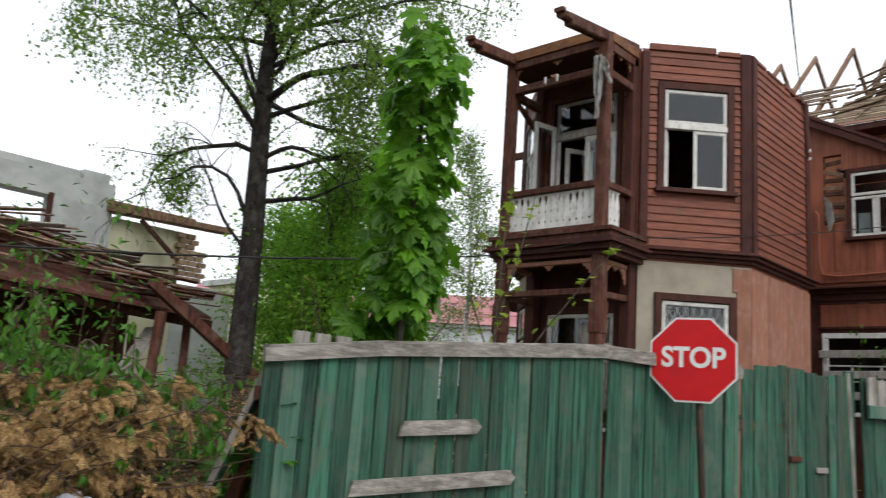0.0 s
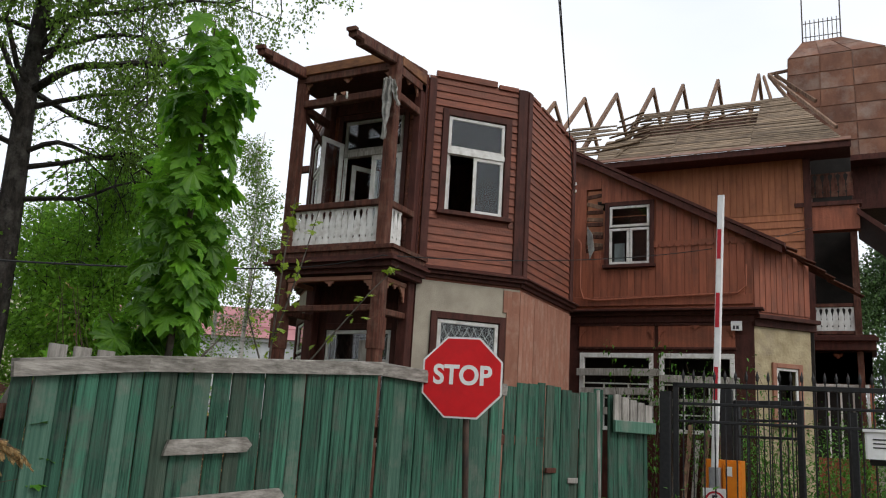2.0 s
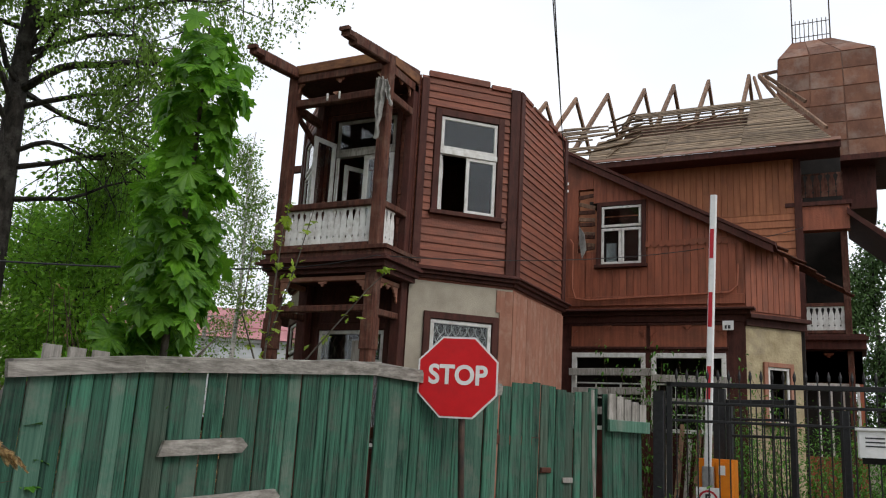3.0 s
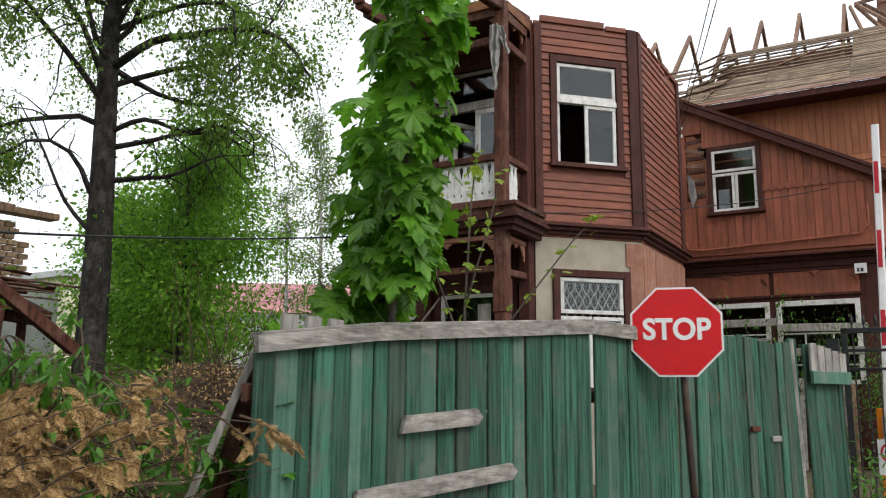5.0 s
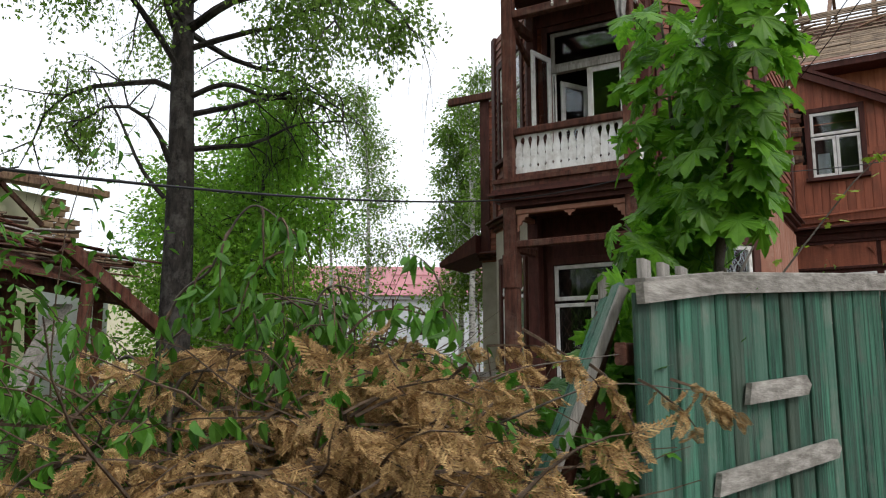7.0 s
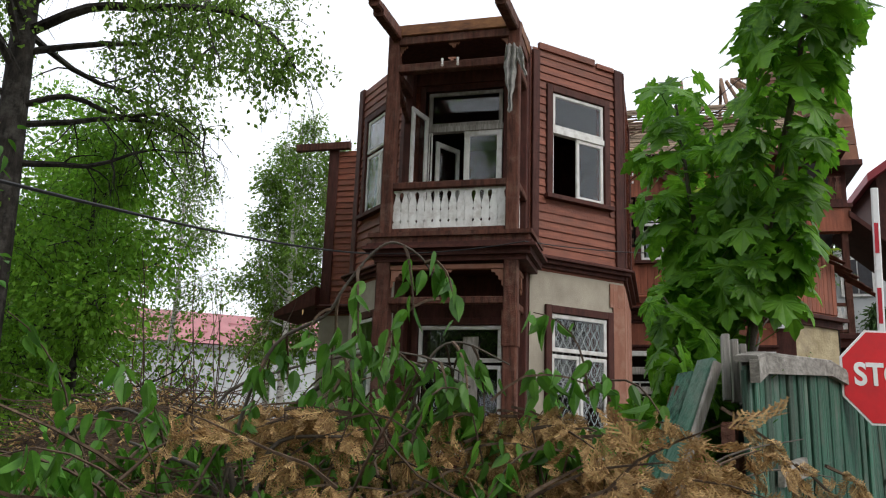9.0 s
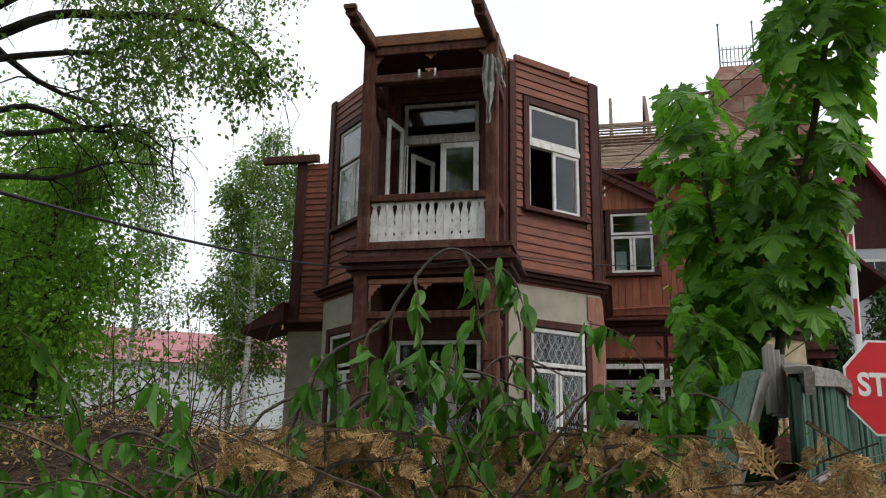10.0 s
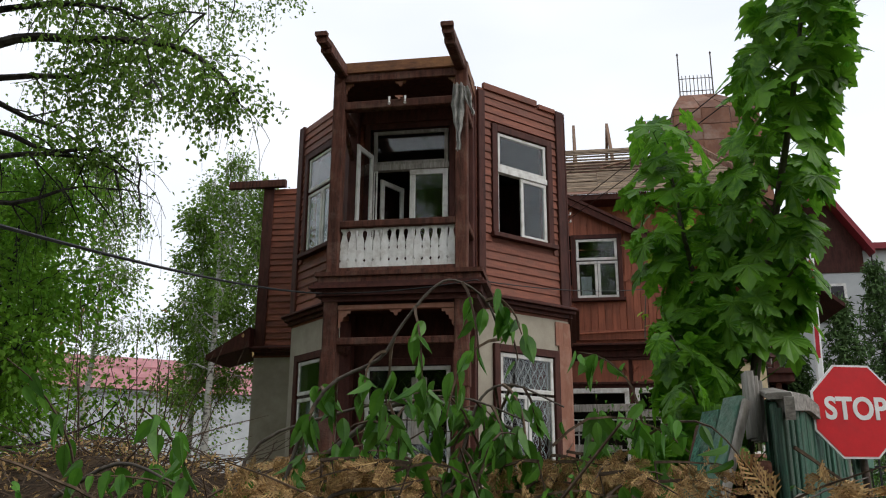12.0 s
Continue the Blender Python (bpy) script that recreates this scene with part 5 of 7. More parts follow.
def tree(base, height, r, label, bark, leafmat, n_limbs, spread, leaf, per, first=0.3, droop=0.3, weep=0.0, seed=1, clump=0.5, lean=(0, 0), limbs=(), category="tree", cut=None, arches=()):
    """A tapered trunk with limbs and twigs, and a crown of many leaves on them."""
    base = Vector(base)
    ob = thing("tree", base, label, category)
    steps = 12
    pts = [base + Vector((lean[0] * t * t * height, lean[1] * t * t * height, t * height)) + Vector((noise.noise((t * 3, seed, 0)), noise.noise((t * 3, 0, seed)), 0)) * 0.25 * t * height * 0.1 for t in [i / steps for i in range(steps + 1)]]
    part("trunk", tube([p - Vector((0, 0, 0.1 if i == 0 else 0)) for i, p in enumerate(pts)], [r * (1.25 if i == 0 else 1) * (1 - 0.85 * i / steps) for i in range(steps + 1)], 10), bark, ob, smooth=True)
    spots, twigs = [], []
    at = lambda t: pts[int(t * steps)].lerp(pts[min(int(t * steps) + 1, steps)], t * steps - int(t * steps))
    starts = []
    for i in range(n_limbs):
        t = first + (0.97 - first) * (i + grow.random()) / n_limbs
        a = grow.uniform(0, 2 * math.pi) if not limbs else grow.uniform(0, 2 * math.pi)
        rise_ = grow.uniform(0.1, 0.8)
        length = spread * (1.15 - 0.75 * (t - first) / (1 - first)) * grow.uniform(0.7, 1.15)
        starts.append((at(t), Vector((math.cos(a), math.sin(a), rise_)), length, r * 0.35 * (1.1 - t)))
    for p, d, length in limbs:
        starts.append((Vector(p), Vector(d), length, r * 0.21))
    boughs = [(wander(p, d + Vector((0, 0, 0.35 if weep else 0.0)), length, 7, 0.42, 0.07 if weep else 0.0), length, lr) for p, d, length, lr in starts]
    for line, lr in arches:
        fine = curved(line, 3)
        twigs.append(tube(fine, taper(lr, lr * 0.22, len(fine)), 7, False))
        boughs.append((fine[-8:], 2.6, lr * 0.3))
        if len(fine) > 16:
            boughs.append((fine[-16:-8], 2.6, lr * 0.3))
    for line, length, lr in boughs:
        twigs.append(tube(line, taper(max(lr, 0.012), 0.008, 8), 5, False))
        for j in range(2, 8):
            for q in range(2):
                side = (rv(1.0) + (line[min(j, 7)] - line[0]).normalized() * 0.6)
                sub = wander(line[j], side, length * grow.uniform(0.18, 0.42), 4, 0.4, weep * 0.5)
                twigs.append(tube(sub, taper(max(lr * 0.3, 0.008), 0.004, 5), 3, False))
                tips = sub[1:]
                if weep:
                    for s in range(2):
                        hang = wander(sub[grow.randint(1, 4)], rv(0.5) + Vector((0, 0, -0.9)), grow.uniform(0.5, 1.0) * weep * 2.2, 6, 0.12, 0.4)
                        twigs.append(tube(hang, 0.003, 3, False))
                        tips = tips + hang[1:] + [(a + b) / 2 for a, b in zip(hang, hang[1:])]
                spots += tips
    part("branchwork", join(*twigs), bark, ob)["kind"] = "stuff"
    c = np.array([tuple(s) for s in spots])
    rng = np.random.default_rng(seed)
    k = max(1, per // max(1, len(c)))
    allc = np.repeat(c, k, axis=0) + rng.normal(size=(len(c) * k, 3)) * clump * np.array([1, 1, 0.8])
    if cut:
        allc = allc[cut(allc)]
    sz = leaf * rng.uniform(0.6, 1.25, len(allc))
    crown = leaf_cloud("crown", allc, sz, leafmat, ob, droop, 0.62, seed)
    crown["kind"] = "stuff"
    return ob


# the big dark birch
bx, by = -13.95, 9.5


def birch_cut(c):
    r_ = np.hypot(c[:, 0] - bx, c[:, 1] - by)
    return c[:, 2] > np.where(r_ < 1.5, 8.6, np.where(c[:, 0] > bx, 5.9 + 0.07 * r_, 5.2))


tree((bx, by, 0.2), 15.5, 0.30, "tall old birch with dark cracked bark and weeping branches", M_BARK, M_BIRCHLEAF, 24, 4.2, 0.088, 74000, 0.42, 0.7, 0.5, 3, 0.13, cut=birch_cut,
     arches=[([(bx, by, 7.55), (-12.9, 9.5, 7.85), (-11.9, 9.5, 7.75), (-11.05, 9.55, 7.68), (-10.3, 9.6, 7.5), (-9.7, 9.6, 7.05), (-9.4, 9.6, 6.6)], 0.085), ([(bx, by, 6.3), (-13.2, 9.7, 6.5), (-12.5, 10.0, 6.25), (-11.9, 10.3, 6.35), (-11.4, 10.5, 6.0)], 0.055), ([(bx, by, 4.3), (-14.4, 9.1, 5.0), (-14.7, 8.8, 5.9), (-15.1, 8.5, 6.8)], 0.045)],
     limbs=[((bx, by, 8.3), (0.8, 0.75, 0.28), 4.6), ((bx, by, 7.2), (0.7, 0.8, 0.10), 4.2), ((bx, by, 9.0), (0.9, 0.45, 0.15), 5.2), ((bx, by, 8.8), (0.75, 0.2, 0.2), 4.4), ((bx, by, 6.4), (-0.6, -0.5, 0.25), 3.6),
            ((bx, by, 4.9), (-0.55, -0.5, 0.95), 2.6), ((bx, by, 9.6), (0.95, -0.25, 0.15), 4.6), ((bx, by, 10.2), (0.75, 0.6, 0.1), 5.6), ((bx, by, 6.0), (0.6, 0.6, 0.15), 3.0), ((bx, by, 5.4), (0.3, 0.9, 0.1), 2.6), ((bx, by, 9.3), (-0.2, -0.95, 0.2), 4.5), ((bx, by, 7.6), (0.1, -0.9, 0.1), 3.6), ((bx, by, 8.0), (-0.8, 0.4, 0.2), 3.6)])

# trees behind
for x, y, h, r, sp, lf, n_l, per, mat, bark, first, weep, lab, sd in (
        (-13.9, 11.5, 6.4, 0.10, 2.1, 0.115, 24, 12500, M_TREELEAF, M_BARK, 0.16, 0.0, "bushy young broad-leaved tree in fresh green", 11),
        (-15.7, 12.9, 6.4, 0.10, 2.2, 0.115, 24, 13000, M_TREELEAF, M_BARK, 0.14, 0.0, "bushy young broad-leaved tree in fresh green", 12),
        (-18.8, 17.0, 9.4, 0.13, 2.5, 0.12, 26, 18000, M_TREELEAF, M_BARK, 0.16, 0.0, "tall broad-leaved tree with green crown", 13),
        (-20.5, 15.5, 7.0, 0.13, 2.3, 0.12, 24, 14000, M_TREELEAF, M_BARK, 0.18, 0.0, "broad-leaved tree with green crown", 18),
        (-19.2, 22.4, 11.8, 0.11, 1.5, 0.11, 18, 12000, M_BIRCHLEAF, M_WHITEBARK, 0.4, 0.3, "slim white-barked birch with airy crown", 14),
        (-16.6, 25.0, 12.4, 0.15, 1.9, 0.13, 24, 12500, M_BIRCHLEAF, M_WHITEBARK, 0.33, 0.3, "slim white-barked birch with airy crown", 15),
        (-15.1, 26.0, 11.8, 0.14, 1.8, 0.13, 22, 20000, M_BIRCHLEAF, M_WHITEBARK, 0.33, 0.3, "slim white-barked birch with airy crown", 16),
        (-17.7, 26.2, 11.4, 0.14, 1.7, 0.13, 20, 14000, M_BIRCHLEAF, M_WHITEBARK, 0.33, 0.3, "slim white-barked birch with airy crown", 24),
        (-21.6, 23.5, 9.6, 0.11, 1.6, 0.10, 16, 4500, M_BIRCHLEAF, M_WHITEBARK, 0.25, 0.3, "slim white-barked birch with airy crown", 17),
        (-13.4, 25.0, 8.5, 0.10, 1.6, 0.13, 18, 10000, M_BIRCHLEAF, M_WHITEBARK, 0.2, 0.3, "slim white-barked birch with airy crown", 22),
        (0.7, 31.0, 8.5, 0.16, 2.6, 0.13, 22, 20000, M_SPRUCE, M_BARK, 0.15, 0.0, "broad-leaved tree behind the house", 21),
        (-25.0, 2.0, 9.5, 0.14, 2.6, 0.10, 16, 3500, M_BIRCHLEAF, M_BARK, 0.3, 0.0, "sparse tree behind the ruin", 23)):
    tree((x, y, 0.2), h, r, lab, bark, mat, n_l, sp, lf, per, first, 0.5, weep, sd, 0.30 if not weep else 0.2)

# a row of trees across the street, mirrored in the window panes
for i in range(7):
    tree((-21.0 + i * 5.2, -19.0 + (i % 3) * 2.2, 0.0), 15.5 + (i % 2) * 3.0, 0.25, "broad-leaved street tree with green crown", M_BARK, M_TREELEAF, 18, 3.6, 0.40, 9000, 0.16, 0.4, 0.0, 90 + i, 0.55)


def spruce(x, y, h, seed):
    ob = thing("spruce", (x, y, 0.3), "dark green spruce behind the house", "tree", "spruces")
    part("trunk", tube([(x, y, 0.2), (x, y, h)], [0.16, 0.02], 8), M_BARK, ob)
    c, boughs = [], []
    for i in range(70):
        t = i / 70
        z = 0.8 + t * (h - 0.9)
        a = i * 2.4
        l_ = (1 - t) * h * 0.24 + 0.15
        end = Vector((x + math.cos(a) * l_, y + math.sin(a) * l_, z - l_ * 0.25))
        boughs.append(tube([(x, y, z), end], [0.02, 0.006], 4, False))
        for k in range(70):
            u = grow.random() ** 0.7
            p = Vector((x, y, z)).lerp(end, u) + rv(0.09) + Vector((0, 0, -0.12 * grow.random()))
            c.append(tuple(p))
    part("bough", join(*boughs), M_BARK, ob)["kind"] = "stuff"
    leaf_cloud("crown", c, 0.24 * np.random.default_rng(seed).uniform(0.6, 1.2, len(c)), M_SPRUCE, ob, 0.6, 0.25, seed)["kind"] = "stuff"


for x, y, h, sd in ((3.0, 26.0, 7.3, 31), (4.6, 27.4, 8.8, 32), (5.6, 26.2, 7.0, 33), (2.2, 28.5, 6.4, 34)):
    spruce(x, y, h, sd)


# ---- lobed and oval leaves ----
HALF_MAPLE = ((0.0, 0.0), (0.13, -0.10), (0.30, -0.11), (0.45, -0.05), (0.36, 0.05), (0.42, 0.13), (0.29, 0.17), (0.45, 0.24), (0.62, 0.29), (0.53, 0.37), (0.67, 0.52),
              (0.48, 0.50), (0.45, 0.60), (0.33, 0.52), (0.21, 0.47), (0.26, 0.61), (0.35, 0.73), (0.19, 0.76), (0.13, 0.88), (0.0, 1.02))
HALF_OVAL = ((0.0, 0.0), (0.09, 0.05), (0.19, 0.18), (0.22, 0.36), (0.175, 0.60), (0.085, 0.80), (0.03, 0.92), (0.0, 1.0))


def blade(half, fold, curl):
    """A leaf of unit length along y: two halves folded on the midrib, its tip bent down."""
    z = lambda x, y: fold * abs(x) - curl * (y * y + 0.7 * x * x)
    vs = [(x, y, z(x, y)) for x, y in half] + [(-x, y, z(x, y)) for x, y in half[1:-1]]
    k = len(half)
    right = tuple(range(k))
    left = (0,) + tuple(range(k, 2 * k - 2)) + (k - 1,)
    return vs, [right, tuple(reversed(left))]


def lobed(fold, curl, pleat):
    """A maple leaf of unit length: a fan of facets about its heart, pleated along the lobes' ribs."""
    def z(x, y):
        r_ = math.hypot(x, y - 0.2)
        return fold * abs(x) - curl * (r_ * r_ * 1.5 + 0.25 * max(y, 0.0)) + pleat * math.cos(3.0 * math.atan2(x, y - 0.05) * 2.0) * r_
    half = HALF_MAPLE
    ring = [(x, y) for x, y in half] + [(-x, y) for x, y in reversed(half[1:-1])]
    vs = [(0.0, 0.22, z(0.0, 0.22))] + [(x, y, z(x, y)) for x, y in ring]
    k = len(ring)
    return vs, [(0, 1 + i, 1 + (i + 1) % k) for i in range(k)]


def leaf_pose(p, d, up, size):
    d = Vector(d).normalized()
    side = d.cross(Vector(up))
    if side.length < 1e-4:
        side = d.orthogonal()
    side.normalize()
    n = side.cross(d)
    m = Matrix((side, d, n)).transposed().to_4x4()
    return Matrix.Translation(p) @ m @ Matrix.Diagonal((size, size, size, 1))


def joined_leaves(name, poses, shapes, mat, parent=None):
    vs, fs = [], []
    for i, m in enumerate(poses):
        v, f = shapes[i % len(shapes)]
        k = len(vs)
        vs += [m @ Vector(p) for p in v]
        fs += [tuple(a + k for a in face) for face in f]
    ob = new(name, mesh_of(name, (vs, fs), mat))
    if parent:
        ob.parent = parent
        ob.matrix_parent_inverse = parent.matrix_basis.inverted()
    ob["kind"] = "stuff"
    return ob


MAPLE_SHAPES = [lobed(0.10, 0.22, 0.05), lobed(0.24, 0.34, 0.07), lobed(-0.02, 0.14, 0.04), lobed(0.16, 0.45, 0.06)]
OVAL_SHAPES = [blade(HALF_OVAL, 0.28, 0.22), blade(HALF_OVAL, 0.55, 0.38), blade(HALF_OVAL, 0.12, 0.10)]

# ---- the young maple by the fence ----
maple = thing("maple_sapling", (-4.22, 4.14, 0.1), "young maple with large fresh green lobed leaves behind the fence", "tree")
leader = [Vector(p) for p in ((-4.22, 4.18, 0.0), (-4.19, 4.15, 1.0), (-4.13, 4.11, 1.8), (-3.99, 4.00, 2.6), (-3.82, 3.86, 3.4), (-3.73, 3.76, 3.95), (-3.69, 3.72, 4.2))]
second = [Vector(p) for p in ((-4.17, 4.11, 1.6), (-4.25, 4.19, 2.2), (-4.34, 4.30, 2.9), (-4.39, 4.40, 3.45), (-4.41, 4.43, 3.68))]
part("trunk", tube(leader, [0.035, 0.032, 0.028, 0.022, 0.016, 0.010, 0.004], 7), M_LIMB, maple, smooth=True)
part("branch", tube(second, [0.020, 0.017, 0.013, 0.008, 0.003], 6), M_LIMB, maple, smooth=True)
arms = [((-4.18, 4.10, 1.5), (-4.36, 3.85, 1.80), (-4.46, 3.56, 1.98)), ((-4.19, 4.11, 1.2), (-4.45, 4.00, 1.45), (-4.72, 3.76, 1.66)), ((-4.15, 4.06, 1.9), (-4.30, 4.28, 2.2), (-4.42, 4.44, 2.45)),
        ((-4.10, 4.05, 2.3), (-3.95, 3.98, 2.5), (-3.84, 3.96, 2.62)), ((-4.17, 4.09, 1.7), (-4.36, 3.98, 2.05), (-4.50, 3.90, 2.28)), ((-4.17, 4.09, 1.6), (-4.38, 4.15, 2.0), (-4.52, 4.20, 2.2)),
        ((-4.18, 4.10, 1.4), (-4.42, 3.90, 1.62), (-4.62, 3.68, 1.78)), ((-4.17, 4.10, 1.7), (-4.05, 4.30, 2.0), (-3.98, 4.46, 2.2))]
for a in arms:
    part("branch", tube(a, taper(0.014, 0.005, len(a)), 5), M_LIMB, maple)
poses, stalks_m = [], []


def maple_leaf(p, a, stalk, size, lift=0.35):
    """One leaf on its stalk: the stalk goes out and up, the blade hangs from its end."""
    o = Vector((math.cos(a), math.sin(a), 0))
    b = Vector(p) + o * stalk + Vector((0, 0, stalk * lift))
    over = (b - Vector((FB[0], FB[1], 0))).dot(f_bd.n if b.y > FB[1] else f_ad.n)
    if b.z < 2.25 and over > -0.20 and b.y > 2.95:
        return
    stalks_m.append(tube([p, Vector(p).lerp(b, 0.55) + Vector((0, 0, stalk * 0.12)), b], [0.0028, 0.0022, 0.002], 3, False))
    d = o * grow.uniform(0.35, 0.9) + Vector((0, 0, -grow.uniform(0.35, 1.1))) + rv(0.16)
    poses.append(leaf_pose(b, d, Vector((0, 0, 0.8)) + o * 0.8 + rv(0.28), size * grow.uniform(0.72, 1.15)))


def clothe(line, z0, step, stalk, size, twig):
    """Opposite pairs of leaves along a shoot, with short side twigs low down."""
    turn = grow.uniform(0, 6)
    for a, b in zip(line, line[1:]):
        n = max(1, round((b - a).length / step))
        for k in range(n):
            p = a.lerp(b, k / n)
            if p.z < z0:
                continue
            turn += math.pi / 2 + grow.gauss(0, 0.25)
            top = (line[-1] - p).length
            w = min(1.0, 0.6 + top * 1.0)
            for side in (0, math.pi):
                maple_leaf(p, turn + side, stalk * w * grow.uniform(0.5, 1.15), size * (0.7 + 0.3 * w))
                if top > 0.35 and grow.random() < twig:
                    o = Vector((math.cos(turn + side), math.sin(turn + side), 0.7))
                    tip_ = p + o * grow.uniform(0.10, 0.22)
                    stalks_m.append(tube([p, tip_], [0.004, 0.003], 4, False))
                    for q in range(3):
                        maple_leaf(tip_, turn + side + (q - 1) * 1.3, grow.uniform(0.05, 0.11), size * 0.85)


clothe(leader, 1.55, 0.058, 0.19, 0.200, 0.75)
clothe(second, 1.7, 0.060, 0.17, 0.195, 0.65)
for a in arms:
    clothe([Vector(p) for p in a], 1.4, 0.060, 0.13, 0.225, 0.5)
maple_leaf(leader[-1], 0.4, 0.02, 0.10)
maple_leaf(second[-1], 2.4, 0.02, 0.07)
grow.shuffle(poses)
shared = [mesh_of("leaf", q, M_MAPLE) for q in MAPLE_SHAPES]
for i, m in enumerate(poses[:300]):
    lf = new("leaf", shared[i % len(shared)])
    lf.parent = maple
    lf.matrix_parent_inverse = maple.matrix_basis.inverted()
    lf.matrix_basis = m
joined_leaves("foliage", poses[300:], MAPLE_SHAPES, M_MAPLEJ, maple)
part("leaf_stalkwork", join(*stalks_m), M_LEAFGREEN, maple)["kind"] = "stuff"

# a thin sapling with small yellow-green leaves
sap = thing("thin_sapling", (-4.35, 5.5, 0.1), "thin sapling with small yellow-green leaves", "sapling")
sl = [Vector(p) for p in ((-4.35, 5.5, 0.1), (-4.36, 5.48, 1.2), (-4.32, 5.42, 2.2), (-4.26, 5.40, 3.0), (-4.2, 5.40, 3.5))]
part("trunk", tube(sl, taper(0.016, 0.004, 5), 5), M_LIMB, sap)
yp = []
twl = [((-4.35, 5.47, 1.7), (-3.9, 5.6, 2.3), (-3.55, 5.7, 2.75), (-3.35, 5.75, 2.95)), ((-4.33, 5.44, 1.9), (-4.5, 5.3, 2.5), (-4.45, 5.3, 3.2)), ((-4.30, 5.42, 2.3), (-4.12, 5.45, 2.9), (-4.02, 5.5, 3.4))]
for a in twl:
    part("branch", tube(a, taper(0.009, 0.003, len(a)), 4), M_LIMB, sap)
for line, t0 in [(sl[1:], 0.2)] + [(a, 0.5) for a in twl]:
    for j in range(len(line) - 1):
        for k in range(10):
            p = Vector(line[j]).lerp(Vector(line[j + 1]), k / 10)
            if p.z > 2.0 and (t0 < 0.4 or grow.random() < 0.6):
                for _ in range(2 if t0 < 0.4 else 1):
                    d = rv(1.0) + Vector((0, 0, -0.3))
                    yp.append(leaf_pose(p + rv(0.03), d, (0, 0, 1), grow.uniform(0.04, 0.075)))
joined_leaves("foliage", yp, MAPLE_SHAPES, M_YOUNG, sap)

# ---- the brush heap ----
def smooth(a, b, v):
    t = min(max((v - a) / (b - a), 0.0), 1.0)
    return t * t * (3 - 2 * t)


def heap(x, y):
    up = smooth(0.75, 2.1, y + 0.18 * (x + 5.5))
    back = 1.0 - 0.5 * smooth(2.9, 4.6, y) - 0.35 * smooth(5.0, 7.0, y)
    right = smooth(-3.75, -4.5, x + 0.1 * (y - 2)) if y < 2.9 else smooth(-4.6, -5.3, x)
    left = 1.0 - 0.40 * smooth(-6.4, -7.6, x)
    h = 1.42 * up * back * right * left
    h += 0.30 * math.exp(-((x + 6.0) ** 2 + (y - 3.3) ** 2) / 0.45)
    return h * (1 + 0.16 * noise.noise((x * 1.3, y * 1.3, 2.0))) + 0.06 * noise.noise((x * 4, y * 4, 5.0))


def far_heap(x, y):
    r_ = math.hypot((x + 10.6) / 4.2, (y - 9.2) / 2.6)
    return 1.55 * (1 - smooth(0.2, 1.0, r_)) * (1 + 0.2 * noise.noise((x, y, 9.0))) + 0.08 * noise.noise((x * 3, y * 3, 1.0))


def mound(fn, x0, x1, y0, y1, step, low):
    nx, ny = int((x1 - x0) / step) + 1, int((y1 - y0) / step) + 1
    vs = [(x0 + i * step, y0 + j * step, rise(x0 + i * step, y0 + j * step) + fn(x0 + i * step, y0 + j * step) * low - 0.02) for j in range(ny) for i in range(nx)]
    return vs, [(j * nx + i, j * nx + i + 1, (j + 1) * nx + i + 1, (j + 1) * nx + i) for j in range(ny - 1) for i in range(nx - 1)]


pile = thing("brush_heap", (-6.0, 2.8, 0.0), "big heap of cut branches with dry brown and wilted green leaves", "brush heap", kind="stuff")
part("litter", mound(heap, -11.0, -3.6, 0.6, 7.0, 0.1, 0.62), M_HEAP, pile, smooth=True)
twl, dryc, drys = [], [], []
for i in range(2400):
    x, y = grow.uniform(-9.5, -3.9), grow.uniform(0.9, 5.2)
    h = heap(x, y)
    if h < 0.35:
        continue
    a = grow.uniform(0, 2 * math.pi)
    d = Vector((math.cos(a), math.sin(a), grow.uniform(-0.25, 0.45)))
    if x > -4.9:
        d.z *= 0.3
    line = wander((x, y, h * grow.uniform(0.58, 0.95)), d, grow.uniform(0.3, 1.1 if x < -4.9 else 0.6), 5, 0.3, 0.04)
    twl.append(tube(line, taper(grow.uniform(0.003, 0.010), 0.002, 6), 4, False))
part("twigs", join(*twl), M_TWIG, pile)["kind"] = "stuff"
for i in range(9000):
    x, y = grow.uniform(-9.5, -3.95), grow.uniform(0.9, 5.5)
    h = heap(x, y)
    if h > 0.3:
        dryc.append((x, y, h * grow.uniform(0.60, 0.86) + 0.02))
        drys.append(grow.uniform(0.022, 0.050))
leaf_cloud("dry_leaves", dryc, drys, M_DRY, pile, 0.75, 0.34, 41, 0.10)["kind"] = "stuff"



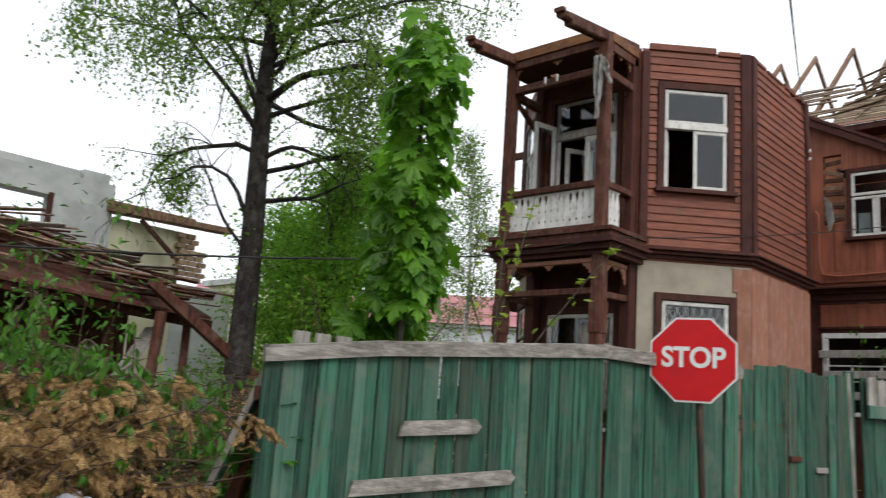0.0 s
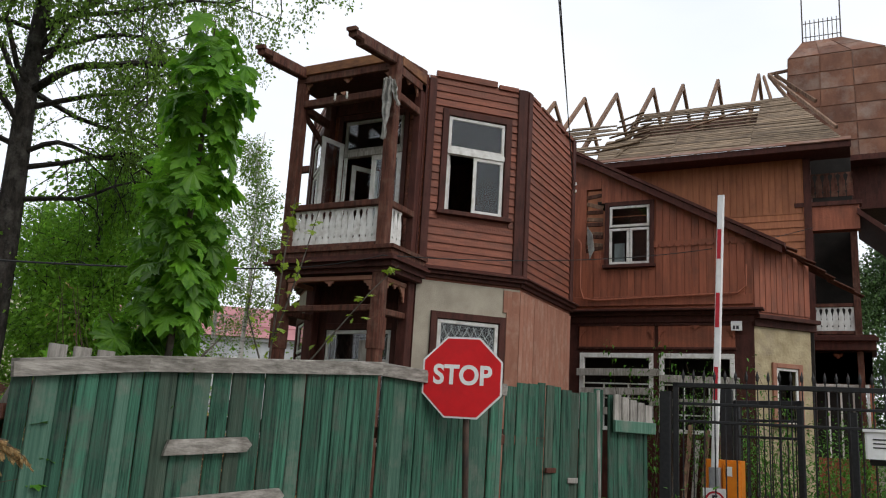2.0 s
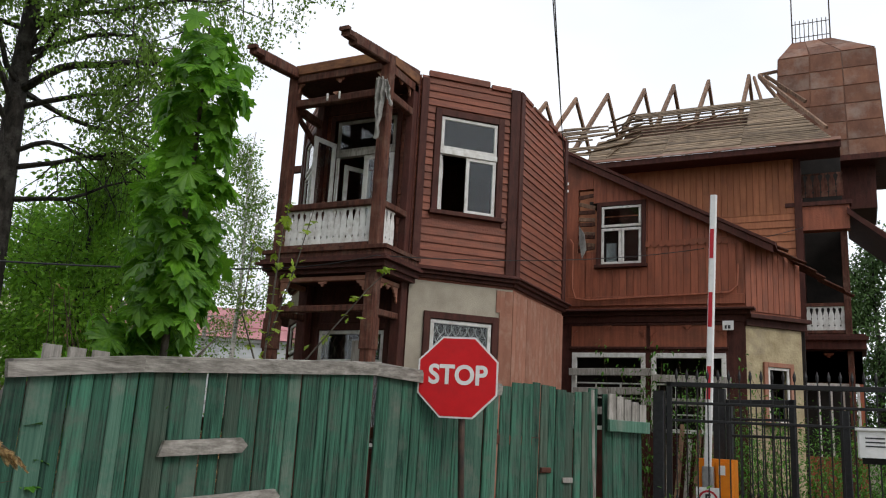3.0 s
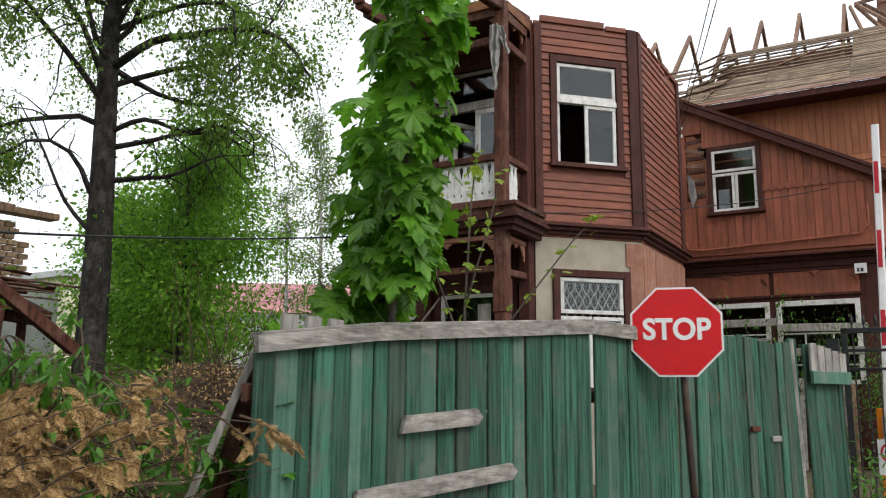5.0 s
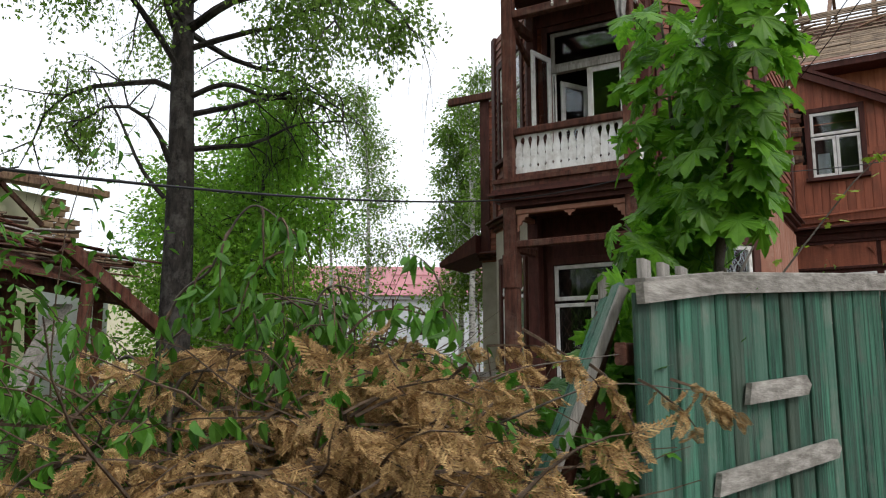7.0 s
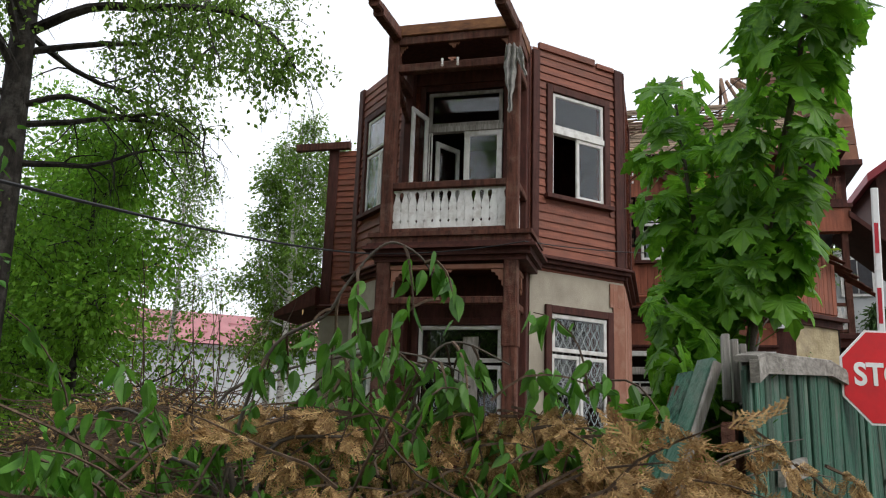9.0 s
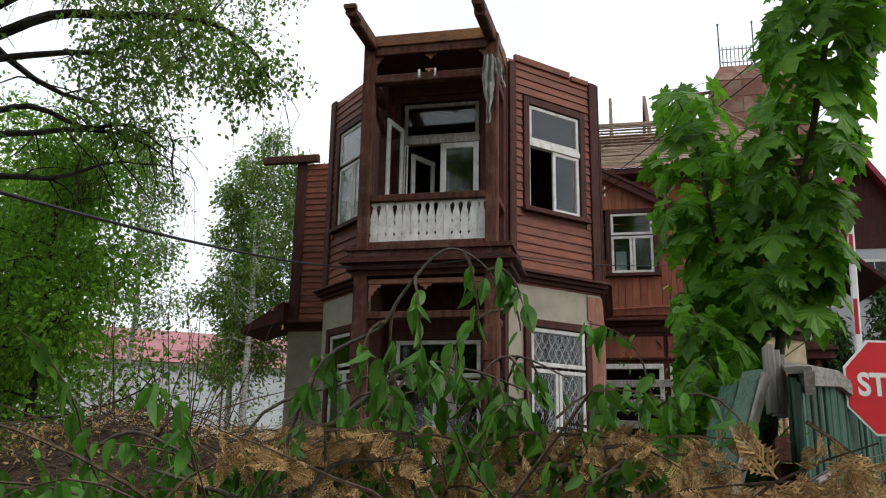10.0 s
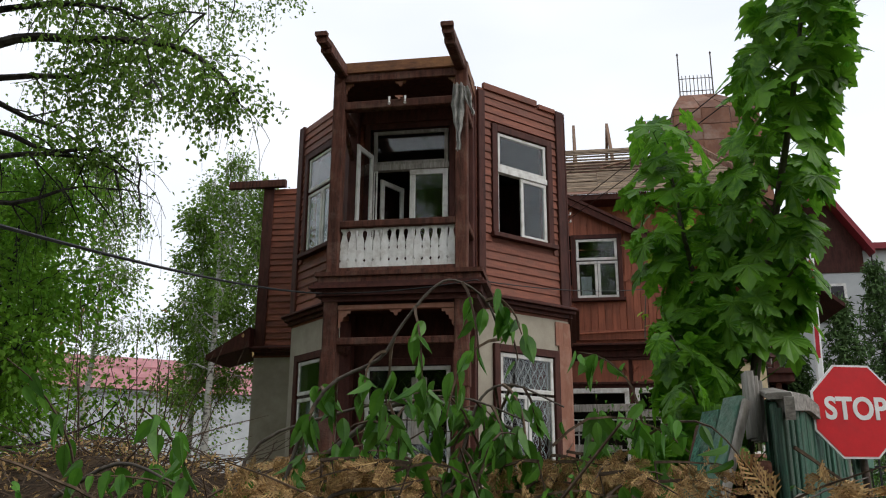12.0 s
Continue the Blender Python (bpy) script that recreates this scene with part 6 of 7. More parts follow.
def frond_blade():
    """A flat conifer frond of unit length: a rib, side shoots and short scaly twigs on them."""
    quads = []

    def strip(p, q, w0, w1):
        p, q = np.array(p), np.array(q)
        d = q - p
        s_ = np.array((-d[1], d[0])) / np.hypot(*d)
        quads.append([p - s_ * w0, q - s_ * w1, q + s_ * w1, p + s_ * w0])
    strip((0, 0), (0, 1.0), 0.014, 0.006)
    for i in range(9):
        y = 0.10 + i * 0.096
        for sg in (-1, 1):
            y2 = y + (0.04 if sg > 0 else 0.0)
            l_ = 0.40 * (1.0 - 0.62 * y2)
            d = np.array((sg * math.sin(0.80), math.cos(0.80)))
            a = np.array((0.0, y2))
            strip(a, a + d * l_, 0.018, 0.012)
            for j in range(3):
                b = a + d * l_ * (0.30 + 0.28 * j)
                for s2 in (-1, 1):
                    e = math.atan2(d[0], d[1]) + s2 * 0.7
                    strip(b, b + np.array((math.sin(e), math.cos(e))) * l_ * (0.36 - 0.07 * j), 0.019, 0.008)
    q = np.array(quads)
    z = -1.3 * q[..., 0] ** 2 - 0.40 * q[..., 1] ** 2 + 0.06 * np.sin(q[..., 0] * 13 + q[..., 1] * 9)
    return np.concatenate([q, z[..., None]], axis=2).reshape(-1, 3)


def frond_mesh(name, poses_, mat, parent):
    """Many fronds as one mesh."""
    base = frond_blade()
    m = np.array([[list(r_) for r_ in p] for p in poses_])
    v = np.einsum("nij,kj->nki", m[:, :3, :3], base) + m[:, None, :3, 3]
    v = v.reshape(-1, 3)
    k = len(v) // 4
    me = bpy.data.meshes.new(name)
    me.vertices.add(len(v))
    me.vertices.foreach_set("co", v.reshape(-1))
    me.loops.add(k * 4)
    me.loops.foreach_set("vertex_index", np.arange(k * 4, dtype=np.int32))
    me.polygons.add(k)
    me.polygons.foreach_set("loop_start", np.arange(0, k * 4, 4, dtype=np.int32))
    me.polygons.foreach_set("loop_total", np.full(k, 4, dtype=np.int32))
    me.materials.append(mat)
    me.update(calc_edges=True)
    ob = new(name, me)
    ob.parent = parent
    ob.matrix_parent_inverse = parent.matrix_basis.inverted()
    ob["kind"] = "stuff"
    return ob


# dry conifer boughs: each a bent twig with fronds hanging from it
fp, ft = [], []


def bough(p, d, length, n, size):
    line = wander(p, d, length, 5, 0.25, 0.12)
    ft.append(tube(line, taper(0.007, 0.002, 6), 4, False))
    for k in range(n):
        u = (0.2 + 0.8 * (k + grow.random()) / n) * 4.999
        j = int(u)
        q = line[j].lerp(line[j + 1], u - j)
        dd = (line[j + 1] - line[j]).normalized() * 0.5 + rv(0.45) + Vector((0, 0, -0.75))
        fp.append(leaf_pose(q, dd, rv(1.0), size * grow.uniform(0.6, 1.25)))


for i in range(520):
    x, y = grow.uniform(-6.4, -3.95), grow.uniform(0.95, 3.3)
    h = heap(x, y)
    if h < 0.35 or (x < -5.7 and grow.random() < 0.6) or (y > 2.5 and grow.random() < 0.45) or (x > -4.6 and grow.random() < 0.35):
        continue
    a = grow.uniform(0, 2 * math.pi)
    bough((x, y, h * grow.uniform(0.66, 0.98)), (math.cos(a), math.sin(a) - 0.3, grow.uniform(0.0, 0.9)), grow.uniform(0.25, 0.55), 13, 0.105)
for i in range(150):
    x, y = grow.uniform(-9.0, -6.2), grow.uniform(1.2, 3.6)
    bough((x, y, heap(x, y) * grow.uniform(0.6, 0.95)), (grow.gauss(0, 1), grow.gauss(0, 1), 0.3), grow.uniform(0.25, 0.5), 10, 0.105)


# wilting green sprays on the heap
gp, tw = [], []


def spray(p, d, length, n, size, droop=0.16):
    line = wander(p, d, length, 7, 0.22, droop)
    tw.append(tube(line, taper(0.006, 0.002, 8), 4, False))
    for k in range(n):
        u = grow.uniform(0.15, 1.0) * 6.999
        j = int(u)
        q = line[j].lerp(line[j + 1], u - j)
        dd = Vector((grow.gauss(0, 0.45), grow.gauss(0, 0.45), -1.0))
        gp.append(leaf_pose(q + rv(0.015), dd, rv(1.0), size * grow.uniform(0.65, 1.2)))


for i in range(400):
    x, y = grow.uniform(-9.0, -4.7), grow.uniform(2.1, 3.9)
    h = heap(x, y)
    if h < 0.6:
        continue
    a = grow.uniform(0, 2 * math.pi)
    spray((x, y, h * grow.uniform(0.7, 1.0)), (math.cos(a), math.sin(a), grow.uniform(0.3, 1.2)), grow.uniform(0.4, 0.85), 14, 0.088)
for i in range(170):
    x, y = grow.uniform(-8.8, -5.8), grow.uniform(1.3, 2.7)
    spray((x, y, heap(x, y) * 0.95), (grow.gauss(0, 1), grow.gauss(0, 1), 0.6), grow.uniform(0.3, 0.7), 15, 0.092)
# the long bent limbs that stand up from the heap, with leafy shoots
BENT_LIMBS = ((((-5.95, 2.55, 1.05), (-5.93, 2.52, 1.35), (-5.88, 2.52, 1.56), (-5.71, 2.53, 1.72), (-5.55, 2.53, 1.82), (-5.36, 2.52, 1.80), (-5.15, 2.50, 1.72)), 0.019),
         (((-5.86, 2.1, 1.20), (-5.78, 2.08, 1.58), (-5.68, 2.07, 1.81), (-5.52, 2.07, 1.90), (-5.46, 2.07, 1.99), (-5.37, 2.07, 2.10), (-5.30, 2.08, 2.13), (-5.21, 2.10, 2.07), (-5.17, 2.12, 1.96)), 0.009),
         (((-5.88, 2.3, 1.20), (-5.90, 2.3, 1.36), (-5.945, 2.3, 1.48), (-5.92, 2.3, 1.56)), 0.020),
         (((-5.86, 2.28, 1.25), (-6.03, 2.3, 1.41), (-6.16, 2.32, 1.45), (-6.4, 2.4, 1.50)), 0.016),
         (((-5.40, 2.42, 1.40), (-5.32, 2.40, 1.66), (-5.26, 2.40, 1.82), (-5.16, 2.40, 1.86), (-5.0, 2.42, 1.79)), 0.009),
         (((-5.70, 2.1, 1.10), (-5.72, 2.1, 1.38), (-5.65, 2.1, 1.52), (-5.46, 2.12, 1.54)), 0.015),
         (((-6.02, 2.3, 1.20), (-6.0, 2.3, 1.62), (-5.74, 2.32, 1.76), (-5.36, 2.34, 1.82), (-5.1, 2.4, 1.74)), 0.009),
         (((-6.9, 2.7, 1.50), (-6.6, 2.6, 1.62), (-6.32, 2.5, 1.55)), 0.014),
         (((-4.6, 2.1, 1.35), (-4.35, 2.2, 1.52), (-4.1, 2.5, 1.58)), 0.006),
         (((-4.5, 2.4, 1.35), (-4.2, 2.6, 1.48), (-3.95, 2.9, 1.46)), 0.006))
for pts, r0 in BENT_LIMBS[:2] + BENT_LIMBS[4:5] + BENT_LIMBS[6:7]:
    line = curved(pts)
    for k in range(3, len(line)):
        if grow.random() < (0.30 if r0 < 0.0105 else 0.5):
            spray(line[k], rv(0.7) + Vector((0.35, 0, -0.1)), grow.uniform(0.12, 0.32), 7, 0.088, 0.45)
for i in range(34):
    p = Vector((grow.uniform(-5.75, -4.75), grow.uniform(2.15, 2.7), grow.uniform(1.35, 1.70)))
    spray(p, (grow.gauss(0.2, 0.6), grow.gauss(0, 0.5), 0.8), grow.uniform(0.3, 0.5), 12, 0.088, 0.30)
joined_leaves("green_leaves", gp, OVAL_SHAPES, M_LEAFGREEN, pile)
part("spray_twigs", join(*tw), M_TWIG, pile)["kind"] = "stuff"
for pts, r0 in BENT_LIMBS:
    part("limb", tube(curved(pts), taper(r0 * 0.75, r0 * 0.3, 4 * len(pts) - 3), 7), M_LIMB, pile, "smooth grey bent limb", smooth=True)
# dry feathery sprigs that hang in front of the fence end
for p, d in (((-4.35, 2.3, 1.66), (0.9, 0.3, -0.25)), ((-4.2, 2.5, 1.55), (0.9, 0.2, -0.4)), ((-4.5, 2.2, 1.55), (-0.5, 0.2, -0.4)), ((-4.1, 2.7, 1.5), (0.7, 0.4, -0.3)), ((-4.0, 2.75, 1.5), (0.9, 0.5, -0.3))):
    bough(p, d, 0.30, 10, 0.085)
for k in range(55):
    p = Vector((grow.uniform(-5.85, -4.65), grow.uniform(2.1, 2.75), grow.uniform(1.30, 1.66)))
    foot = p + Vector((grow.uniform(-0.25, 0.25), grow.uniform(0.0, 0.3), -0.7))
    ft.append(tube([foot, foot.lerp(p, 0.6) + rv(0.02), p], [0.005, 0.004, 0.003], 4, False))
    bough(p, (grow.gauss(0, 1), grow.gauss(0, 0.6), 0.1), grow.uniform(0.15, 0.32), 10, 0.095)
frond_mesh("dry_fronds", fp, M_FROND, pile)
part("bough_twigs", join(*ft), M_TWIG, pile)["kind"] = "stuff"

heap2 = thing("twig_heap", (-10.6, 9.2, 0.2), "grey-brown heap of bare twigs and dead branches", "brush heap", kind="stuff")
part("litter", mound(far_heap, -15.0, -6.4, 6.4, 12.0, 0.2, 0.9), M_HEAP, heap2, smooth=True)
twl, dryc = [], []
for i in range(1900):
    x, y = grow.uniform(-14.2, -7.0), grow.uniform(6.8, 11.4)
    h = far_heap(x, y)
    if h < 0.15:
        continue
    a = grow.uniform(0, 2 * math.pi)
    line = wander((x, y, rise(x, y) + h * grow.uniform(0.85, 1.05)), (math.cos(a), math.sin(a), grow.uniform(-0.2, 0.4)), grow.uniform(0.5, 1.6), 5, 0.25, 0.03)
    twl.append(tube(line, taper(grow.uniform(0.004, 0.014), 0.003, 6), 4, False))
    dryc += [(x + grow.gauss(0, 0.2), y + grow.gauss(0, 0.2), rise(x, y) + h) for _ in range(4)]
part("twigs", join(*twl), M_TWIG, heap2)["kind"] = "stuff"
leaf_cloud("dry_leaves", dryc, 0.08, M_DRY, heap2, 0.3, 0.4, 45, 0.1)["kind"] = "stuff"


# ---- shrubs and weeds ----
def shrub(x, y, z0, h, r, n, size, mat, seed, label, shapes=None, stems=7):
    ob = thing("shrub", (x, y, z0), label, "shrub")
    lines = []
    for i in range(stems):
        a = grow.uniform(0, 2 * math.pi)
        lines.append(wander((x + math.cos(a) * r * 0.2, y + math.sin(a) * r * 0.2, z0), (math.cos(a) * r / h * 0.7, math.sin(a) * r / h * 0.7, 1), h * grow.uniform(0.7, 1.05), 7, 0.2))
    part("stemwork", join(*[tube(l_, taper(0.012, 0.003, 8), 4, False) for l_ in lines]), M_TWIG, ob)["kind"] = "stuff"
    ps = []
    for i in range(n):
        l_ = grow.choice(lines)
        u = grow.uniform(0.15, 1.0) * 6.999
        j = int(u)
        q = l_[j].lerp(l_[j + 1], u - j)
        o = rv(r * 0.28)
        ps.append(leaf_pose(q + o, o + Vector((0, 0, -0.1)) + rv(0.05), (0, 0, 1), size * grow.uniform(0.6, 1.2)))
    joined_leaves("foliage", ps, shapes or OVAL_SHAPES, mat, ob)
    return ob


shrub(-10.1, 4.4, 0.2, 3.6, 0.75, 900, 0.13, M_LEAFGREEN, 51, "leafy shrub beside the collapsed shed")
shrub(-8.8, 3.9, 0.2, 1.5, 0.7, 420, 0.10, M_LEAFGREEN, 52, "leafy shrub beside the collapsed shed")
for x, y, h, r, n in ((-0.9, 14.2, 1.9, 0.8, 700), (0.2, 13.6, 1.7, 0.8, 700), (-1.5, 15.8, 2.4, 0.7, 600), (0.9, 15.0, 1.8, 0.8, 600), (-0.2, 16.8, 2.3, 0.9, 700), (-2.5, 16.7, 3.0, 0.5, 400)):
    shrub(x, y, 0.3, h, r, n * 3, 0.065, M_LEAFGREEN, 53, "green shrub growing behind the iron gate")
shrub(-3.9, 16.95, 0.35, 3.3, 0.32, 420, 0.10, M_LEAFGREEN, 54, "climbing vine on the boarded veranda")
shrub(-1.6, 17.0, 0.35, 3.4, 0.28, 300, 0.09, M_LEAFGREEN, 55, "climbing vine on the ochre corner")
for x, y, h, r, n in ((-4.95, 3.75, 1.5, 0.40, 260), (-4.85, 3.50, 1.3, 0.28, 160)):
    shrub(x, y, 0.05, h, r, n, 0.15, M_LEAFGREEN, 56, "maple shoots at the fence foot", MAPLE_SHAPES)
for x, y, h, r, n in ((-1.9, 9.6, 0.9, 0.5, 300), (-1.6, 9.0, 0.7, 0.4, 240)):
    shrub(x, y, 0.25, h, r, n, 0.08, M_LEAFGREEN, 57, "weeds at the fence end")
for i in range(24):
    x, y = grow.uniform(-25, -11), grow.uniform(14.5, 24)
    if 0.40 < (-4.96 - x) / (y + 0.27) < 0.66:
        continue
    shrub(x, y, 0.3, grow.uniform(1.3, 2.6), 1.2, 420, 0.15, M_TREELEAF, 60 + i, "undergrowth shrub below the trees", stems=9)
for i in range(5):
    x, y = -10.7 + i * 0.3, 8.8 + grow.uniform(-0.4, 0.4)
    shrub(x, y, 0.4, grow.uniform(3.0, 4.0), 0.45, 34, 0.06, M_DRY, 80 + i, "nearly bare bush with reddish leaves", stems=4)

# ---- far building with the faded red roof ----
far = thing("long_building", (-50.0, 54.0, 0.3), "long pale two-storey building with faded red metal roof", "building")
f_far_w = Face((-70.0, 41.0), (-22.0, 74.73))
part("wall", f_far_w.slab(0, 0.2, f_far_w.length, 8.9, -9.0, 0.0), M_PALEWALL, far)
part("roof", prism([f_far_w.at(-0.6, 8.8, 0.7), f_far_w.at(-0.6, 12.0, -4.5), f_far_w.at(-0.6, 8.8, -9.7)], f_far_w.d * (f_far_w.length + 1.2)), M_PINKROOF, far)
for i in range(40):
    s = 1.0 + i * 1.1
    for k, (u, v) in enumerate(((0.28, 0.32), (0.62, 0.66))):
        if i % 2 == k:
            part("snow_guard", f_far_w.slab(s, 8.8 + 3.2 * u + 0.12, s + 1.5, 8.8 + 3.2 * u + 0.24, 0.7 - 5.2 * u, 0.7 - 5.2 * u + 0.06), M_PINKROOF, far)
for i in range(10):
    s = 2.0 + i * 2.6
    for z in (2.0, 5.6):
        w = part("window", f_far_w.slab(s, z, s + 1.2, z + 1.5, 0.0, 0.05), M_WHITE, far)
        part("window_pane", f_far_w.slab(s + 0.1, z + 0.1, s + 1.1, z + 1.4, 0.05, 0.07), M_BARS, w)
for s in (33.0, 40.5):
    part("downpipe", tube([f_far_w.at(s, 8.6, 0.3), f_far_w.at(s, 8.2, 0.12), f_far_w.at(s, 0.3, 0.12)], 0.07, 6), M_TRIM, far)
part("cornice", f_far_w.slab(0, 8.5, f_far_w.length, 8.75, 0.0, 0.35), M_PALEWALL, far)

# ---- ruined house on the other side ----
ruin = thing("ruined_house", (-22.0, 10.5, 0.3), "roofless plastered ruin with broken walls", "house")
f_ruin = Face((-22.0, 14.0), (-22.0, 4.0))


def ru(y0, z0, y1, z1, t=0.3):
    return block(-22.3 - t, y0, z0, -22.0, y1, z1, 0.03)


for y0, z0, y1, z1 in ((3.0, 0.2, 10.4, 5.3), (3.0, 6.35, 10.4, 7.0), (8.72, 5.3, 10.4, 6.35), (3.0, 5.3, 5.6, 6.35), (6.5, 7.0, 9.4, 7.18), (4.2, 7.0, 6.3, 7.3), (9.45, 7.0, 10.2, 7.25)):
    part("wall", ru(y0, z0, y1, z1), M_RUINWALL, ruin)
part("wall", join(block(-22.7, 10.4, 0.2, -22.15, 12.7, 6.15, 0.03)), M_YWALL, ruin, "pale yellow broken wall")
part("wall", block(-22.6, 12.6, 0.2, -22.1, 14.6, 4.6, 0.03), M_RUINWALL, ruin)
for i in range(9):
    for j in range(3 if i < 6 else 2):
        part("brick", block(-22.14, 12.45 + j * 0.32 + (i % 2) * 0.12, 4.7 + i * 0.16, -21.98, 12.72 + j * 0.32 + (i % 2) * 0.12, 4.83 + i * 0.16, 0.01), M_BRICK, ruin)
part("roof_plate", timber((-22.0, 10.2, 6.32), (-21.9, 14.1, 6.42), 0.45, 0.17), M_RAWWOOD, ruin)
part("roof_plate", timber((-22.1, 10.2, 6.52), (-22.0, 12.9, 6.5), 0.3, 0.12), M_RAWWOOD, ruin)
part("loose_rafter", timber((-21.9, 11.2, 6.2), (-21.8, 12.3, 5.3), 0.1, 0.12), M_TIMBER, ruin)
part("dark_frame", block(-22.05, 8.62, 4.6, -21.93, 8.74, 6.4), M_TRIM, ruin)
yel = thing("yellow_house", (-38.0, 27.0, 0.3), "small yellow house with flat grey roof edge", "house")
part("wall", block(-41.0, 25.5, 0.2, -37.0, 29.4, 7.3), M_YWALL, yel)
part("roof", block(-41.3, 25.2, 7.3, -36.7, 29.8, 7.6), M_RUINWALL, yel)

# ---- collapsed shed ----
shed = thing("collapsed_shed", (-14.6, 6.8, 0.2), "collapsed timber shed with a heap of broken roof boards", "shed")
for x, y, h in ((-13.4, 4.4, 3.0), (-13.6, 7.4, 2.9), (-15.6, 9.3, 2.9), (-15.9, 8.4, 2.8), (-15.3, 7.4, 2.9), (-14.4, 5.8, 2.9), (-16.2, 5.2, 3.0)):
    part("post", timber((x, y, 0.1), (x + dice.uniform(-0.15, 0.15), y + dice.uniform(-0.2, 0.2), h), 0.16, 0.16), M_TIMBER, shed)
part("beam", timber((-13.3, 3.5, 3.05), (-15.6, 9.8, 2.95), 0.18, 0.2), M_TIMBER, shed)
part("beam", timber((-14.2, 7.6, 3.5), (-13.9, 9.9, 1.9), 0.18, 0.2), M_TIMBER, shed)
part("beam", timber((-13.0, 3.2, 2.9), (-13.0, 5.6, 1.2), 0.22, 0.22), M_TIMBER, shed)
part("beam", timber((-12.2, 2.9, 2.2), (-11.9, 4.4, 1.0), 0.2, 0.2), M_SALMON, shed)
part("brace", timber((-15.0, 8.2, 2.7), (-14.4, 7.0, 1.2), 0.3, 0.06), M_GREYWOOD, shed)
part("roof_sheet", prism([Vector((-13.0, 2.6, 3.1)), Vector((-14.9, 9.4, 3.0)), Vector((-17.5, 8.6, 4.2)), Vector((-16.6, 2.4, 4.7))], (0, 0, 0.06)), M_TIMBER, shed)
part("back_wall", prism([Vector((-17.0, 2.5, 0.2)), Vector((-17.2, 8.8, 0.2)), Vector((-17.2, 8.8, 4.0)), Vector((-17.0, 2.5, 4.4))], (-0.1, 0, 0)), M_TIMBER, shed)
for i in range(170):
    y = dice.uniform(2.6, 9.3)
    u = dice.random()
    x = -13.1 - (y - 2.6) * 0.25 - u * 3.6
    z = 3.2 + u * 1.2 * (1 - 0.03 * (y - 2.6)) + dice.uniform(0.0, 0.35) + 0.35 * math.exp(-((y - 5.0) / 2.0) ** 2)
    a = dice.uniform(-0.7, 0.7)
    l_ = dice.uniform(0.7, 2.4)
    d = Vector((math.sin(a) * 0.5 + 0.2, math.cos(a), dice.uniform(-0.28, 0.10))).normalized()
    m_ = dice.choice((M_RAWWOOD, M_TIMBER, M_TIMBER, M_SHINGLE, M_GREYWOOD))
    part("plank", timber(Vector((x, y, z)) - d * l_ / 2, Vector((x, y, z)) + d * l_ / 2, dice.uniform(0.06, 0.16), 0.03, up=(dice.uniform(-0.5, 0.5), 0.1, 1)), m_, shed)

# ---- low plank fence behind the heap ----
lowf = thing("plank_fence", (-11.0, 12.6, 0.3), "low grey plank fence behind the heap", "fence")
for i in range(3):
    part("plank", timber((-13.5, 13.0, 0.9 + i * 0.32), (-8.9, 12.6, 0.9 + i * 0.32), 0.03, 0.22), M_GREYWOOD, lowf)
for x in (-13.2, -11.4, -9.6):
    part("post", block(x, 12.75, 0.2, x + 0.1, 12.9, 1.8), M_GREYWOOD, lowf)

# ---- modern house behind on the other side ----
mod = thing("white_house", (6.0, 31.0, 0.3), "white plastered house with small gable and dark red roof edge", "house")
f_mod = Face((1.4, 30.6), (10.4, 30.6))
part("wall", join(f_mod.slab(0, 0.3, f_mod.length, 8.6, -6.0, 0.0), f_mod.slab(3.9, 8.6, f_mod.length, 9.8, -6.0, 0.0), prism([f_mod.at(1.6, 8.0, 0.02), f_mod.at(4.0, 8.0, 0.02), f_mod.at(4.0, 9.0, 0.02), f_mod.at(1.6, 9.0, 0.02)], -f_mod.n * 5.9)), M_PALEWALL, mod)
part("gable", prism([f_mod.at(1.6, 9.0, 0.05), f_mod.at(4.0, 9.0, 0.05), f_mod.at(4.0, 10.0, 0.05), f_mod.at(2.7, 12.0, 0.05), f_mod.at(1.6, 11.2, 0.05)], -f_mod.n * 5.8), M_TRIM, mod, "dark brown boarded gable")
for u, z in ((1.2, 11.15), (4.25, 9.85)):
    part("roof_slope", prism([f_mod.at(u, z, 0.6), f_mod.at(2.7, 12.25, 0.6), f_mod.at(2.7, 11.95, 0.6), f_mod.at(u, z - 0.3, 0.6)], -f_mod.n * 6.8), M_DARKRED, mod)
part("cornice", f_mod.slab(4.05, 9.8, f_mod.length + 0.1, 10.03, -6.1, 0.25), M_DARKRED, mod)
for u, z in ((0.2, 6.9), (0.2, 3.6), (2.2, 7.2), (4.3, 7.6), (4.3, 4.2), (6.6, 7.6)):
    w = part("window", f_mod.slab(u, z, u + 1.1, z + 1.4, 0.03, 0.07), M_WHITE, mod)
    for k in range(2):
        part("window_pane", f_mod.slab(u + 0.1 + k * 0.47, z + 0.1, u + 0.53 + k * 0.47, z + 1.3, 0.07, 0.09), M_BARS, w)


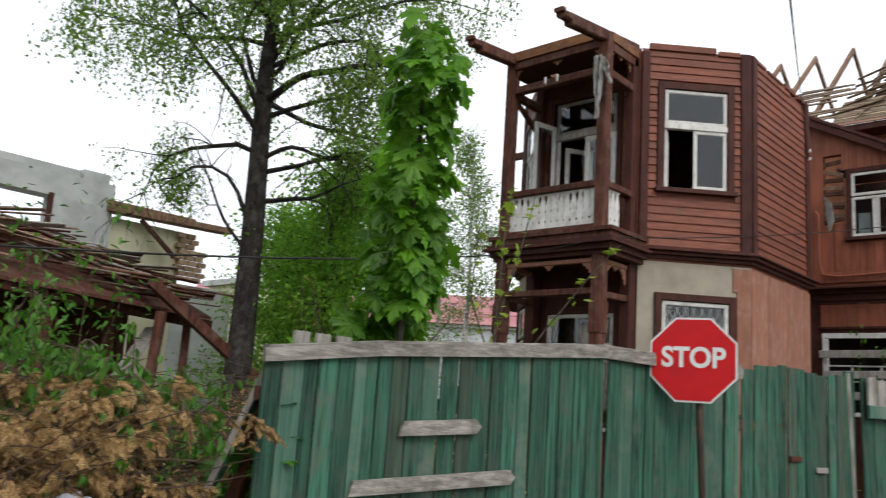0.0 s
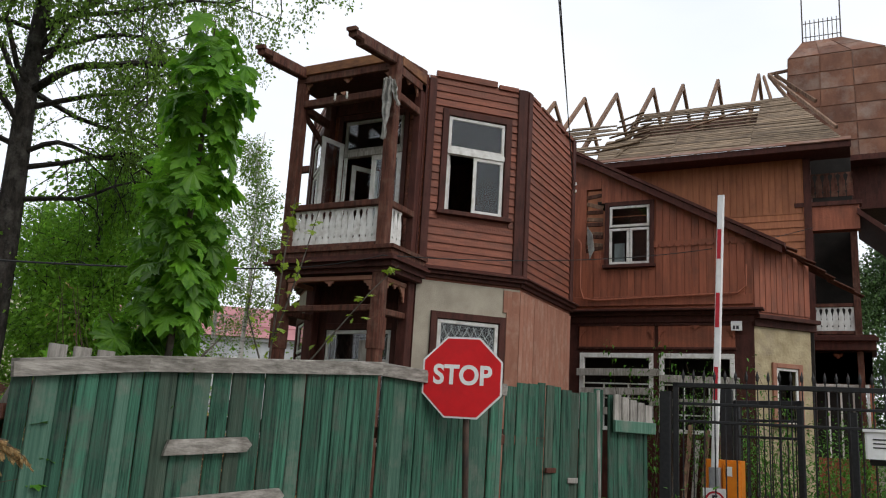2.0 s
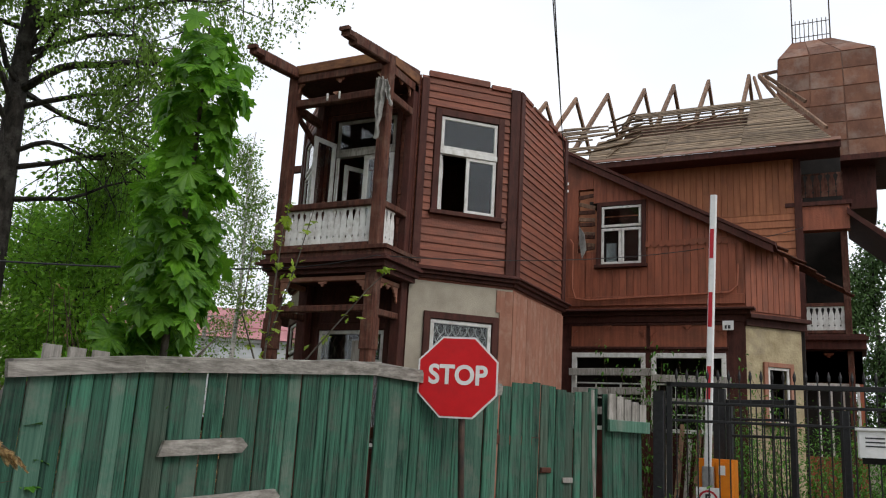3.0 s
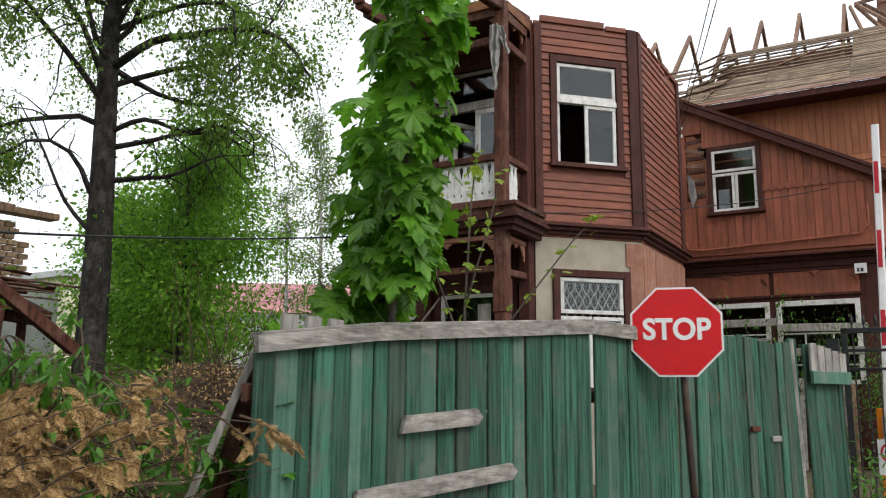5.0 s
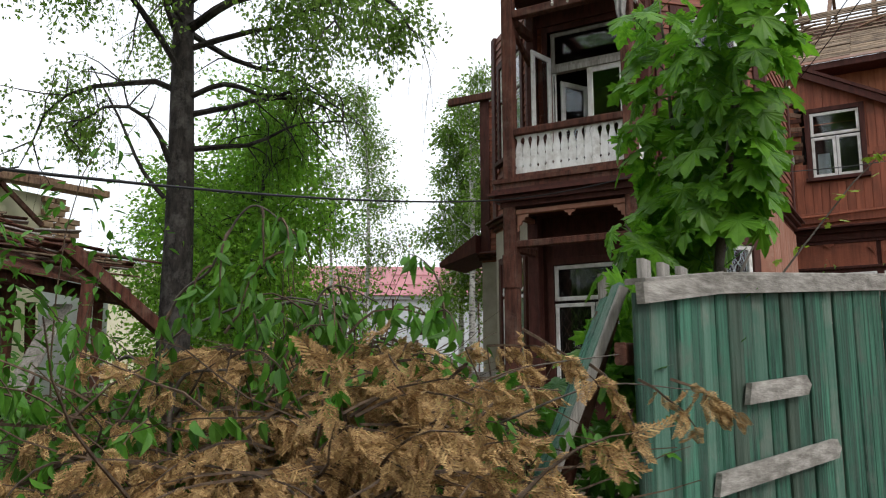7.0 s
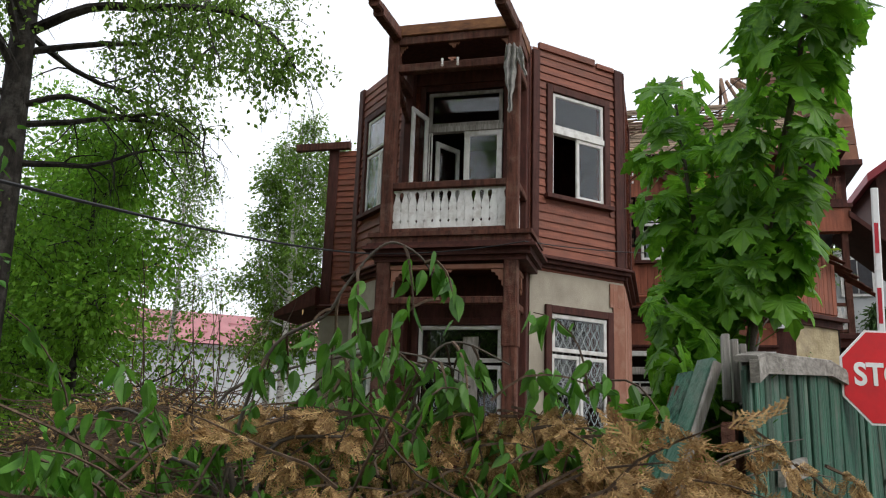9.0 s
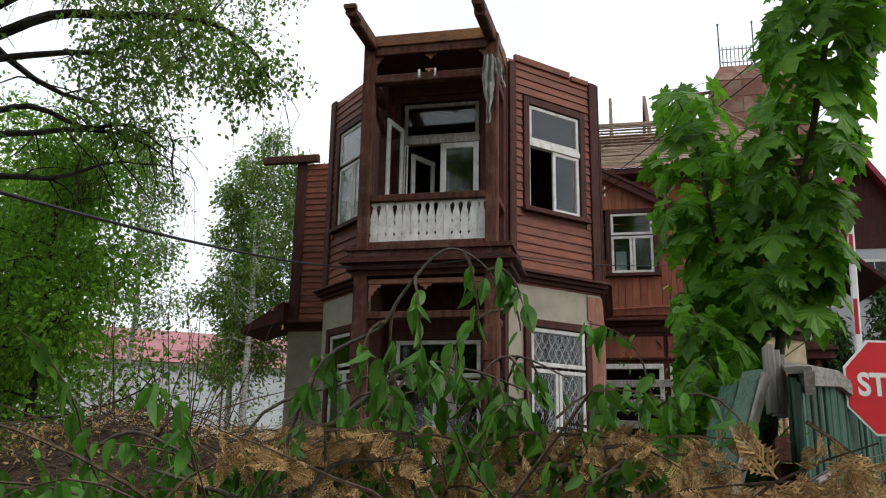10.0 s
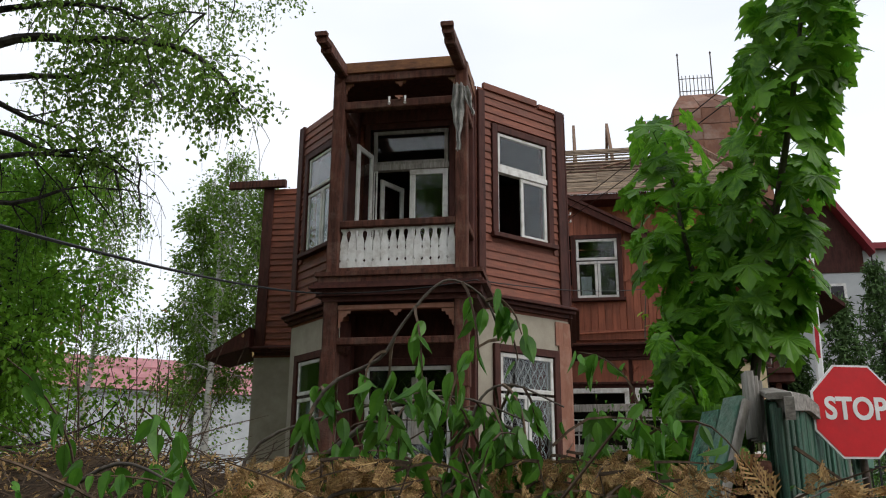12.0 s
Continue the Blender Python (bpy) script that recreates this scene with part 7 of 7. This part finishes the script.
# ---- wires ----
def wire(name, p, q, sag, r, label, steps=24):
    p, q = Vector(p), Vector(q)
    pts = [p.lerp(q, i / steps) - Vector((0, 0, 4 * sag * (i / steps) * (1 - i / steps))) for i in range(steps + 1)]
    solo(name, tube(pts, r, 5), M_CABLE, label, "cable")


wire("overhead_cable", (-8.3, 10.25, 4.03), (-7.2, -7.0, 2.1), 0.46, 0.012, "black overhead cable slung to the balcony")
wire("overhead_cable", (-8.3, 10.24, 4.03), (-6.2, 10.12, 4.12), 0.05, 0.008, "thin black cable along the balcony edge")
wire("overhead_cable", (-6.2, 10.12, 4.12), (-0.95, 20.85, 6.9), 0.35, 0.008, "thin black cable running to the far loggia")
wire("overhead_cable", (-5.0, 15.15, 6.7), (1.2, -5.0, 5.2), 0.2, 0.007, "black twin overhead cable")
wire("overhead_cable", (-5.0, 15.15, 6.5), (1.28, -5.0, 5.05), 0.2, 0.007, "black twin overhead cable")

# ---- plastic bag ----
bag_n = 15
bag_v = []
for j in range(bag_n):
    for i in range(bag_n):
        u, v = i / (bag_n - 1) - 0.5, j / (bag_n - 1) - 0.5
        x, y = -4.18 + 0.26 * u, 1.98 + 0.22 * v
        bump = 0.09 * (1 - 3.2 * (u * u + v * v)) + 0.07 * noise.noise((u * 6, v * 6, 3.0)) + 0.03 * noise.noise((u * 15, v * 15, 1.0))
        bag_v.append(Vector((x + 0.05 * noise.noise((v * 7, u * 7, 0.0)), y, heap(-4.18, 1.98) * 0.95 + 0.06 + 0.8 * bump)))
solo("plastic_bag", (bag_v, [(j * bag_n + i, j * bag_n + i + 1, (j + 1) * bag_n + i + 1, (j + 1) * bag_n + i) for j in range(bag_n - 1) for i in range(bag_n - 1)]), M_PLASTIC, "crumpled pale plastic bag on the brush heap", "bag", smooth=True)

# ---- pale planks against the veranda ----
for i in range(6):
    x = -3.35 + i * 0.17
    solo("loose_plank", timber((x, 16.55, rise(x, 16.55)), (x + dice.uniform(-0.08, 0.08), 17.1, 1.9 + dice.uniform(-0.25, 0.2)), 0.09, 0.025, up=(0, 1, 0)), M_RAWWOOD if i % 2 else M_GREYWOOD, "pale plank leaning on the veranda wall", "plank", group="loose planks")
